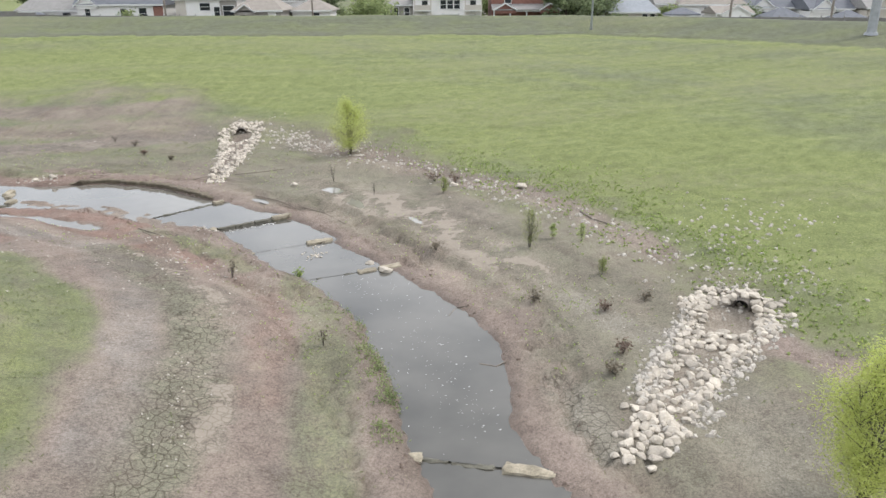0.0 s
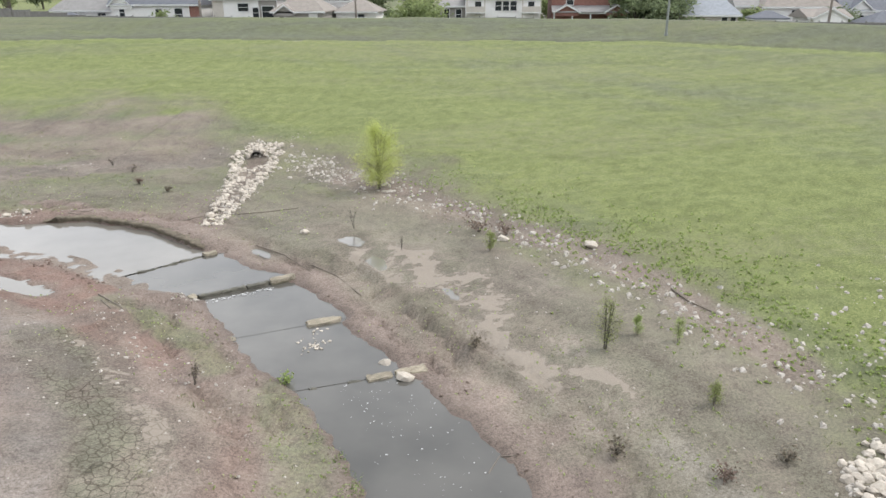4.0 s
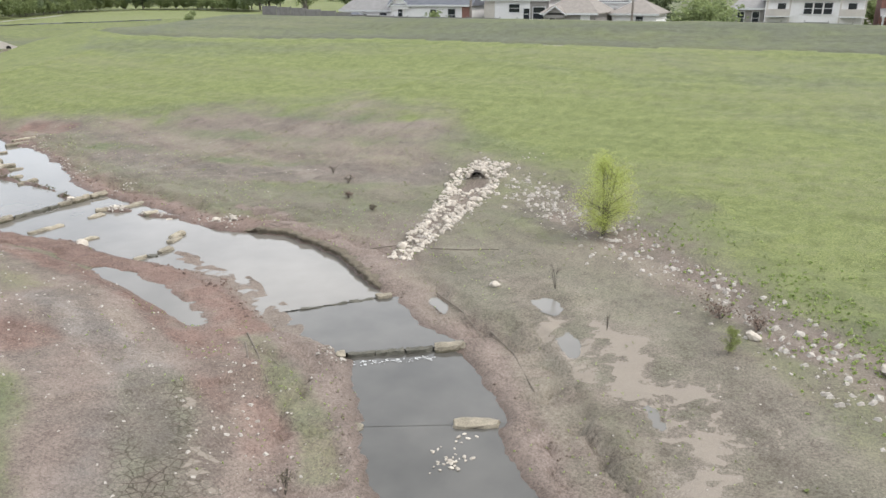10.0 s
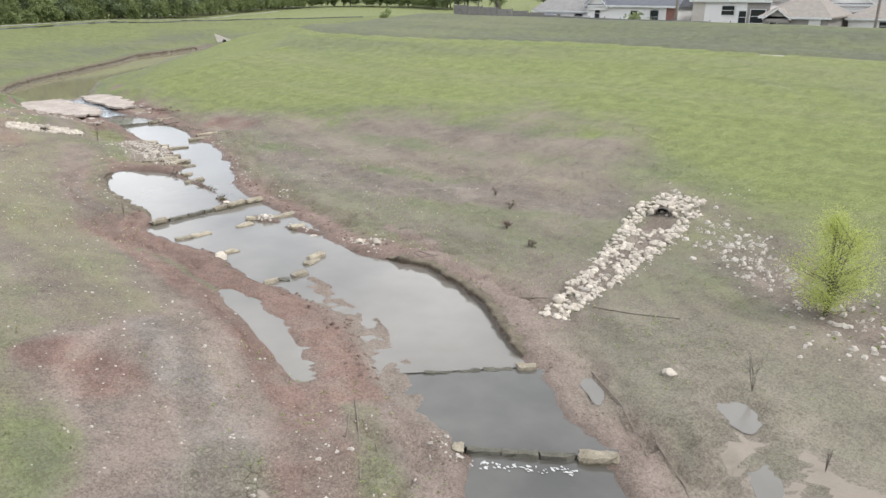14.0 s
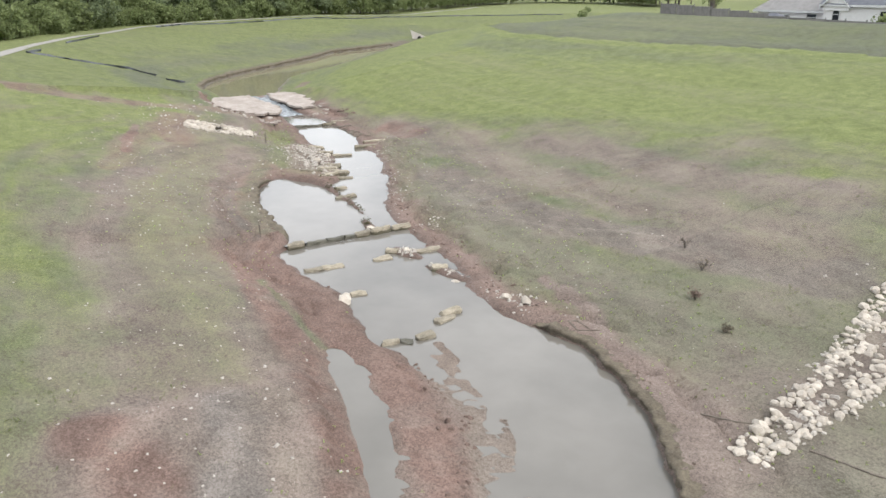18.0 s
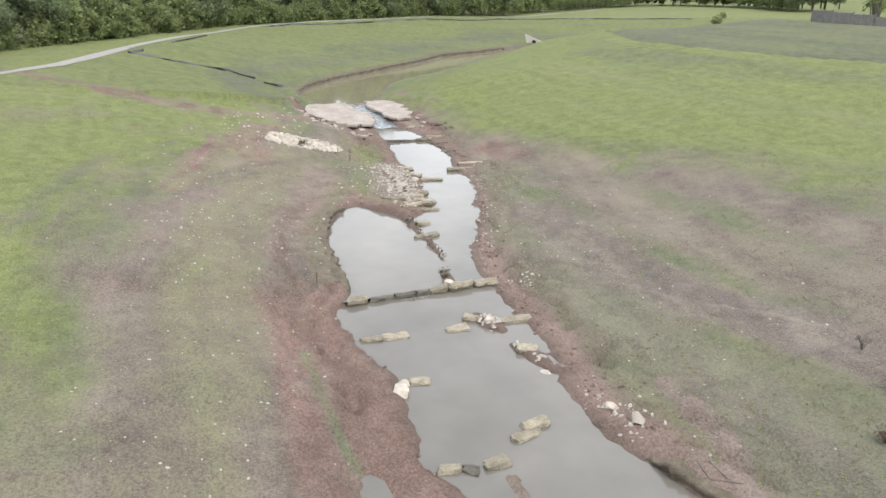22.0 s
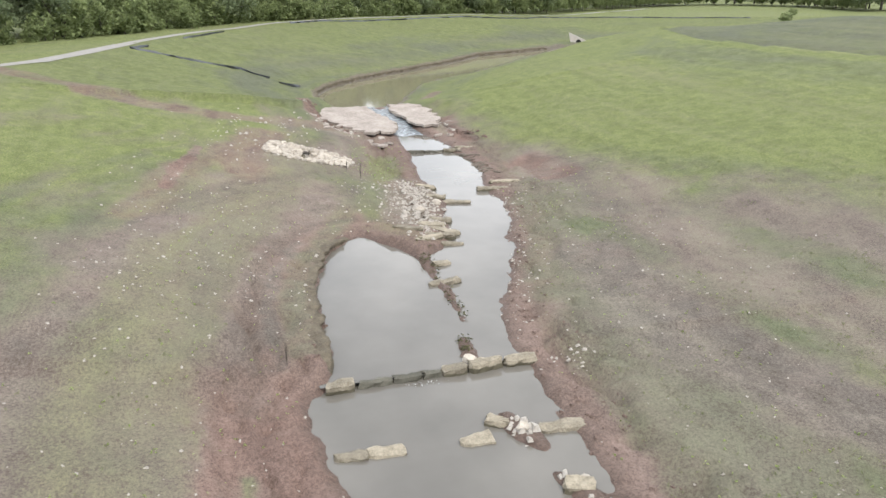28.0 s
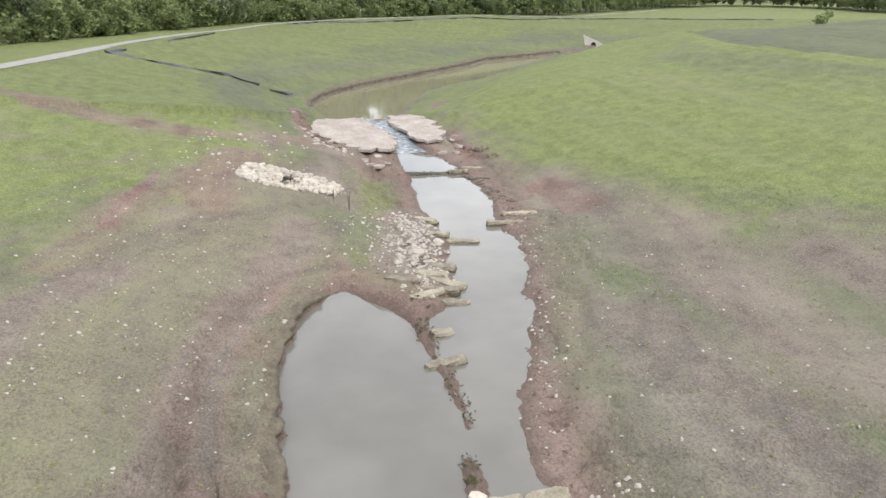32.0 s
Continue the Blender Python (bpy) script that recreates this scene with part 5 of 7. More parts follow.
slab("concrete_slab", [(-87.0, 59.2), (-87.2, 61.6), (-84.8, 62.6), (-80.4, 61.9), (-77.4, 60.6), (-78.2, 59.3), (-82.6, 59.0)], 0.42, 0.02, 0.2, "broken pale concrete apron slab beside the spill", 2)

m, n, l, b = nodes_of("spill_water")
geo = n.new("ShaderNodeNewGeometry")
nz = noise_node(n, l, 2.5, 6, 0.7, geo.outputs["Position"])
rp = ramp_node(n, l, nz.outputs["Fac"], [(0.42, (0.1, 0.11, 0.115)), (0.6, (0.28, 0.31, 0.33)), (0.72, (0.6, 0.62, 0.64))])
l.new(rp.outputs["Color"], b.inputs["Base Color"])
b.inputs["Roughness"].default_value = 0.25
bp = n.new("ShaderNodeBump")
bp.inputs["Strength"].default_value, bp.inputs["Distance"].default_value = 0.6, 0.08
l.new(nz.outputs["Fac"], bp.inputs["Height"])
l.new(bp.outputs["Normal"], b.inputs["Normal"])
SPILL = m
pts, idx = [], []
for k in range(15):
    u = k / 14
    x = -87.6 + 12.2 * u
    z = POND_Z + 0.015 - 0.9 * u ** 1.5 + 0.02 * math.sin(k * 2.3)
    for j in range(5):
        pts.append((x + (0.5 * math.sin(j * 1.7) if k == 14 else 0), 58.3 + (j - 2) * (0.85 - 0.3 * u) + 0.25 * math.sin(k) + (j - 2) * 0.1 * math.sin(k * 1.9), z + 0.03 * math.sin(j * 2 + k)))
for k in range(14):
    for j in range(4):
        idx.append((5 * k + j, 5 * k + j + 5, 5 * k + j + 6, 5 * k + j + 1))
tagged(new("water_8b", mesh_from("spill", pts, idx, SPILL, True)), "thin foaming water spilling between two concrete slabs", "water", kind="structure")


# stones that break the water, foam flecks, driftwood
rnd = random.Random(31)
shallow = thing("shallow_stones", Matrix.Translation((-6.9, 35.2, -1.1)), "small stones breaking the surface in mid-stream", "stones")
for k in range(34):
    o = new("stone", rnd.choice(STONES))
    o.parent = shallow
    s_ = rnd.uniform(0.05, 0.15)
    o.matrix_basis = Matrix.Translation((rnd.gauss(0.0, 0.42), rnd.gauss(0.0, 0.6), rnd.uniform(-0.06, -0.03))) @ Matrix.Rotation(rnd.uniform(0, 6.28), 4, "Z") @ Matrix.Diagonal((s_ * 1.3, s_, s_ * 0.7, 1))
rs = np.random.RandomState(5)
pts, idx = [], []
for k in range(330):
    u = rs.rand()
    i = 2.5 + 3.3 * u
    a, b_ = np.array(STREAM[int(i)]), np.array(STREAM[int(i) + 1])
    p = a + (b_ - a) * (i - int(i))
    x, y = p[0] + rs.randn() * p[2] * 0.45, p[1] + rs.randn() * 0.6
    r = 0.008 + 0.024 * rs.rand() ** 3
    if fields([x], [y])[0][0] > -0.1:
        continue
    o = len(pts)
    for j in range(5):
        pts.append((x + r * math.cos(j * 1.2566 + k) * (1 + 0.5 * rs.rand()), y + r * math.sin(j * 1.2566 + k), WEIRS[0][1] + 0.012))
    idx.append(range(o, o + 5))
tagged(new("foam_flecks", mesh_from("foam_flecks", pts, idx, rough_mat("foam", (0.34, 0.34, 0.33), (0.46, 0.46, 0.45), 9, 0.7, 0.0))), "white foam flecks drifting on the stream", "foam", kind="stuff")
DRIFT = rough_mat("driftwood", (0.09, 0.075, 0.06), (0.19, 0.162, 0.132), 5.0, 0.95, 0.5, 0.01)


def branch(points, r, label):
    ob = new("driftwood", None)
    bm = bmesh.new()
    last = None
    for k, (x, y) in enumerate(points):
        p = Vector((x, y, max(ground_z(x, y), -1.2) + r * 0.7))
        if last is not None:
            q = (p - last).to_track_quat("Z", "Y").to_matrix()
            rr = [r * (1 - 0.7 * (k - 1) / len(points)), r * (1 - 0.7 * k / len(points))]
            rings = [[bm.verts.new(c + q @ Vector((w * math.cos(1.0472 * j), w * math.sin(1.0472 * j), 0))) for j in range(6)] for c, w in ((last, rr[0]), (p, rr[1]))]
            for j in range(6):
                bm.faces.new((rings[0][j], rings[0][(j + 1) % 6], rings[1][(j + 1) % 6], rings[1][j]))
            bm.faces.new(rings[0][::-1])
            bm.faces.new(rings[1])
        last = p
    bpy.data.objects.remove(ob)
    return tagged(part("driftwood", bm, DRIFT, None), label, "driftwood", "driftwood")


for pts_, r in [([(-18.2, 48.2), (-16.8, 48.5), (-16.0, 49.2)], 0.05), ([(-14.6, 48.9), (-13.0, 49.2), (-11.3, 49.9)], 0.05), ([(-17.1, 38.1), (-15.6, 36.9), (-13.9, 35.4)], 0.06), ([(-16.6, 37.4), (-15.6, 36.4), (-14.9, 35.2)], 0.05),
                ([(-15.6, 36.9), (-15.0, 37.0), (-14.2, 36.4)], 0.04), ([(7.7, 38.8), (8.2, 37.8), (8.9, 36.6)], 0.07), ([(-8.7, 42.6), (-7.2, 41.2), (-5.6, 39.0)], 0.05), ([(-12.2, 44.8), (-10.4, 43.6), (-8.6, 41.8)], 0.05),
                ([(1.3, 23.4), (1.9, 23.2), (2.3, 23.5)], 0.05), ([(0.2, 27.5), (0.5, 28.3), (1.0, 28.2)], 0.04), ([(-25.5, 48.6), (-24.8, 49.4), (-24.0, 49.3)], 0.05), ([(-24.9, 49.1), (-24.2, 48.9), (-23.6, 49.5)], 0.04)]:
    branch(pts_, r * 0.7, "grey drift branch lying on the mud")


# crumbled soil along the banks
CLOD = rough_mat("bank_clod", (0.075, 0.054, 0.042), (0.16, 0.122, 0.098), 2.0, 0.95, 0.6, 0.02)
REDCLOD = rough_mat("red_clod", (0.085, 0.056, 0.044), (0.16, 0.115, 0.095), 2.0, 0.95, 0.6, 0.02)


def along_bank(k0, k1, side, off, count, lo, hi):
    """Strips for scatter() that follow one bank of the stream."""
    out = []
    for k in range(k0, k1):
        (ax, ay, aw), (bx, by, bw) = STREAM[k], STREAM[k + 1]
        d = math.hypot(bx - ax, by - ay)
        nx, ny = (by - ay) / d * side, -(bx - ax) / d * side
        out.append((ax + nx * (aw + off), ay + ny * (aw + off), bx + nx * (bw + off), by + ny * (bw + off), 0.55, max(8, int(count * d)), lo, hi))
    return out


scatter("bank_clods", "crumbled brown soil clods along the cut banks", along_bank(1, 13, 1, 0.3, 9, 0.03, 0.14) + along_bank(1, 10, -1, 0.3, 8, 0.03, 0.14) + along_bank(1, 12, 1, 1.3, 4, 0.03, 0.1), 14, CLOD, "soil clods")
scatter("red_bank_clods", "crumbled red soil clods along the cut banks", along_bank(13, 23, 1, 0.3, 16, 0.03, 0.2) + along_bank(10, 18, -1, 0.3, 16, 0.03, 0.22) + along_bank(18, 23, -1, 0.2, 8, 0.03, 0.18) + along_bank(13, 22, 1, 1.2, 8, 0.03, 0.16) + [(-58, 53, -44, 48.8, 0.5, 160, 0.04, 0.2)]
        + [(-88, 52.0, -78, 52.6, 0.7, 160, 0.08, 0.4), (-76, 61.8, -72, 62.2, 0.8, 120, 0.08, 0.4)], 15, REDCLOD, "soil clods")


# broken slab pieces and driftwood beside the slabs
rnd = random.Random(61)
for x, y, s in [(-78.2, 49.4, 0.5), (-76.6, 51.2, 0.6), (-76.2, 52.2, 0.5), (-74.4, 52.6, 0.45), (-74.6, 54.1, 0.9), (-73.4, 54.2, 0.7), (-72.3, 54.5, 1.1), (-73.2, 55.2, 0.8), (-75.2, 55.2, 0.7), (-75.4, 60.2, 0.8), (-74.6, 60.9, 0.6), (-76.8, 61.9, 0.7), (-79.8, 51.8, 0.6), (-81.6, 51.2, 0.5), (-84.6, 51.0, 0.5)]:
    bm = bmesh.new()
    ring = [bm.verts.new((math.cos(q * 1.0472 + rnd.uniform(-0.3, 0.3)) * s * rnd.uniform(0.4, 0.62), math.sin(q * 1.0472) * s * rnd.uniform(0.3, 0.5), 0.0)) for q in range(6)]
    f = bm.faces.new(ring)
    r = bmesh.ops.extrude_face_region(bm, geom=[f])
    for v in [g for g in r["geom"] if isinstance(g, bmesh.types.BMVert)]:
        v.co.z += 0.16 + rnd.uniform(-0.03, 0.03)
    bmesh.ops.recalc_face_normals(bm, faces=bm.faces)
    ob = part("slab_fragment", bm, CONCRETE, None)
    ob.matrix_world = Matrix.Translation((x, y, ground_z(x, y) - 0.02)) @ Euler((rnd.uniform(-0.2, 0.2), rnd.uniform(-0.2, 0.2), rnd.uniform(0, 6.28))).to_matrix().to_4x4()
    tagged(ob, "flat broken piece of pale concrete on red soil", "slab fragment", "slab fragments")
for k in range(11):
    x, y = -70.6 + k * 0.5 + rnd.uniform(-0.4, 0.4), 59.9 - k * 0.035 + rnd.uniform(-0.4, 0.4)
    a = 1.2 + rnd.uniform(-0.8, 0.8)
    h = rnd.uniform(0.4, 0.85)
    ob = branch([(x - math.cos(a) * h, y - math.sin(a) * h), (x, y), (x + math.cos(a) * h, y + math.sin(a) * h)], rnd.uniform(0.05, 0.09), "weathered log washed up against the red bank")
for k in range(9):
    x, y = -66.0 + k * 0.4 + rnd.uniform(-0.2, 0.2), 59.4 + rnd.uniform(-0.25, 0.3)
    a = 1.2 + rnd.uniform(-0.5, 0.5)
    h = rnd.uniform(0.25, 0.55)
    branch([(x - math.cos(a) * h, y - math.sin(a) * h), (x + math.cos(a) * h, y + math.sin(a) * h)], rnd.uniform(0.05, 0.09), "weathered log washed up against the red bank")


# water breaking over the wide weir
rnd = random.Random(19)
pts, idx = [], []
_, zw, a, b_ = WEIRS[5]
for k in range(24):
    f = rnd.gauss(0.42, 0.05)
    x, y = a[0] + (b_[0] - a[0]) * f + 0.28 + abs(rnd.gauss(0, 0.14)), a[1] + (b_[1] - a[1]) * f
    r = rnd.uniform(0.01, 0.025)
    o = len(pts)
    for j in range(6):
        pts.append((x + r * math.cos(j * 1.0472) * rnd.uniform(0.6, 1.6), y + r * 1.6 * math.sin(j * 1.0472) * rnd.uniform(0.6, 1.4), WEIRS[4][1] + 0.012 + 0.02 * rnd.random()))
    idx.append(range(o, o + 6))
_, zw, a, b_ = WEIRS[3]
for k in range(70):
    f = rnd.uniform(0.08, 0.74)
    x, y = a[0] + (b_[0] - a[0]) * f + 0.3 + abs(rnd.gauss(0, 0.16)), a[1] + (b_[1] - a[1]) * f - 0.3 - abs(rnd.gauss(0, 0.16))
    r = rnd.uniform(0.012, 0.045)
    o = len(pts)
    for j in range(6):
        pts.append((x + r * 1.5 * math.cos(j * 1.0472) * rnd.uniform(0.6, 1.6), y + r * math.sin(j * 1.0472) * rnd.uniform(0.6, 1.4), WEIRS[2][1] + 0.012 + 0.015 * rnd.random()))
    idx.append(range(o, o + 6))
tagged(new("weir_foam", mesh_from("weir_foam", pts, idx, MATS["foam"])), "white water breaking below the stone weirs", "foam", kind="stuff")


# steep cut banks with a ragged lip
def cut_bank(line, side, tall, seed, number):
    """A steep face of soil along a stretch of bank, from the water up to a ragged lip."""
    rnd = random.Random(seed)
    pts, idx, cols = [], [], 0
    offs = np.linspace(-0.9, 0.9, 46)
    for (ax, ay), (bx, by) in zip(line, line[1:]):
        d = math.hypot(bx - ax, by - ay)
        nx, ny = (by - ay) / d * side, -(bx - ax) / d * side
        m_ = max(1, int(d / 0.17))
        u = np.repeat(np.arange(m_) / m_, 46)
        off = np.tile(offs, m_)
        f = fields(ax + (bx - ax) * u + nx * off, ay + (by - ay) * u + ny * off)
        e, w = f[0].reshape(m_, 46), f[2].reshape(m_, 46)
        for j in range(m_):
            hit_ = np.nonzero(e[j] > 0.0)[0]
            if not len(hit_) or hit_[0] == 0:
                continue
            w_, wl = offs[hit_[0]], float(w[j, 23])
            x, y = ax + (bx - ax) * j / m_, ay + (by - ay) * j / m_
            at = lambda o: (x + nx * (w_ + o), y + ny * (w_ + o))
            lip = rnd.uniform(-0.08, 0.06)
            zt = wl + tall * rnd.uniform(0.75, 1.1)
            back = at(0.7)
            pts += [(*at(0.04), wl - 0.15), (*at(0.02 + rnd.uniform(0, 0.07)), wl + tall * 0.5), (*at(lip), zt), (*at(0.16), zt + rnd.uniform(0.0, 0.04)), (*at(0.38), max(zt - 0.03, ground_z(*at(0.38)) + 0.012)), (*back, ground_z(*back) - 0.04)]
            cols += 1
    for c in range(cols):
        f = min(1.0, c / 7, (cols - 1 - c) / 7)
        for r in range(6):
            x, y, z = pts[6 * c + r]
            pts[6 * c + r] = (x, y, z * f + (min(z, ground_z(x, y)) - 0.15) * (1 - f))
    for c in range(cols - 1):
        if math.dist(pts[6 * c][:2], pts[6 * c + 6][:2]) > 0.6:
            continue
        for r in range(5):
            idx.append((6 * c + r, 6 * c + r + 1, 6 * c + r + 7, 6 * c + r + 6))
    ob = new("bank_%d" % number, mesh_from("cut_bank", pts, idx, BANKSOIL, True))
    return tagged(ob, "steep crumbling cut bank of dark soil and grass roots", "bank", kind="structure")


BANKSOIL = rough_mat("cut_bank_soil", (0.06, 0.048, 0.034), (0.16, 0.135, 0.095), 2.2, 0.95, 0.9, 0.05)
cut_bank(BANK_R[27:37], 1, 0.3, 1, 1)
cut_bank(BANK_L[41:51], -1, 0.3, 2, 2)
cut_bank(SHORE_L[2:11], -1, 0.55, 3, 3)


# ---- plants ----
BARK = rough_mat("bark", (0.05, 0.042, 0.034), (0.11, 0.095, 0.08), 4.0, 0.95, 0.6, 0.03)
L_CYP = leaf_mat("cypress_leaf", (0.34, 0.39, 0.1), (0.54, 0.59, 0.2), 0.6)
L_OAK = leaf_mat("oak_leaf", (0.085, 0.113, 0.064), (0.24, 0.285, 0.155), 0.5)
L_MID = leaf_mat("hackberry_leaf", (0.11, 0.14, 0.062), (0.28, 0.33, 0.145), 0.5)
L_WEED = leaf_mat("weed_leaf", (0.21, 0.28, 0.09), (0.36, 0.43, 0.16), 0.65)
L_SAP = leaf_mat("sapling_leaf", (0.15, 0.185, 0.06), (0.28, 0.32, 0.11), 0.6)
L_EDGE = leaf_mat("edge_grass", (0.05, 0.05, 0.026), (0.12, 0.115, 0.06), 0.3)
L_DRY = leaf_mat("dry_weed", (0.12, 0.104, 0.078), (0.21, 0.18, 0.138), 0.4)
L_RUST = leaf_mat("rusty_shrub", (0.13, 0.092, 0.074), (0.2, 0.15, 0.122), 0.4)


def tube(bm, a, b, r0, r1, seg=6):
    a, b = Vector(a), Vector(b)
    q = (b - a).to_track_quat("Z", "Y").to_matrix()
    r = []
    for p, rad in ((a, r0), (b, r1)):
        r.append([bm.verts.new(p + q @ Vector((rad * math.cos(6.2832 * j / seg), rad * math.sin(6.2832 * j / seg), 0))) for j in range(seg)])
    for j in range(seg):
        bm.faces.new((r[0][j], r[0][(j + 1) % seg], r[1][(j + 1) % seg], r[1][j]))


def leaves_mesh(name, centres, per, spread, size, material, seed, droop=0.0, shape=0.5):
    """Leaf clumps: a spray of small leaf blades round each centre."""
    rs = np.random.RandomState(seed)
    c = np.repeat(np.asarray(centres, float), per, axis=0)
    n = len(c)
    off = rs.randn(n, 3) * spread
    p = c + off
    u = rs.randn(n, 3)
    u[:, 2] = u[:, 2] * 0.6 - droop
    u /= np.linalg.norm(u, axis=1, keepdims=True)
    w = np.cross(u, rs.randn(n, 3))
    w /= np.linalg.norm(w, axis=1, keepdims=True) + 1e-9
    s = size * (0.6 + 0.8 * rs.rand(n, 1))
    v = np.stack([p - u * s, p + w * s * shape, p + u * s, p - w * s * shape], 1).reshape(-1, 3)
    me = bpy.data.meshes.new(name)
    me.vertices.add(4 * n)
    me.vertices.foreach_set("co", v.ravel())
    me.loops.add(4 * n)
    me.loops.foreach_set("vertex_index", np.arange(4 * n))
    me.polygons.add(n)
    me.polygons.foreach_set("loop_start", np.arange(n) * 4)
    me.update(calc_edges=True)
    me.materials.append(material)
    return me


def crown_points(n, rx, rz, z0, seed, lumps=7, shell=0.55):
    """Clump centres in a lumpy crown: several overlapping ellipsoids, mostly near their surface."""
    rs = np.random.RandomState(seed)
    out = []
    lump = [(rs.randn() * rx * 0.42, rs.randn() * rx * 0.42, z0 + rz * (0.35 + 1.35 * rs.rand()), rx * (0.38 + 0.3 * rs.rand())) for _ in range(lumps)]
    while len(out) < n:
        lx, ly, lz, r = lump[rs.randint(lumps)]
        d = rs.randn(3)
        d /= np.linalg.norm(d)
        q = r * (shell + (1 - shell) * rs.rand())
        out.append((lx + d[0] * q, ly + d[1] * q, max(z0 * 0.8, lz + d[2] * q * 0.85)))
    return out, lump


def big_tree(name, tall, wide, leaf, seed, label, n=150, per=16, size=0.3, trunk_share=0.22, lumps=8):
    t = thing(name, Matrix.Identity(4), label, "tree", "trees")
    rnd = random.Random(seed)
    rz = tall * (1 - trunk_share) / 2
    pts, lump = crown_points(n, wide / 2, rz, tall * trunk_share, seed, lumps)
    bm = bmesh.new()
    top = (rnd.uniform(-0.3, 0.3), rnd.uniform(-0.3, 0.3), tall * 0.62)
    r = 0.024 * tall
    tube(bm, (0, 0, -0.4), (top[0] * 0.4, top[1] * 0.4, tall * 0.3), r, r * 0.75, 8)
    tube(bm, (top[0] * 0.4, top[1] * 0.4, tall * 0.3), top, r * 0.75, r * 0.3, 7)
    for lx, ly, lz, _ in lump:
        h = tall * rnd.uniform(0.22, 0.5)
        tube(bm, (top[0] * 0.4, top[1] * 0.4, h), (lx, ly, lz), r * 0.4, r * 0.1, 5)
    part("trunk", bm, BARK, t)
    part("crown", leaves_mesh("crown", pts, per, wide * 0.055, size, leaf, seed + 1), leaf, t)
    return t


def cypress(x, y, tall, wide, seed, label, dense=1.0, leaf=None):
    """A young feathery tree with several stems."""
    rnd = random.Random(seed)
    z = ground_z(x, y)
    t = thing("young_tree", Matrix.Translation((x, y, z)), label, "tree", "young trees by the stream")
    bm = bmesh.new()
    ends = []
    stems = 6 if tall > 2 else 3
    tops = []
    for k in range(stems):
        a = 6.2832 * k / stems + rnd.uniform(-0.4, 0.4)
        r = wide * 0.22 * rnd.uniform(0.3, 1.0)
        mid = (math.cos(a) * r * 0.4, math.sin(a) * r * 0.4, tall * 0.4)
        top = (math.cos(a) * r, math.sin(a) * r, tall * rnd.uniform(0.75, 0.95))
        tube(bm, (math.cos(a) * 0.04, math.sin(a) * 0.04, -0.15), mid, 0.011 * tall, 0.007 * tall, 6)
        tube(bm, mid, top, 0.007 * tall, 0.002 * tall, 5)
        tops.append((mid, top))
    for k in range(stems * 13):
        # a branch tip inside an egg-shaped crown, wider in its middle
        h = 0.2 + 0.8 * rnd.random()
        reach = wide * 0.5 * math.sin(min(1.0, (h - 0.12) / 0.89) ** 0.72 * 3.05) ** 0.75 * rnd.uniform(0.3, 1.0) ** 0.7 * rnd.uniform(0.88, 1.1)
        b = rnd.uniform(0, 6.2832)
        tip = Vector((math.cos(b) * reach, math.sin(b) * reach, h * tall))
        mid, top = rnd.choice(tops)
        low = max(0.12, h - 0.22) * tall
        base = Vector(mid).lerp(Vector(top), max(0.0, min(1.0, (low - mid[2]) / (top[2] - mid[2])))) if low > mid[2] else Vector(mid) * (low / mid[2])
        tube(bm, base, tip, 0.004 * tall, 0.0012 * tall, 4)
        for q in (0.5, 0.75, 1.0):
            ends.append(base.lerp(tip, q))
    part("trunk", bm, BARK, t)
    per = int(95 * dense)
    part("crown", leaves_mesh("crown", ends, per, 0.055 * tall, 0.006 * tall + 0.016, leaf or L_CYP, seed, 0.1, 0.28), leaf or L_CYP, t)
    return t


cypress(-6.98, 53.1, 4.0, 3.2, 21, "yellow-green young cypress with several thin stems", 0.9)
cypress(10.6, 14.9, 4.5, 3.0, 22, "dense yellow-green young cypress beside the mud", 1.3)
cypress(4.3, 33.9, 2.1, 1.3, 23, "thin half-bare cypress sapling on grey mud", 0.12, L_SAP)
cypress(5.6, 34.9, 0.8, 0.5, 24, "low green cypress seedling on grey mud", 0.22, L_WEED)
cypress(7.0, 34.4, 1.0, 0.5, 25, "low green cypress seedling on grey mud", 0.16, L_WEED)
cypress(0.0, 43.4, 1.05, 0.7, 26, "small bright cypress seedling at the silt flat", 0.3, L_SAP)
cypress(7.3, 30.7, 0.9, 0.6, 27, "small pale cypress seedling among weeds", 0.2, L_SAP)


def dry_shrub(x, y, tall, wide, seed, label, leaf, per=5):
    rnd = random.Random(seed)
    t = thing("dry_shrub", Matrix.Translation((x, y, ground_z(x, y))), label, "shrub", "dry shrubs")
    bm = bmesh.new()
    ends = []
    for k in range(14 if per else 7):
        a = rnd.uniform(0, 6.2832)
        r = rnd.uniform(0.1, 0.5) * wide
        mid = (math.cos(a) * r * 0.5, math.sin(a) * r * 0.5, tall * 0.55)
        tip = (math.cos(a + rnd.uniform(-0.6, 0.6)) * r, math.sin(a + rnd.uniform(-0.6, 0.6)) * r, tall * rnd.uniform(0.6, 1.0))
        tube(bm, (0, 0, -0.05), mid, 0.008, 0.006, 4)
        tube(bm, mid, tip, 0.006, 0.003, 4)
        tube(bm, mid, (tip[0] * 1.3, tip[1] * 0.6, tip[2] * 0.85), 0.006, 0.003, 4)
        ends += [tip, mid]
    part("stem", bm, BARK, t)
    if per:
        part("foliage", leaves_mesh("foliage", ends, per, 0.09, 0.06, leaf, seed), leaf, t)
    return t


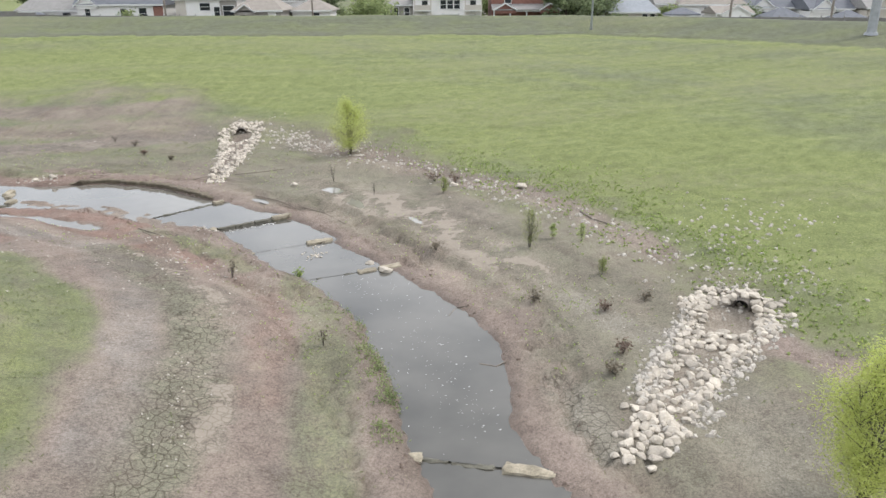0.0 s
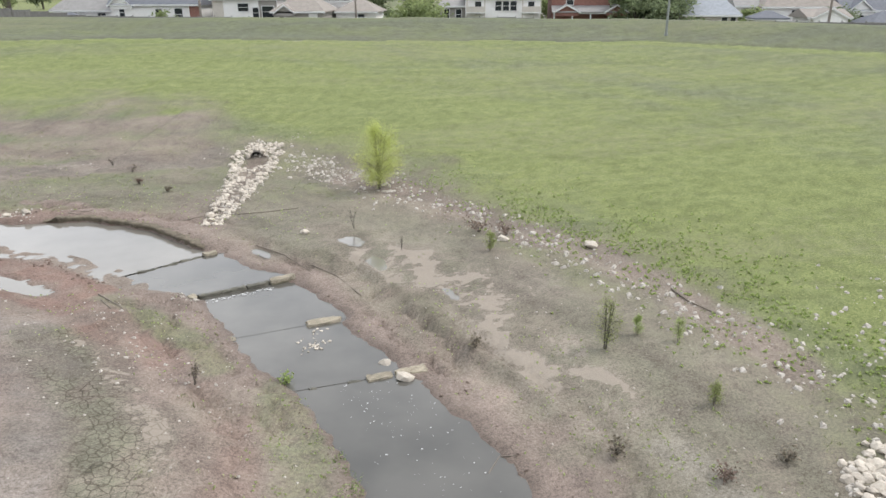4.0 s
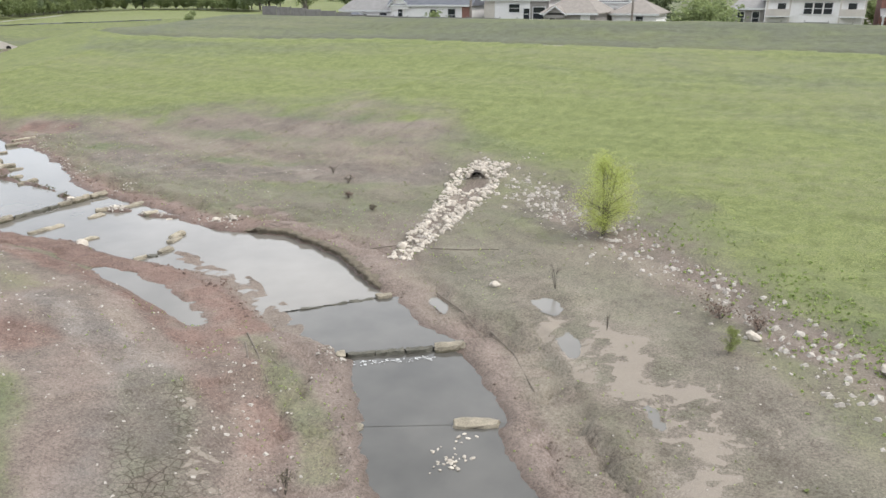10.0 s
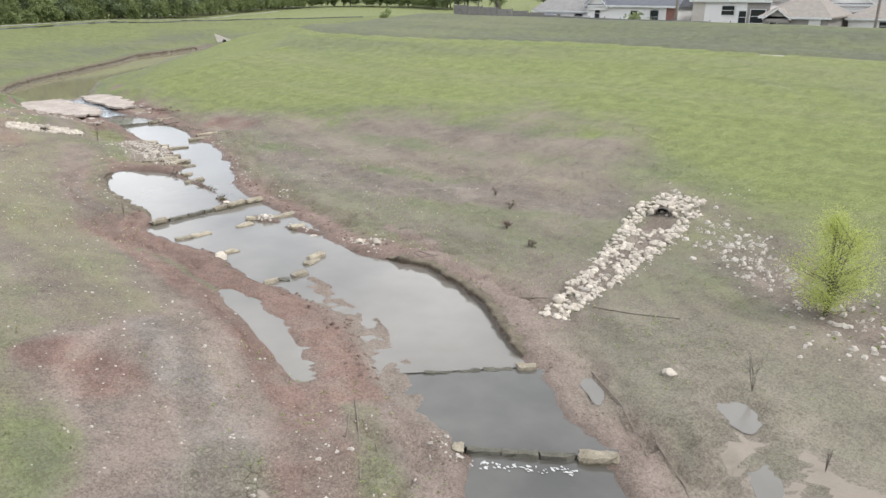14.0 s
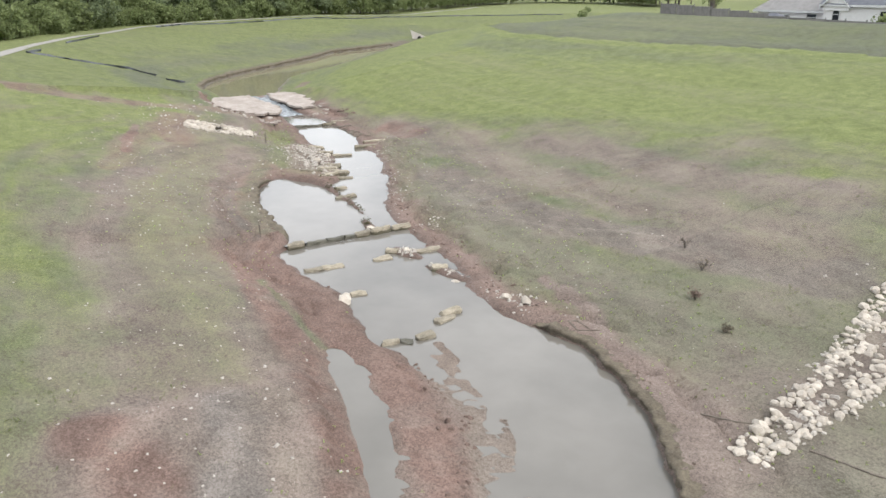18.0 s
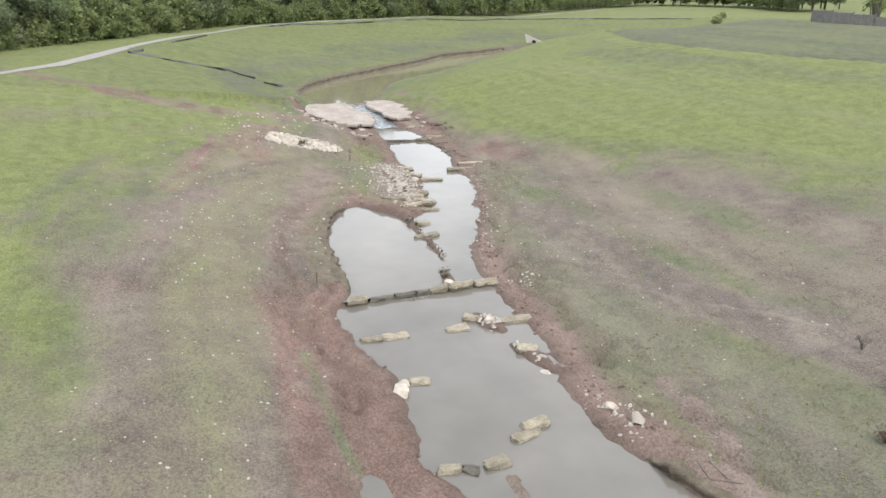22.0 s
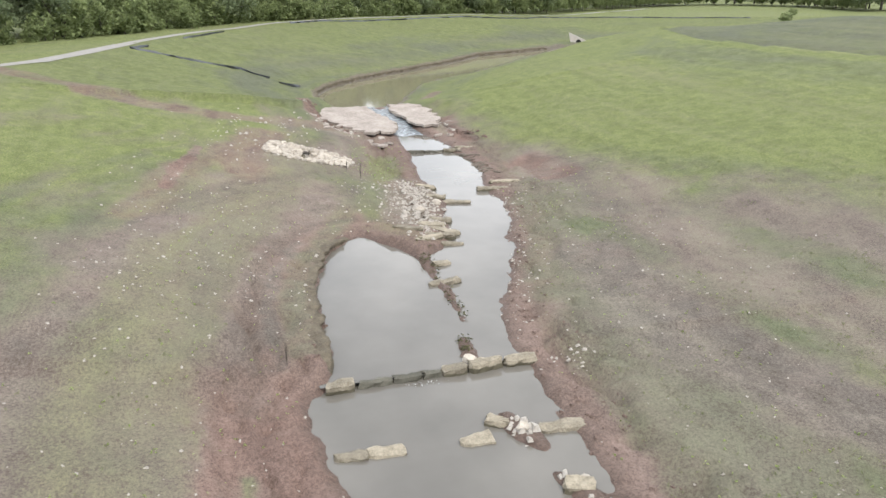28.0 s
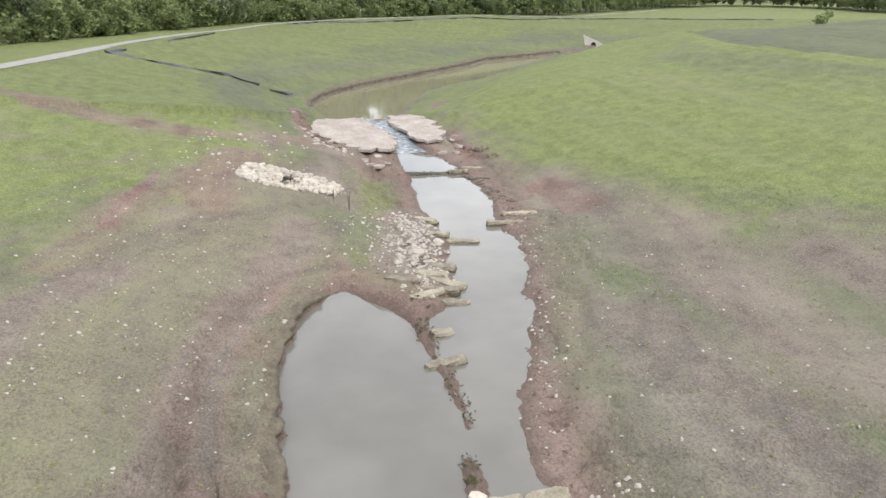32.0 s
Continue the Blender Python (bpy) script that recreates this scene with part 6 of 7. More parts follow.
for k, (x, y, h, w, leaf, per, label) in enumerate([
        (-7.3, 46.4, 1.7, 0.9, L_DRY, 0, "bare dead sapling standing in silt"), (-4.4, 43.8, 1.0, 0.3, L_DRY, 0, "bare dead sticks standing in silt"),
        (-10.0, 31.3, 1.3, 0.7, L_DRY, 4, "dry grey-brown weed on the mud bank"), (3.9, 28.2, 0.55, 0.9, L_DRY, 10, "low dark dry shrub on mud"),
        (6.7, 27.2, 0.5, 1.0, L_RUST, 10, "low rusty dry shrub on mud"), (6.6, 23.5, 0.55, 1.1, L_RUST, 12, "low rusty dry shrub on mud"), (5.9, 22.1, 0.45, 0.8, L_DRY, 10, "low dark dry shrub on mud"),
        (-0.4, 34.0, 0.5, 0.9, L_DRY, 10, "low dark dry shrub on mud"), (8.6, 28.0, 0.4, 0.7, L_DRY, 8, "low dark dry shrub on mud"), (-4.6, 24.3, 0.9, 0.4, L_DRY, 3, "thin dry weed on the mud bank"),
        (-0.6, 46.2, 0.8, 1.8, L_RUST, 14, "spreading reddish dead shrub at the slope's foot"), (0.8, 45.6, 0.7, 1.5, L_RUST, 14, "spreading reddish dead shrub at the slope's foot"),
        (-41.5, 42.2, 1.3, 0.15, L_DRY, 0, "thin dead stick by the bank"), (-62.5, 50.2, 1.6, 0.5, L_DRY, 0, "bare dead sticks by the rubble heap"), (-63.6, 49.6, 1.2, 0.3, L_DRY, 0, "bare dead sticks by the rubble heap"),
        (-23.0, 54.3, 0.5, 0.6, L_RUST, 10, "low rusty dry shrub on mud"), (-20.5, 53.0, 0.4, 0.5, L_DRY, 8, "low dark dry shrub on mud"), (-27.0, 58.5, 0.8, 0.8, L_DRY, 2, "wispy dry weed on the slope"),
        (-24.8, 57.0, 0.7, 0.9, L_DRY, 4, "wispy dry weed on the slope"), (-7.0, 36.2 - 4.2, 0.4, 0.5, L_WEED, 10, "small green weed on the bank")]):
    dry_shrub(x, y, h * 0.8, w * 0.85, 300 + k, label, leaf, (per + 1) // 2)


def weeds(name, label, strips, seed, leaf, height_, per=9, size=0.09):
    """A cover of small weeds along strips: x0, y0, x1, y1, spread, count."""
    rs = np.random.RandomState(seed)
    xs, ys = [], []
    for x0, y0, x1, y1, spread, count in strips:
        u = rs.rand(count)
        xs.append(x0 + (x1 - x0) * u + rs.randn(count) * spread)
        ys.append(y0 + (y1 - y0) * u + rs.randn(count) * spread)
    x, y = np.concatenate(xs), np.concatenate(ys)
    keep = (fields(x, y)[0] > 0.1) | (name == "spit_weeds")
    x, y = x[keep], y[keep]
    lump = vnoise(x, y, 1.6, 3, 0.5, seed)
    keep = lump > 0.4
    x, y = x[keep], y[keep]
    z = height(x, y) + height_ * (0.3 + 0.7 * rs.rand(len(x)))
    ob = new(name, leaves_mesh(name, np.stack([x, y, z], 1), per, height_ * 0.6, size, leaf, seed, 0.0, 0.45))
    return tagged(ob, label, "weeds", kind="stuff")


weeds("green_weeds", "bright broad-leaved weeds at the foot of the grass slope", [(1.5, 49, 8.5, 41.5, 1.6, 560), (8.5, 41.5, 13.6, 31.5, 1.9, 800), (13.6, 31.5, 15.6, 26, 1.5, 330), (-6, 55, 1.5, 49, 1.5, 200), (14.5, 25.5, 16, 22, 1.0, 150), (3, 48, 14, 33, 2.6, 350)], 1, L_WEED, 0.04, 7, 0.06)
weeds("spit_weeds", "dark grass clumps on the narrow mud spit", [(-51.5, 50.2, -47.5, 49.6, 0.2, 40), (-46, 49.6, -43.4, 49.2, 0.15, 16), (-42, 48.5, -40.6, 48.2, 0.2, 12)], 5, L_EDGE, 0.1, 8, 0.06)
weeds("bank_weeds", "dark straggling weeds along the water's edge", [(-2.0, 22.5, -3.4, 27.5, 0.35, 380), (-1.6, 18.5, -2.0, 22.5, 0.3, 220), (-3.4, 27.5, -6, 31, 0.4, 160)], 2, L_MID, 0.16, 8, 0.05)
weeds("thin_weeds", "sparse olive weeds over the mud flats", [(8, 22, 3, 31, 1.8, 420), (3, 31, -4, 39, 1.6, 260), (-10, 48, -30, 53, 2.0, 420), (-30, 53, -60, 62, 2.2, 420), (-8, 33, -15, 36, 1.6, 260), (-16, 36.5, -22, 36, 1.5, 160), (-36, 38, -60, 44, 2.5, 380), (-64, 51, -72, 54.5, 1.3, 300), (-4, 22, -7, 30, 1.0, 240)], 3, L_WEED, 0.04, 5, 0.035)


def grass_tufts(seed, count, x0, x1, y0, y1):
    """Short blades standing where the cover is thick enough."""
    rs = np.random.RandomState(seed)
    x, y = x0 + (x1 - x0) * rs.rand(count), y0 + (y1 - y0) * rs.rand(count)
    i, j = np.searchsorted(GRID["x"], x) - 1, np.searchsorted(GRID["y"], y) - 1
    cov = GRID["cover"][j, i]
    patch = vnoise(x, y, 1.3, 4, 0.6, 17)
    keep = (cov + (patch - 0.5) * 1.4 > 0.28 + 0.5 * rs.rand(count)) & (fields(x, y)[0] > 0.35) & ((cov < 0.85) | (rs.rand(count) < 0.12)) & ((x > -28) | (y > 47) | (rs.rand(count) < 0.2))
    x, y = x[keep], y[keep]
    z = height(x, y)
    c = np.stack([x, y, z + 0.02], 1)
    c = np.repeat(c, 5, axis=0)
    n_ = len(c)
    c[:, :2] += rs.randn(n_, 2) * 0.05
    lean = rs.randn(n_, 3) * 0.45
    lean[:, 2] = 1.0
    tall = (0.03 + 0.08 * rs.rand(n_, 1) ** 2)
    tip = c + lean * tall
    w = rs.randn(n_, 3)
    w[:, 2] = 0
    w = w / np.linalg.norm(w, axis=1, keepdims=True) * 0.014
    v = np.stack([c - w, c + w, tip], 1).reshape(-1, 3)
    me = bpy.data.meshes.new("grass_tufts")
    me.vertices.add(3 * n_)
    me.vertices.foreach_set("co", v.ravel())
    me.loops.add(3 * n_)
    me.loops.foreach_set("vertex_index", np.arange(3 * n_))
    me.polygons.add(n_)
    me.polygons.foreach_set("loop_start", np.arange(n_) * 3)
    me.update(calc_edges=True)
    me.materials.append(leaf_mat("grass_blade", (0.135, 0.155, 0.07), (0.22, 0.245, 0.118), 0.6))
    ob = new("grass_tufts", me)
    return tagged(ob, "short tufts of grass on the mud flats and slopes", "grass", kind="stuff")


grass_tufts(1, 42000, -72, 20, 14, 74)


# ---- houses behind the crest ----
SHINGLE = {"grey": rough_mat("grey_shingle", (0.163, 0.156, 0.15), (0.25, 0.244, 0.237), 2.0, 0.9, 0.3, fine=9),
           "dark": rough_mat("slate_shingle", (0.075, 0.081, 0.094), (0.125, 0.131, 0.15), 2.0, 0.9, 0.3, fine=9),
           "brown": rough_mat("brown_shingle", (0.163, 0.144, 0.125), (0.25, 0.225, 0.2), 2.0, 0.9, 0.3, fine=9),
           "blue": rough_mat("blue_grey_shingle", (0.188, 0.2, 0.219), (0.275, 0.294, 0.319), 2.0, 0.9, 0.3, fine=9)}
SIDING = {"white": rough_mat("white_siding", (0.6, 0.585, 0.57), (0.7, 0.69, 0.675), 0.6, 0.8, 0.1),
          "beige": rough_mat("beige_siding", (0.4, 0.365, 0.32), (0.48, 0.445, 0.395), 0.6, 0.8, 0.1),
          "grey": rough_mat("grey_brick", (0.2, 0.185, 0.17), (0.29, 0.27, 0.25), 2.5, 0.9, 0.3),
          "brick": rough_mat("red_brick", (0.15, 0.07, 0.055), (0.24, 0.12, 0.095), 3.0, 0.9, 0.3)}
TRIM = rough_mat("white_trim", (0.5, 0.5, 0.49), (0.6, 0.6, 0.59), 1.0, 0.6, 0.0)
m, n, l, b = nodes_of("window_glass")
b.inputs["Base Color"].default_value = (0.02, 0.023, 0.027, 1)
b.inputs["Roughness"].default_value = 0.08
GLASS = m


def roof_bm(w, d, z, rise, hip, over=0.45, thick=0.18):
    """A hipped (hip > 0) or gabled roof over a w by d block, ridge along x."""
    bm = bmesh.new()
    x, y = w / 2 + over, d / 2 + over
    hx = max(0.05, x - hip) if hip else x
    for dz in (0.0,):
        a = [bm.verts.new(p) for p in ((-x, -y, z), (x, -y, z), (x, y, z), (-x, y, z), (-hx, 0, z + rise), (hx, 0, z + rise))]
        c = [bm.verts.new((v.co.x, v.co.y, z - thick)) for v in a[:4]]
    for f in ((0, 1, 5, 4), (2, 3, 4, 5), (1, 2, 5), (3, 0, 4)):
        bm.faces.new([a[i] for i in f])
    for i in range(4):
        bm.faces.new((a[i], c[i], c[(i + 1) % 4], a[(i + 1) % 4]))
    bm.faces.new(c[::-1])
    return bm


def window(house, x, y, z, w, h, side=-1):
    """A window on a wall that looks towards -y: frame proud of the wall, dark pane behind it."""
    bm = bmesh.new()
    t = 0.09
    for a in ((-w / 2 - t, 0, -t, w / 2 + t, 0.08, 0), (-w / 2 - t, 0, h, w / 2 + t, 0.08, h + t), (-w / 2 - t, 0, 0, -w / 2, 0.08, h), (w / 2, 0, 0, w / 2 + t, 0.08, h), (-w / 2, 0.01, h / 2 - 0.03, w / 2, 0.06, h / 2 + 0.03)):
        box_bm(*a, bm=bm)
    f = part("window", bm, TRIM, house)
    f.matrix_basis = Matrix.Translation((x, y - 0.07, z))
    part("pane", box_bm(-w / 2, 0.035, 0, w / 2, 0.05, h), GLASS, f)


def gable(t, x0, x1, y, z, rise, deep, wall, roof):
    """A small gable end that looks towards -y, with its own ridge running back."""
    mid = (x0 + x1) / 2
    bm = bmesh.new()
    a = [bm.verts.new(p) for p in ((x0, y, z - 0.6), (x1, y, z - 0.6), (x1, y, z), (mid, y, z + rise - 0.06), (x0, y, z))]
    c = [bm.verts.new(v.co + Vector((0, 0.3, 0))) for v in a]
    bm.faces.new(a)
    bm.faces.new(c[::-1])
    for q in range(5):
        bm.faces.new((a[q], c[q], c[(q + 1) % 5], a[(q + 1) % 5]))
    part("gable_wall", bm, SIDING[wall], t)
    for sx, xe in ((-1, x0 - 0.3), (1, x1 + 0.3)):
        bm = bmesh.new()
        low = z - 0.3 * rise / (x1 - mid)
        p = [bm.verts.new(q) for q in ((xe, y - 0.3, low), (mid, y - 0.3, z + rise), (mid, y + deep, z + rise), (xe, y + deep, low))]
        q = [bm.verts.new(v.co + Vector((0, 0, 0.14))) for v in p]
        bm.faces.new(p)
        bm.faces.new(q[::-1])
        for k in range(4):
            bm.faces.new((p[k], q[k], q[(k + 1) % 4], p[(k + 1) % 4]))
        part("gable_roof", bm, SHINGLE[roof], t)
        bm = bmesh.new()
        p = [bm.verts.new(v) for v in ((xe, y - 0.34, low - 0.1), (mid, y - 0.34, z + rise - 0.1), (mid, y - 0.34, z + rise + 0.12), (xe, y - 0.34, low + 0.12))]
        q = [bm.verts.new(v.co + Vector((0, 0.035, 0))) for v in p]
        bm.faces.new(p)
        bm.faces.new(q[::-1])
        for k in range(4):
            bm.faces.new((p[k], q[k], q[(k + 1) % 4], p[(k + 1) % 4]))
        part("bargeboard", bm, TRIM, t)


LOT = 3.1


def house(x0, x1, front, d, eave, wall, roof, label, hip=3.0, rise=2.6, wins=(), chimney=None, porch=None, panels=(), gables=()):
    """A house by its two ends, front wall and eave height; windows as (x, top under the eave, width, height)."""
    w, hgt = x1 - x0, eave - LOT
    t = thing("house", Matrix.Translation(((x0 + x1) / 2, front + d / 2, LOT)), label, "house", "houses beyond the crest")
    part("wall", box_bm(-w / 2, -d / 2, -0.5, w / 2, d / 2, hgt, 0.03), SIDING[wall], t)
    part("roof", roof_bm(w, d, hgt + 0.12, rise, hip), SHINGLE[roof], t)
    part("fascia", box_bm(-w / 2 - 0.42, -d / 2 - 0.5, hgt - 0.14, w / 2 + 0.42, -d / 2 - 0.44, hgt + 0.1), TRIM, t)
    for p0, p1, mat in panels:
        part("wall_panel", box_bm(p0, -d / 2 - 0.06, -0.4, p1, -d / 2 + 0.1, hgt - 0.2), SIDING[mat], t, {"brick": "red brick wall panel", "grey": "grey brick wall panel", "beige": "beige wall panel", "white": "white garage panel"}[mat])
    for wx, drop, ww, wh in wins:
        window(t, wx, -d / 2 - 0.06, hgt - drop - wh, ww, wh)
    for g0, g1, zz, up, out in gables:
        gable(t, g0, g1, -d / 2 - out, zz - LOT, up, 3.0 + out, wall, roof)
    if chimney is not None:
        part("chimney", box_bm(chimney - 0.45, -0.4, hgt * 0.5, chimney + 0.45, 0.5, hgt + rise + 0.7, 0.04), SIDING["white"], t, "white chimney stack")
    if porch:
        p0, p1, deep, zp = porch
        zp -= LOT
        part("porch_roof", roof_at(p0, p1, -d / 2 - deep, -d / 2, zp, 0.8), SHINGLE[roof], t)
        part("porch_beam", box_bm(p0, -d / 2 - deep, zp - 0.34, p1, -d / 2 - deep + 0.18, zp - 0.12), TRIM, t)
        k = max(2, int((p1 - p0) / 2.6))
        for j in range(k + 1):
            px = p0 + 0.1 + (p1 - p0 - 0.2) * j / k
            part("post", box_bm(px - 0.1, -d / 2 - deep, -0.5, px + 0.1, -d / 2 - deep + 0.2, zp - 0.3), TRIM, t)
    return t


def roof_at(x0, x1, y0, y1, z, rise):
    """A lean-to roof, low at y0."""
    bm = bmesh.new()
    a = [bm.verts.new(p) for p in ((x0 - 0.25, y0 - 0.3, z), (x1 + 0.25, y0 - 0.3, z), (x1 + 0.25, y1, z + rise), (x0 - 0.25, y1, z + rise))]
    c = [bm.verts.new(v.co - Vector((0, 0, 0.14))) for v in a]
    bm.faces.new(a)
    bm.faces.new(c[::-1])
    for i in range(4):
        bm.faces.new((a[i], c[i], c[(i + 1) % 4], a[(i + 1) % 4]))
    return bm


house(-70.6, -59.6, 125.5, 11, 8.1, "white", "grey", "white house with a broad grey hipped roof", hip=4.5, rise=4.4, wins=[(-1.0, 0.5, 0.7, 0.45), (2.6, 0.3, 1.3, 0.8)])
house(-59.0, -45.2, 122, 10, 9.1, "white", "dark", "white two-storey house with a slate-dark roof and brick corner", hip=0, rise=3.4, wins=[(-5.2, 0.3, 0.8, 1.5), (0.6, 0.6, 1.0, 1.5), (3.7, 0.5, 1.2, 1.7)], panels=[(5.4, 6.95, "brick")],
      gables=[(-6.9, -3.6, 9.1, 1.5, 0.3)])
house(-43.0, -33.2, 122, 10, 9.9, "white", "grey", "pale two-storey house with grey shingles and a beige corner", wins=[(-0.2, 0.6, 1.6, 1.1), (1.7, 1.2, 0.9, 1.5), (3.6, 1.0, 1.8, 1.6)], panels=[(-4.95, -3.3, "beige"), (2.2, 4.95, "grey")])
house(-33.0, -25.6, 119.5, 9, 8.15, "grey", "brown", "low grey-brick house with a brown hipped roof and white garage", hip=3.4, rise=2.5, wins=[(-2.4, 0.4, 0.8, 1.0)], panels=[(1.6, 2.9, "white")], gables=[(-3.2, -0.5, 8.15, 0.95, 0.5)])
house(-31.5, -22.5, 133, 9, 9.3, "white", "grey", "white house with a tall front gable behind a lower house", hip=0, rise=3.0, wins=[(-1.2, -0.5, 0.8, 1.1), (0.0, -0.5, 0.8, 1.1), (1.2, -0.5, 0.8, 1.1)], gables=[(-3.8, 3.8, 9.0, 2.4, 0.2)])
house(-25.0, -18.8, 126, 8, 7.9, "white", "brown", "low white house with a brown hipped roof", hip=3.4, rise=1.9, wins=[(0.8, 0.3, 1.0, 0.9)])
house(-8.6, -4.9, 123.5, 8, 8.8, "grey", "grey", "grey brick house wing with a grey roof", hip=2.0, rise=2.2, wins=[(-0.9, 0.4, 0.8, 1.5), (0.9, 0.4, 0.8, 1.5)])
hg = house(-4.8, 6.2, 122.5, 10, 10.0, "white", "grey", "white two-storey house with balconies and an outside stair", wins=[(-0.6, 0.45, 0.9, 1.3), (0.5, 0.45, 0.9, 1.3), (1.6, 0.45, 0.9, 1.3), (-3.6, 0.5, 0.9, 1.7), (4.2, 0.5, 0.9, 1.7)])
house(8.0, 19.2, 124.5, 9, 11.0, "brick", "grey", "red brick two-storey house with a white-posted porch", rise=2.0, wins=[(-2.9, 0.5, 1.0, 1.5), (3.6, 0.5, 1.0, 1.5)], porch=(-5.4, 5.4, 2.4, 8.1), gables=[(-5.2, -1.8, 8.1, 0.9, 2.5), (2.2, 5.2, 8.1, 0.9, 2.5)])
house(26.4, 34.2, 120.5, 9, 7.6, "beige", "blue", "low house under a large blue-grey roof", hip=3.2, rise=3.6, wins=[(2.0, 0.25, 0.8, 1.2), (3.2, 0.25, 0.7, 1.2)])
house(36.4, 39.4, 129, 6, 8.6, "white", "grey", "small white house wing under a grey gable", hip=0, rise=1.8, wins=[(0.0, 0.4, 1.0, 1.0)])
house(39.8, 50.6, 127, 9, 8.5, "white", "brown", "white two-storey house with a brown hipped roof", hip=4.0, rise=3.6, wins=[(-1.0, 0.4, 0.6, 0.7), (2.2, 0.5, 0.9, 1.2), (3.6, 0.5, 0.9, 1.2)])
house(43.0, 48.3, 118, 6, 7.4, "white", "brown", "low white annexe with a brown front gable", hip=0, rise=1.0, wins=[(-1.3, 0.3, 0.8, 1.1), (1.3, 0.3, 0.8, 1.1)], gables=[(-2.3, 2.3, 7.4, 1.15, 0.6)])
house(51.2, 58.2, 126, 8, 8.0, "white", "dark", "white house with a dark gabled roof", hip=0, rise=2.2, wins=[(-1.2, 0.4, 0.8, 1.0)], gables=[(-3.2, 0.4, 8.0, 1.5, 0.3)], chimney=2.0)
house(50.2, 55.6, 115, 6, 6.6, "white", "dark", "low white house with a dark hipped roof", hip=2.8, rise=1.6, wins=[(0.9, 0.3, 0.8, 1.0)])
house(58.9, 65.4, 121, 8, 7.9, "white", "dark", "white house with a dark gabled roof", hip=0, rise=2.3, wins=[(1.0, 0.4, 0.9, 1.1)], gables=[(-3.0, 0.6, 7.9, 1.5, 0.3)], chimney=1.6)
house(57.0, 62.2, 108, 6, 6.4, "beige", "dark", "low beige house with a dark hipped roof", hip=2.8, rise=1.6, wins=[(-0.9, 0.3, 0.8, 1.0)])
house(66.4, 73.6, 118, 8, 8.1, "beige", "grey", "beige house with a grey gabled roof", hip=0, rise=2.4, wins=[(1.6, 0.4, 0.9, 1.1)], gables=[(-3.3, 0.5, 8.1, 1.5, 0.3)], chimney=2.2)
house(65.0, 71.0, 101, 6, 6.5, "white", "grey", "low white house with a grey hipped roof", hip=2.8, rise=1.7, wins=[(0.9, 0.3, 0.8, 1.0)])
house(75.4, 83.4, 112, 8, 8.2, "white", "dark", "white house with a dark hipped roof", hip=3.0, rise=2.4, wins=[(-1.4, 0.4, 0.9, 1.1), (2.0, 0.4, 0.9, 1.1)])
house(73.0, 80.0, 92, 7, 6.8, "white", "brown", "low white house with a brown hipped roof", hip=2.8, rise=1.8, wins=[(0.9, 0.3, 0.8, 1.0)])
house(84.6, 94.0, 104, 9, 8.3, "beige", "dark", "beige house with a dark gabled roof", hip=0, rise=2.6, wins=[(1.6, 0.4, 0.9, 1.1)], gables=[(-4.2, 0.0, 8.3, 1.8, 0.3)])
house(96.0, 106.0, 96, 9, 8.3, "white", "grey", "white house with a grey hipped roof", hip=3.0, rise=2.6, wins=[(1.6, 0.4, 0.9, 1.1)])
# balconies and stair of the white house
for k, bx in enumerate((-3.9, 4.2)):
    part("balcony", box_bm(bx - 1.4, -6.6, 4.8, bx + 1.4, -5.0, 4.95), TRIM, hg)
    part("railing", box_bm(bx - 1.4, -6.6, 4.95, bx + 1.4, -6.52, 5.75), SIDING["beige"], hg, "pale balcony railing")
    for q in (-1.3, 1.3):
        part("post", box_bm(bx + q - 0.09, -6.5, -0.5, bx + q + 0.09, -6.32, 6.85), SIDING["beige"], hg)
for k in range(14):
    part("step", box_bm(5.6 + 0.26 * k, -6.6, 4.7 - 0.3 * k, 5.92 + 0.26 * k, -5.6, 4.78 - 0.3 * k), SIDING["beige"], hg)


def gazebo(x, y, w, d, eave, roof, label):
    base = ground_z(x, y)
    tall = eave - base
    t = thing("gazebo", Matrix.Translation((x, y, base)), label, "gazebo")
    bm = bmesh.new()
    for f in ((-w / 2, -d / 2), (w / 2, -d / 2), (w / 2, d / 2), (-w / 2, d / 2)):
        pass
    part("roof", roof_bm(w, d, tall, w * 0.24, w / 2, 0.4), SHINGLE[roof], t)
    part("fascia", box_bm(-w / 2 - 0.38, -d / 2 - 0.38, tall - 0.3, w / 2 + 0.38, d / 2 + 0.38, tall - 0.1), TRIM, t)
    for sx in (-1, 1):
        for sy in (-1, 1):
            part("post", box_bm(sx * w / 2 - 0.12, sy * d / 2 - 0.12, -0.4, sx * w / 2 + 0.12, sy * d / 2 + 0.12, tall - 0.2), TRIM, t)
    part("back_wall", box_bm(-w / 2 + 0.2, d / 2 - 0.3, -0.4, w / 2 - 0.2, d / 2 - 0.1, tall - 0.3), SIDING["beige"], t)
    bm.free()
    return t


# the first is a low house wing, built with the gazebo's roof and posts
gazebo(-64.4, 120.0, 8.4, 5.5, 6.1, "dark", "low house wing with a slate pyramid roof and white fascia")
gazebo(37.0, 117.0, 3.8, 3.6, 7.5, "dark", "small garden shelter with a dark pyramid roof")

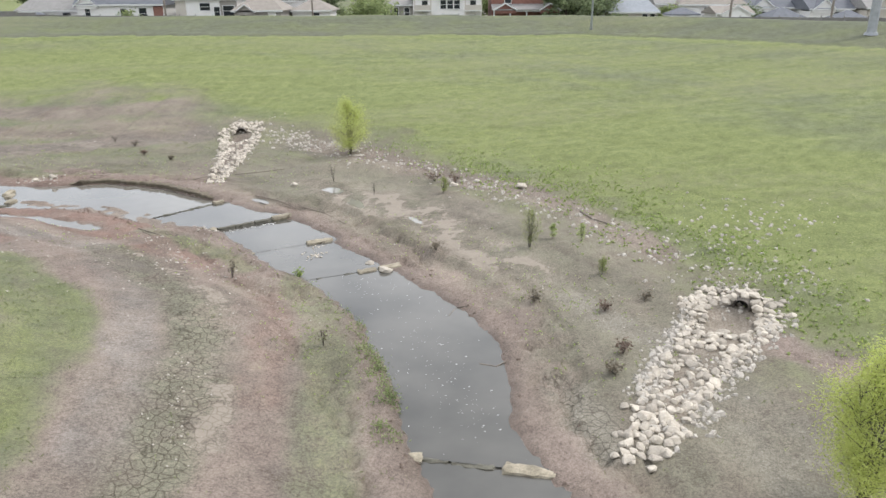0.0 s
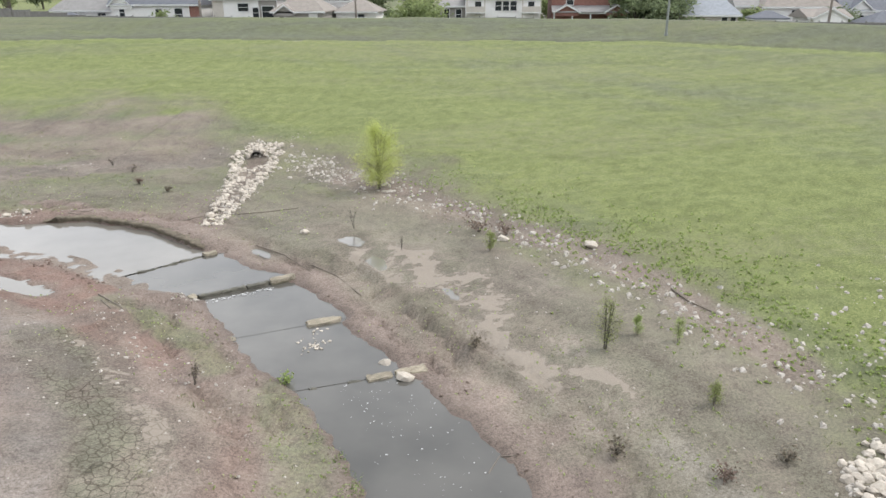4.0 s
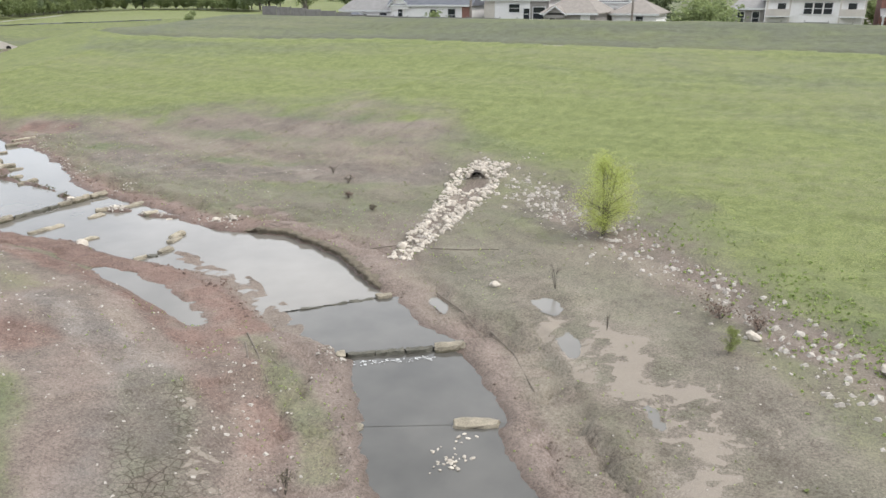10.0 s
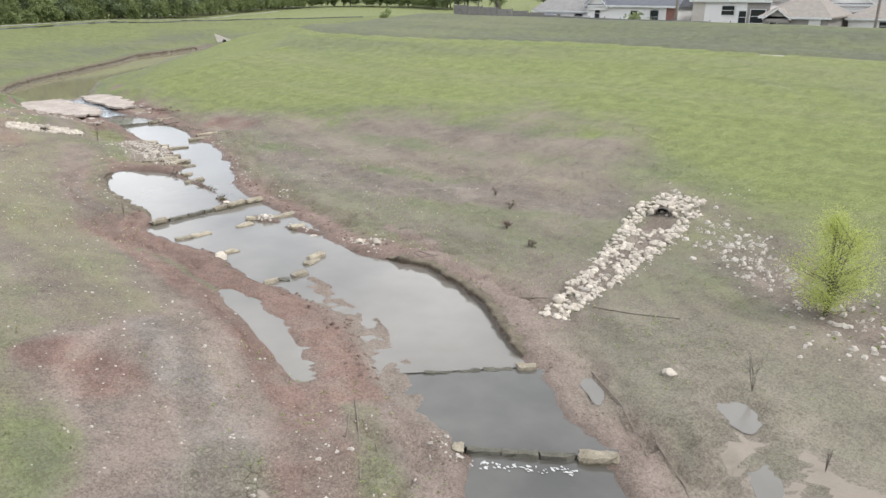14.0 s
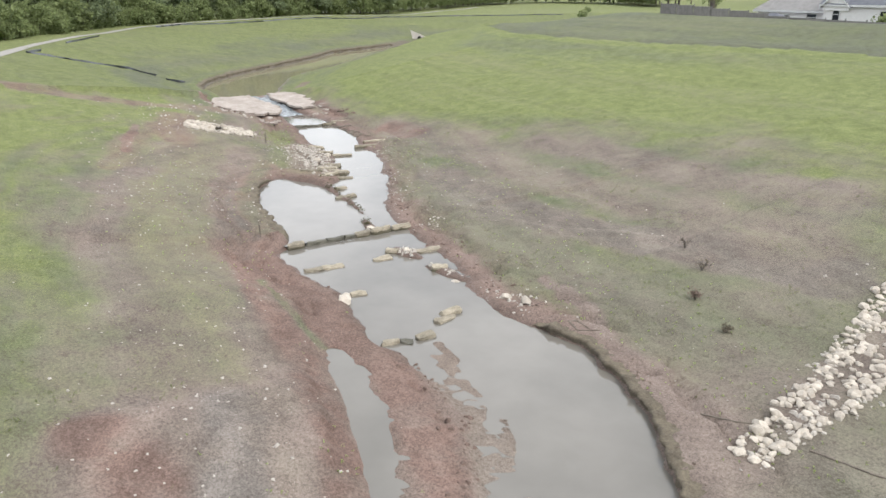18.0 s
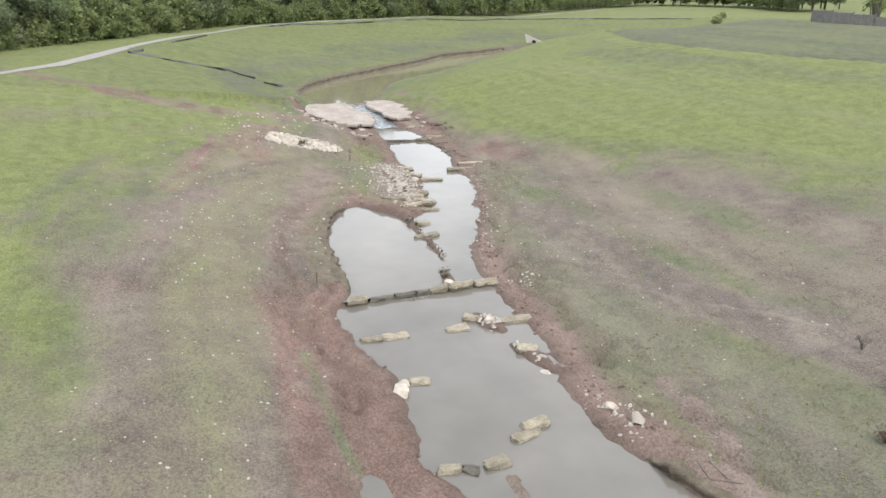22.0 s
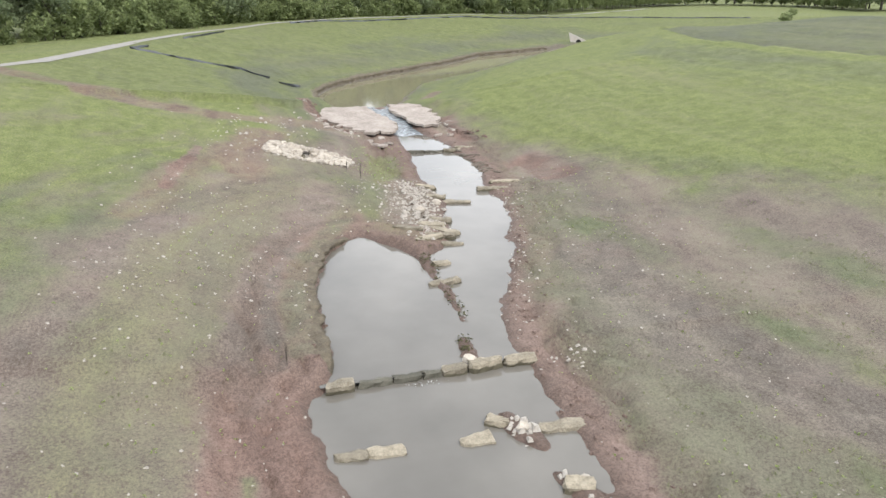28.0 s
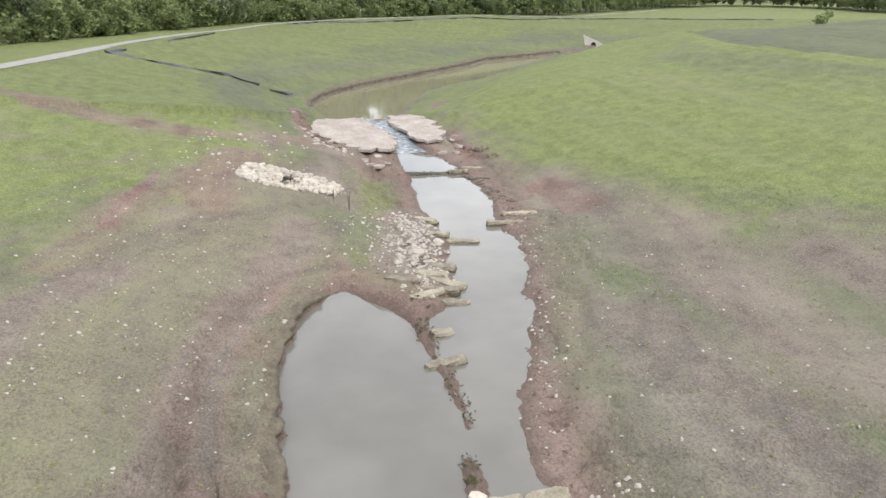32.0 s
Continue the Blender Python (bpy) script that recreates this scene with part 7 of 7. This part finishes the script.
# ---- fence along the crest ----
FENCE = [(-78, 114.0), (-60, 116.2), (-40, 114.4), (-22, 112.8), (0, 114.3), (17, 111.0), (31, 103.5), (46, 91.5), (62, 79), (78, 58)]
WEATHERED = rough_mat("weathered_cedar", (0.12, 0.115, 0.108), (0.2, 0.19, 0.18), 2.0, 0.9, 0.3, by_object=0.15)
fen = thing("wooden_fence", Matrix.Translation((0, 0, 0)), "long grey weathered board fence along the crest", "fence")
bm = bmesh.new()
rows = []
for z in (0.0, 1.4):
    front = [bm.verts.new((-1.21 + 2.42 * k / 24, -0.02 if (k // 2) % 2 else 0.0, z - (0.03 if (k // 2) % 3 == 1 and z else 0))) for k in range(25)]
    back = [bm.verts.new((-1.21 + 2.42 * k / 24, 0.05, z)) for k in range(25)]
    rows.append((front, back))
for k in range(24):
    bm.faces.new((rows[0][0][k], rows[0][0][k + 1], rows[1][0][k + 1], rows[1][0][k]))
    bm.faces.new((rows[0][1][k + 1], rows[0][1][k], rows[1][1][k], rows[1][1][k + 1]))
    bm.faces.new((rows[1][0][k], rows[1][0][k + 1], rows[1][1][k + 1], rows[1][1][k]))
panel = bpy.data.meshes.new("panel")
bm.to_mesh(panel)
bm.free()
panel.materials.append(WEATHERED)
pm = bpy.data.meshes.new("post")
bm = box_bm(-0.05, -0.05, -0.4, 0.05, 0.05, 1.55)
bm.to_mesh(pm)
bm.free()
pm.materials.append(WEATHERED)
for k in range(len(FENCE) - 1):
    a, c = Vector(FENCE[k]), Vector(FENCE[k + 1])
    cnt = max(1, round((c - a).length / 2.42))
    for j in range(cnt):
        q = a.lerp(c, (j + 0.5) / cnt)
        o = new("panel", panel)
        o.parent = fen
        o.matrix_basis = Matrix.Translation((q.x, q.y, ground_z(q.x, q.y) - 0.05)) @ Matrix.Rotation(math.atan2(c.y - a.y, c.x - a.x), 4, "Z")
        q = a.lerp(c, j / cnt)
        o = new("post", pm)
        o.parent = fen
        o.matrix_basis = Matrix.Translation((q.x, q.y + 0.08, ground_z(q.x, q.y)))


# ---- poles ----
def pole(name, x, y, tall, r0, r1, mat, label, arm=0.0):
    t = thing(name, Matrix.Translation((x, y, ground_z(x, y))), label, "pole", "poles")
    bm = bmesh.new()
    tube(bm, (0, 0, -0.5), (0, 0, tall), r0, r1, 14)
    part("shaft", bm, mat, t)
    if arm:
        part("crossarm", box_bm(-arm, -0.06, tall - 0.6, arm, 0.06, tall - 0.45), mat, t)
        for s in (-0.9, 0, 0.9):
            bm = bmesh.new()
            tube(bm, (arm * s, 0, tall - 0.45), (arm * s, 0, tall - 0.2), 0.05, 0.04, 8)
            part("insulator", bm, TRIM, t)
    else:
        bm = bmesh.new()
        bmesh.ops.create_cone(bm, cap_ends=True, segments=14, radius1=r0 * 1.5, radius2=r0 * 1.3, depth=0.3, matrix=Matrix.Translation((0, 0, 0.1)))
        part("base_flange", bm, mat, t)
    return t


STEEL = rough_mat("galvanised_steel", (0.2, 0.21, 0.22), (0.3, 0.315, 0.33), 1.5, 0.55, 0.05, metal=0.3)
WOODP = rough_mat("pole_wood", (0.12, 0.1, 0.085), (0.2, 0.175, 0.15), 3.0, 0.9, 0.3)
pole("utility_pole", -42.8, 116.5, 10.5, 0.2, 0.14, WOODP, "brown wooden utility pole by the fence", 1.2)
pole("lamp_pole", 19.3, 97.5, 9.0, 0.15, 0.1, rough_mat("painted_pole", (0.13, 0.145, 0.135), (0.2, 0.215, 0.2), 1.5, 0.6, 0.05), "slim grey steel pole on the grass bench")
pole("transmission_pole", 45.5, 79.4, 26.0, 0.48, 0.3, STEEL, "massive pale steel transmission pole on the crest")
pole("utility_pole", 38.5, 101.0, 9.5, 0.17, 0.12, WOODP, "brown wooden utility pole by the houses", 1.2)
pole("utility_pole", 49.5, 96.0, 9.5, 0.17, 0.12, WOODP, "brown wooden utility pole by the houses", 1.2)
pole("utility_pole", -20.0, 116.0, 9.5, 0.17, 0.12, WOODP, "brown wooden utility pole by the fence", 1.2)

# ---- path, silt fence and culverts ----
def strip(name, line, w, lift, mat, label):
    pts, idx = [], []
    dense = []
    for k in range(len(line) - 1):
        n_ = max(1, int(math.dist(line[k], line[k + 1]) / 2.0))
        dense += [(line[k][0] + (line[k + 1][0] - line[k][0]) * j / n_, line[k][1] + (line[k + 1][1] - line[k][1]) * j / n_) for j in range(n_)]
    dense.append(line[-1])
    for k, (x, y) in enumerate(dense):
        a, c = dense[max(0, k - 1)], dense[min(len(dense) - 1, k + 1)]
        dx, dy = c[0] - a[0], c[1] - a[1]
        q = math.hypot(dx, dy)
        for s in (-1, -0.33, 0.33, 1):
            xx, yy = x - dy / q * w * s, y + dx / q * w * s
            pts.append((xx, yy, ground_z(xx, yy) + lift))
    for k in range(len(dense) - 1):
        for j in range(3):
            idx.append((4 * k + j, 4 * k + j + 1, 4 * k + j + 5, 4 * k + j + 4))
    return tagged(new(name, mesh_from(name, pts, idx, mat, True)), label, "path", kind="structure")


strip("gravel_path", [(-60, 14.5), (-74, 22.0), (-88.5, 30.4), (-95.5, 33.4), (-105.6, 37.2), (-122.0, 44.6), (-132.2, 52.0), (-140, 57.6), (-148, 66), (-155, 85), (-163, 106), (-176, 132), (-200, 170)],
      0.68, 0.035, rough_mat("path_gravel", (0.21, 0.2, 0.182), (0.3, 0.287, 0.265), 3.0, 0.95, 0.4), "pale gravel path along the ridge")
FABRIC = rough_mat("silt_fabric", (0.04, 0.045, 0.052), (0.1, 0.11, 0.125), 1.5, 0.6, 0.3)


def silt_fence(line, tall, label, seed):
    rnd = random.Random(seed)
    t = thing("silt_fence", Matrix.Translation((0, 0, 0)), label, "silt fence", "silt fences")
    pts, idx, posts = [], [], []
    for k in range(len(line) - 1):
        n_ = max(1, int(math.dist(line[k], line[k + 1]) / 0.9))
        for j in range(n_ + (k == len(line) - 2)):
            x, y = line[k][0] + (line[k + 1][0] - line[k][0]) * j / n_, line[k][1] + (line[k + 1][1] - line[k][1]) * j / n_
            z = ground_z(x, y)
            sag = tall * (1 - 0.35 * rnd.random())
            dx, dy = rnd.uniform(-0.25, 0.25), rnd.uniform(-0.25, 0.25)
            pts += [(x, y, z - 0.1), (x + dx * 0.5, y + dy * 0.5, z + sag * 0.6), (x + dx, y + dy, z + sag), (x + dx + 0.04, y + dy + 0.04, z + sag * 0.98), (x + 0.04, y + 0.06, z - 0.1)]
            if j % 2 == 0:
                posts.append((x, y, z))
    for k in range(len(pts) // 5 - 1):
        for j in range(4):
            idx.append((5 * k + j, 5 * k + j + 1, 5 * k + j + 6, 5 * k + j + 5))
    part("fabric", mesh_from("fabric", pts, idx, FABRIC), FABRIC, t)
    for x, y, z in posts:
        part("stake", box_bm(x - 0.02, y - 0.02, z - 0.2, x + 0.02, y + 0.02, z + tall * 1.05), WOODP, t)
    return t


silt_fence([(-103.4, 38.4), (-100.8, 36.8), (-100.6, 39.8), (-100.3, 42.7), (-100.9, 47.2), (-100.1, 50.0)], 0.24, "sagging black silt fence down the grass slope", 1)
silt_fence([(-99.2, 51.1), (-98.4, 53.0)], 0.26, "fallen black silt fence end near the pond", 2)
silt_fence([(-112.4, 42.3), (-117, 44.6), (-122.5, 47.6)], 0.22, "short black silt fence beside the path", 3)
silt_fence([(-138, 59.0), (-143.2, 64.5), (-148, 74), (-153, 88), (-158.5, 104.5), (-163.5, 116), (-165, 128), (-159, 144), (-149, 160)], 0.26, "long black silt fence along the far ridge", 4)

cv = thing("culvert_headwall", Matrix.Translation((-142.4, 113.4, 0.2)) @ Matrix.Rotation(radians(58), 4, "Z"), "pale concrete culvert headwall with a sloping wing", "culvert")
PALE = rough_mat("pale_concrete", (0.36, 0.33, 0.3), (0.5, 0.46, 0.42), 0.8, 0.9, 0.4, 0.03)
bm = bmesh.new()
prof = [(-1.15, -0.8), (3.4, -0.8), (3.4, 0.0), (1.6, 0.95), (-1.85, 2.45)]
f0 = [bm.verts.new((x, 0, z)) for x, z in prof]
f1 = [bm.verts.new((x, 0.4, z)) for x, z in prof]
bm.faces.new(f0)
bm.faces.new(f1[::-1])
for i in range(5):
    bm.faces.new((f0[i], f1[i], f1[(i + 1) % 5], f0[(i + 1) % 5]))
part("headwall", bm, PALE, cv)
# solid near-black plug gives the opening its shade, no hole is cut
bm = bmesh.new()
bmesh.ops.create_cone(bm, cap_ends=True, segments=20, radius1=0.44, radius2=0.44, depth=0.3, matrix=Matrix.Translation((0.05, 0.1, 0.78)) @ Matrix.Rotation(radians(90), 4, "X"))
part("pipe_mouth", bm, MATS["pipe_shade"], cv, "dark round pipe mouth")
bm = bmesh.new()
box_bm(-3.2, -1.2, -0.1, -1.7, 0.2, 0.5, bm=bm)
bmesh.ops.bevel(bm, geom=list(bm.edges), offset=0.12, segments=1, affect="EDGES")
part("apron", bm, PALE, cv)
inlet = new("inlet_slab", mesh_from("inlet_slab", [], []))
bm = box_bm(-1.4, -0.4, -0.2, 1.4, 0.4, 0.08, 0.03)
bm.to_mesh(inlet.data)
bm.free()
inlet.data.materials.append(SIDING["beige"])
inlet.matrix_world = Matrix.Translation((-24.2, 96.2, ground_z(-24.2, 96.2)))
tagged(inlet, "white concrete inlet slab on the grass bench", "inlet slab")

# ---- woods and garden trees ----
KINDS = [big_tree("tree", 11.0, 8.5, L_OAK, 41, "dark broadleaf tree at the wood's edge", 300, 16, 0.3, 0.07, 11), big_tree("tree", 9.0, 7.5, L_MID, 42, "mid-green broadleaf tree at the wood's edge", 260, 16, 0.28, 0.03, 10),
         big_tree("tree", 12.5, 7.0, L_OAK, 43, "tall dark broadleaf tree in the wood", 300, 16, 0.3, 0.07, 11), big_tree("tree", 7.0, 7.5, L_MID, 44, "low spreading green tree at the wood's edge", 260, 16, 0.27, 0.0, 11),
         big_tree("tree", 10.0, 9.5, L_OAK, 45, "broad dark oak with a rounded crown", 320, 16, 0.3, 0.08, 12)]
SHRUB = big_tree("garden_shrub", 2.6, 2.6, L_MID, 46, "rounded green garden shrub by the fence", 60, 14, 0.14, 0.02, 5)
tagged(SHRUB, category="shrub", group="garden shrubs")
PINE = big_tree("tree", 15.0, 5.5, L_MID, 47, "thin tall pine with a sparse grey-green crown", 60, 9, 0.3, 0.3, 7)


used = set()


def plant(proto, x, y, s, rnd, z=None):
    m_ = Matrix.Translation((x, y, (ground_z(x, y) if z is None else z) - 0.15)) @ Matrix.Rotation(rnd.uniform(0, 6.28), 4, "Z")
    sc = (s * rnd.uniform(0.9, 1.1), s * rnd.uniform(0.9, 1.1), s * rnd.uniform(0.9, 1.1))
    if proto.name not in used:
        used.add(proto.name)
        proto.matrix_basis = m_ @ Matrix.Diagonal((*sc, 1))
        return proto
    t = copy_thing(proto, m_)
    t.scale = sc
    return t


rnd = random.Random(77)
BELT = [(-62, -2), (-80, 12), (-96, 21), (-109, 27), (-119, 35), (-132, 43), (-143, 52.5), (-150, 63), (-158, 82), (-168, 104), (-178, 125), (-196, 152), (-214, 186), (-228, 208), (-205, 222), (-180, 216), (-160, 206)]
for row, (off, step) in enumerate(((1.5, 6.0), (6.5, 5.2), (13, 6.5))):
    for k in range(len(BELT) - 1):
        a, c = Vector(BELT[k]), Vector(BELT[k + 1])
        d = (c - a).normalized()
        cnt = max(1, round((c - a).length / step))
        for j in range(cnt):
            q = a.lerp(c, (j + rnd.random() * 0.8) / cnt) + Vector((d.y, -d.x)) * -off + Vector((rnd.uniform(-1.2, 1.2), rnd.uniform(-1.2, 1.2)))
            kind = rnd.choice((KINDS[1], KINDS[3], KINDS[3], KINDS[0]) if row == 0 else (KINDS[0], KINDS[2], KINDS[4]))
            plant(kind, q.x, q.y, rnd.uniform(0.6, 1.2) * (0.85 if row == 0 else 1.05), rnd, 5.5)
for k in range(len(BELT) - 1):
    a, c = Vector(BELT[k]), Vector(BELT[k + 1])
    cnt = max(1, round((c - a).length / 2.6))
    for j in range(cnt):
        q = a.lerp(c, (j + rnd.random() * 0.8) / cnt)
        plant(SHRUB, q.x + rnd.uniform(-0.8, 0.8), q.y + rnd.uniform(-0.8, 0.8), rnd.uniform(0.7, 1.9), rnd, 5.5)
for x, y, s in [(-130, 240, 1.2),
                (-150, 250, 1.2), (-110, 250, 1.2), (-96, 240, 1.1), (-80, 180, 1.0), (-70, 165, 0.9), (-58, 160, 1.0), (-45, 155, 1.0)]:
    plant(KINDS[rnd.choice((0, 4, 2))], x, y, s, rnd)
for k in range(70):
    az = radians(-112 + 150 * k / 69)
    r = rnd.uniform(330, 420)
    plant(KINDS[rnd.choice((0, 4, 3, 3))], math.sin(az) * r - 20, math.cos(az) * r + 40, rnd.uniform(1.3, 1.9), rnd)
plant(KINDS[3], -11.3, 117.8, 1.05, rnd)
for x, y, s in [(20.0, 121.5, 0.75), (24.5, 120.5, 0.8), (22.0, 125, 0.95), (37.0, 123, 0.7), (49.5, 122, 0.6), (83, 108, 0.9), (-13.5, 138, 0.9), (-22.0, 137, 0.9), (9, 140, 1.0), (24, 140, 1.1), (38, 142, 1.1), (-47, 142, 1.0), (-62, 143, 1.0), (70, 150, 1.0), (95, 132, 1.0), (52, 150, 1.1)]:
    plant(KINDS[rnd.choice((0, 4, 1))], x, y, s, rnd)
for x, y, s in [(-51.2, 117.5, 1.05), (-47.5, 117.5, 1.25), (-45.8, 117.8, 1.0), (-40.5, 116.5, 0.9), (-38.2, 116.6, 0.85), (-35.4, 116.2, 0.8), (-33.2, 116.2, 0.75), (-28.0, 115.6, 0.9), (-20.0, 115.2, 0.95), (-15.6, 115.2, 0.85),
                (6.6, 115.6, 0.8), (16.6, 113.6, 0.8), (52.0, 89.0, 0.7), (39, 100, 0.7), (-72.5, 119, 0.8), (-76.5, 121, 0.9), (-79, 123, 1.1)]:
    plant(SHRUB, x, y, s * 1.3, rnd)
for x, y, s in [(-73.5, 119.5, 0.6), (-75.5, 122.0, 0.65)]:
    plant(PINE, x, y, s, rnd)
plant(SHRUB, -98.5, 119.0, 0.95, rnd)
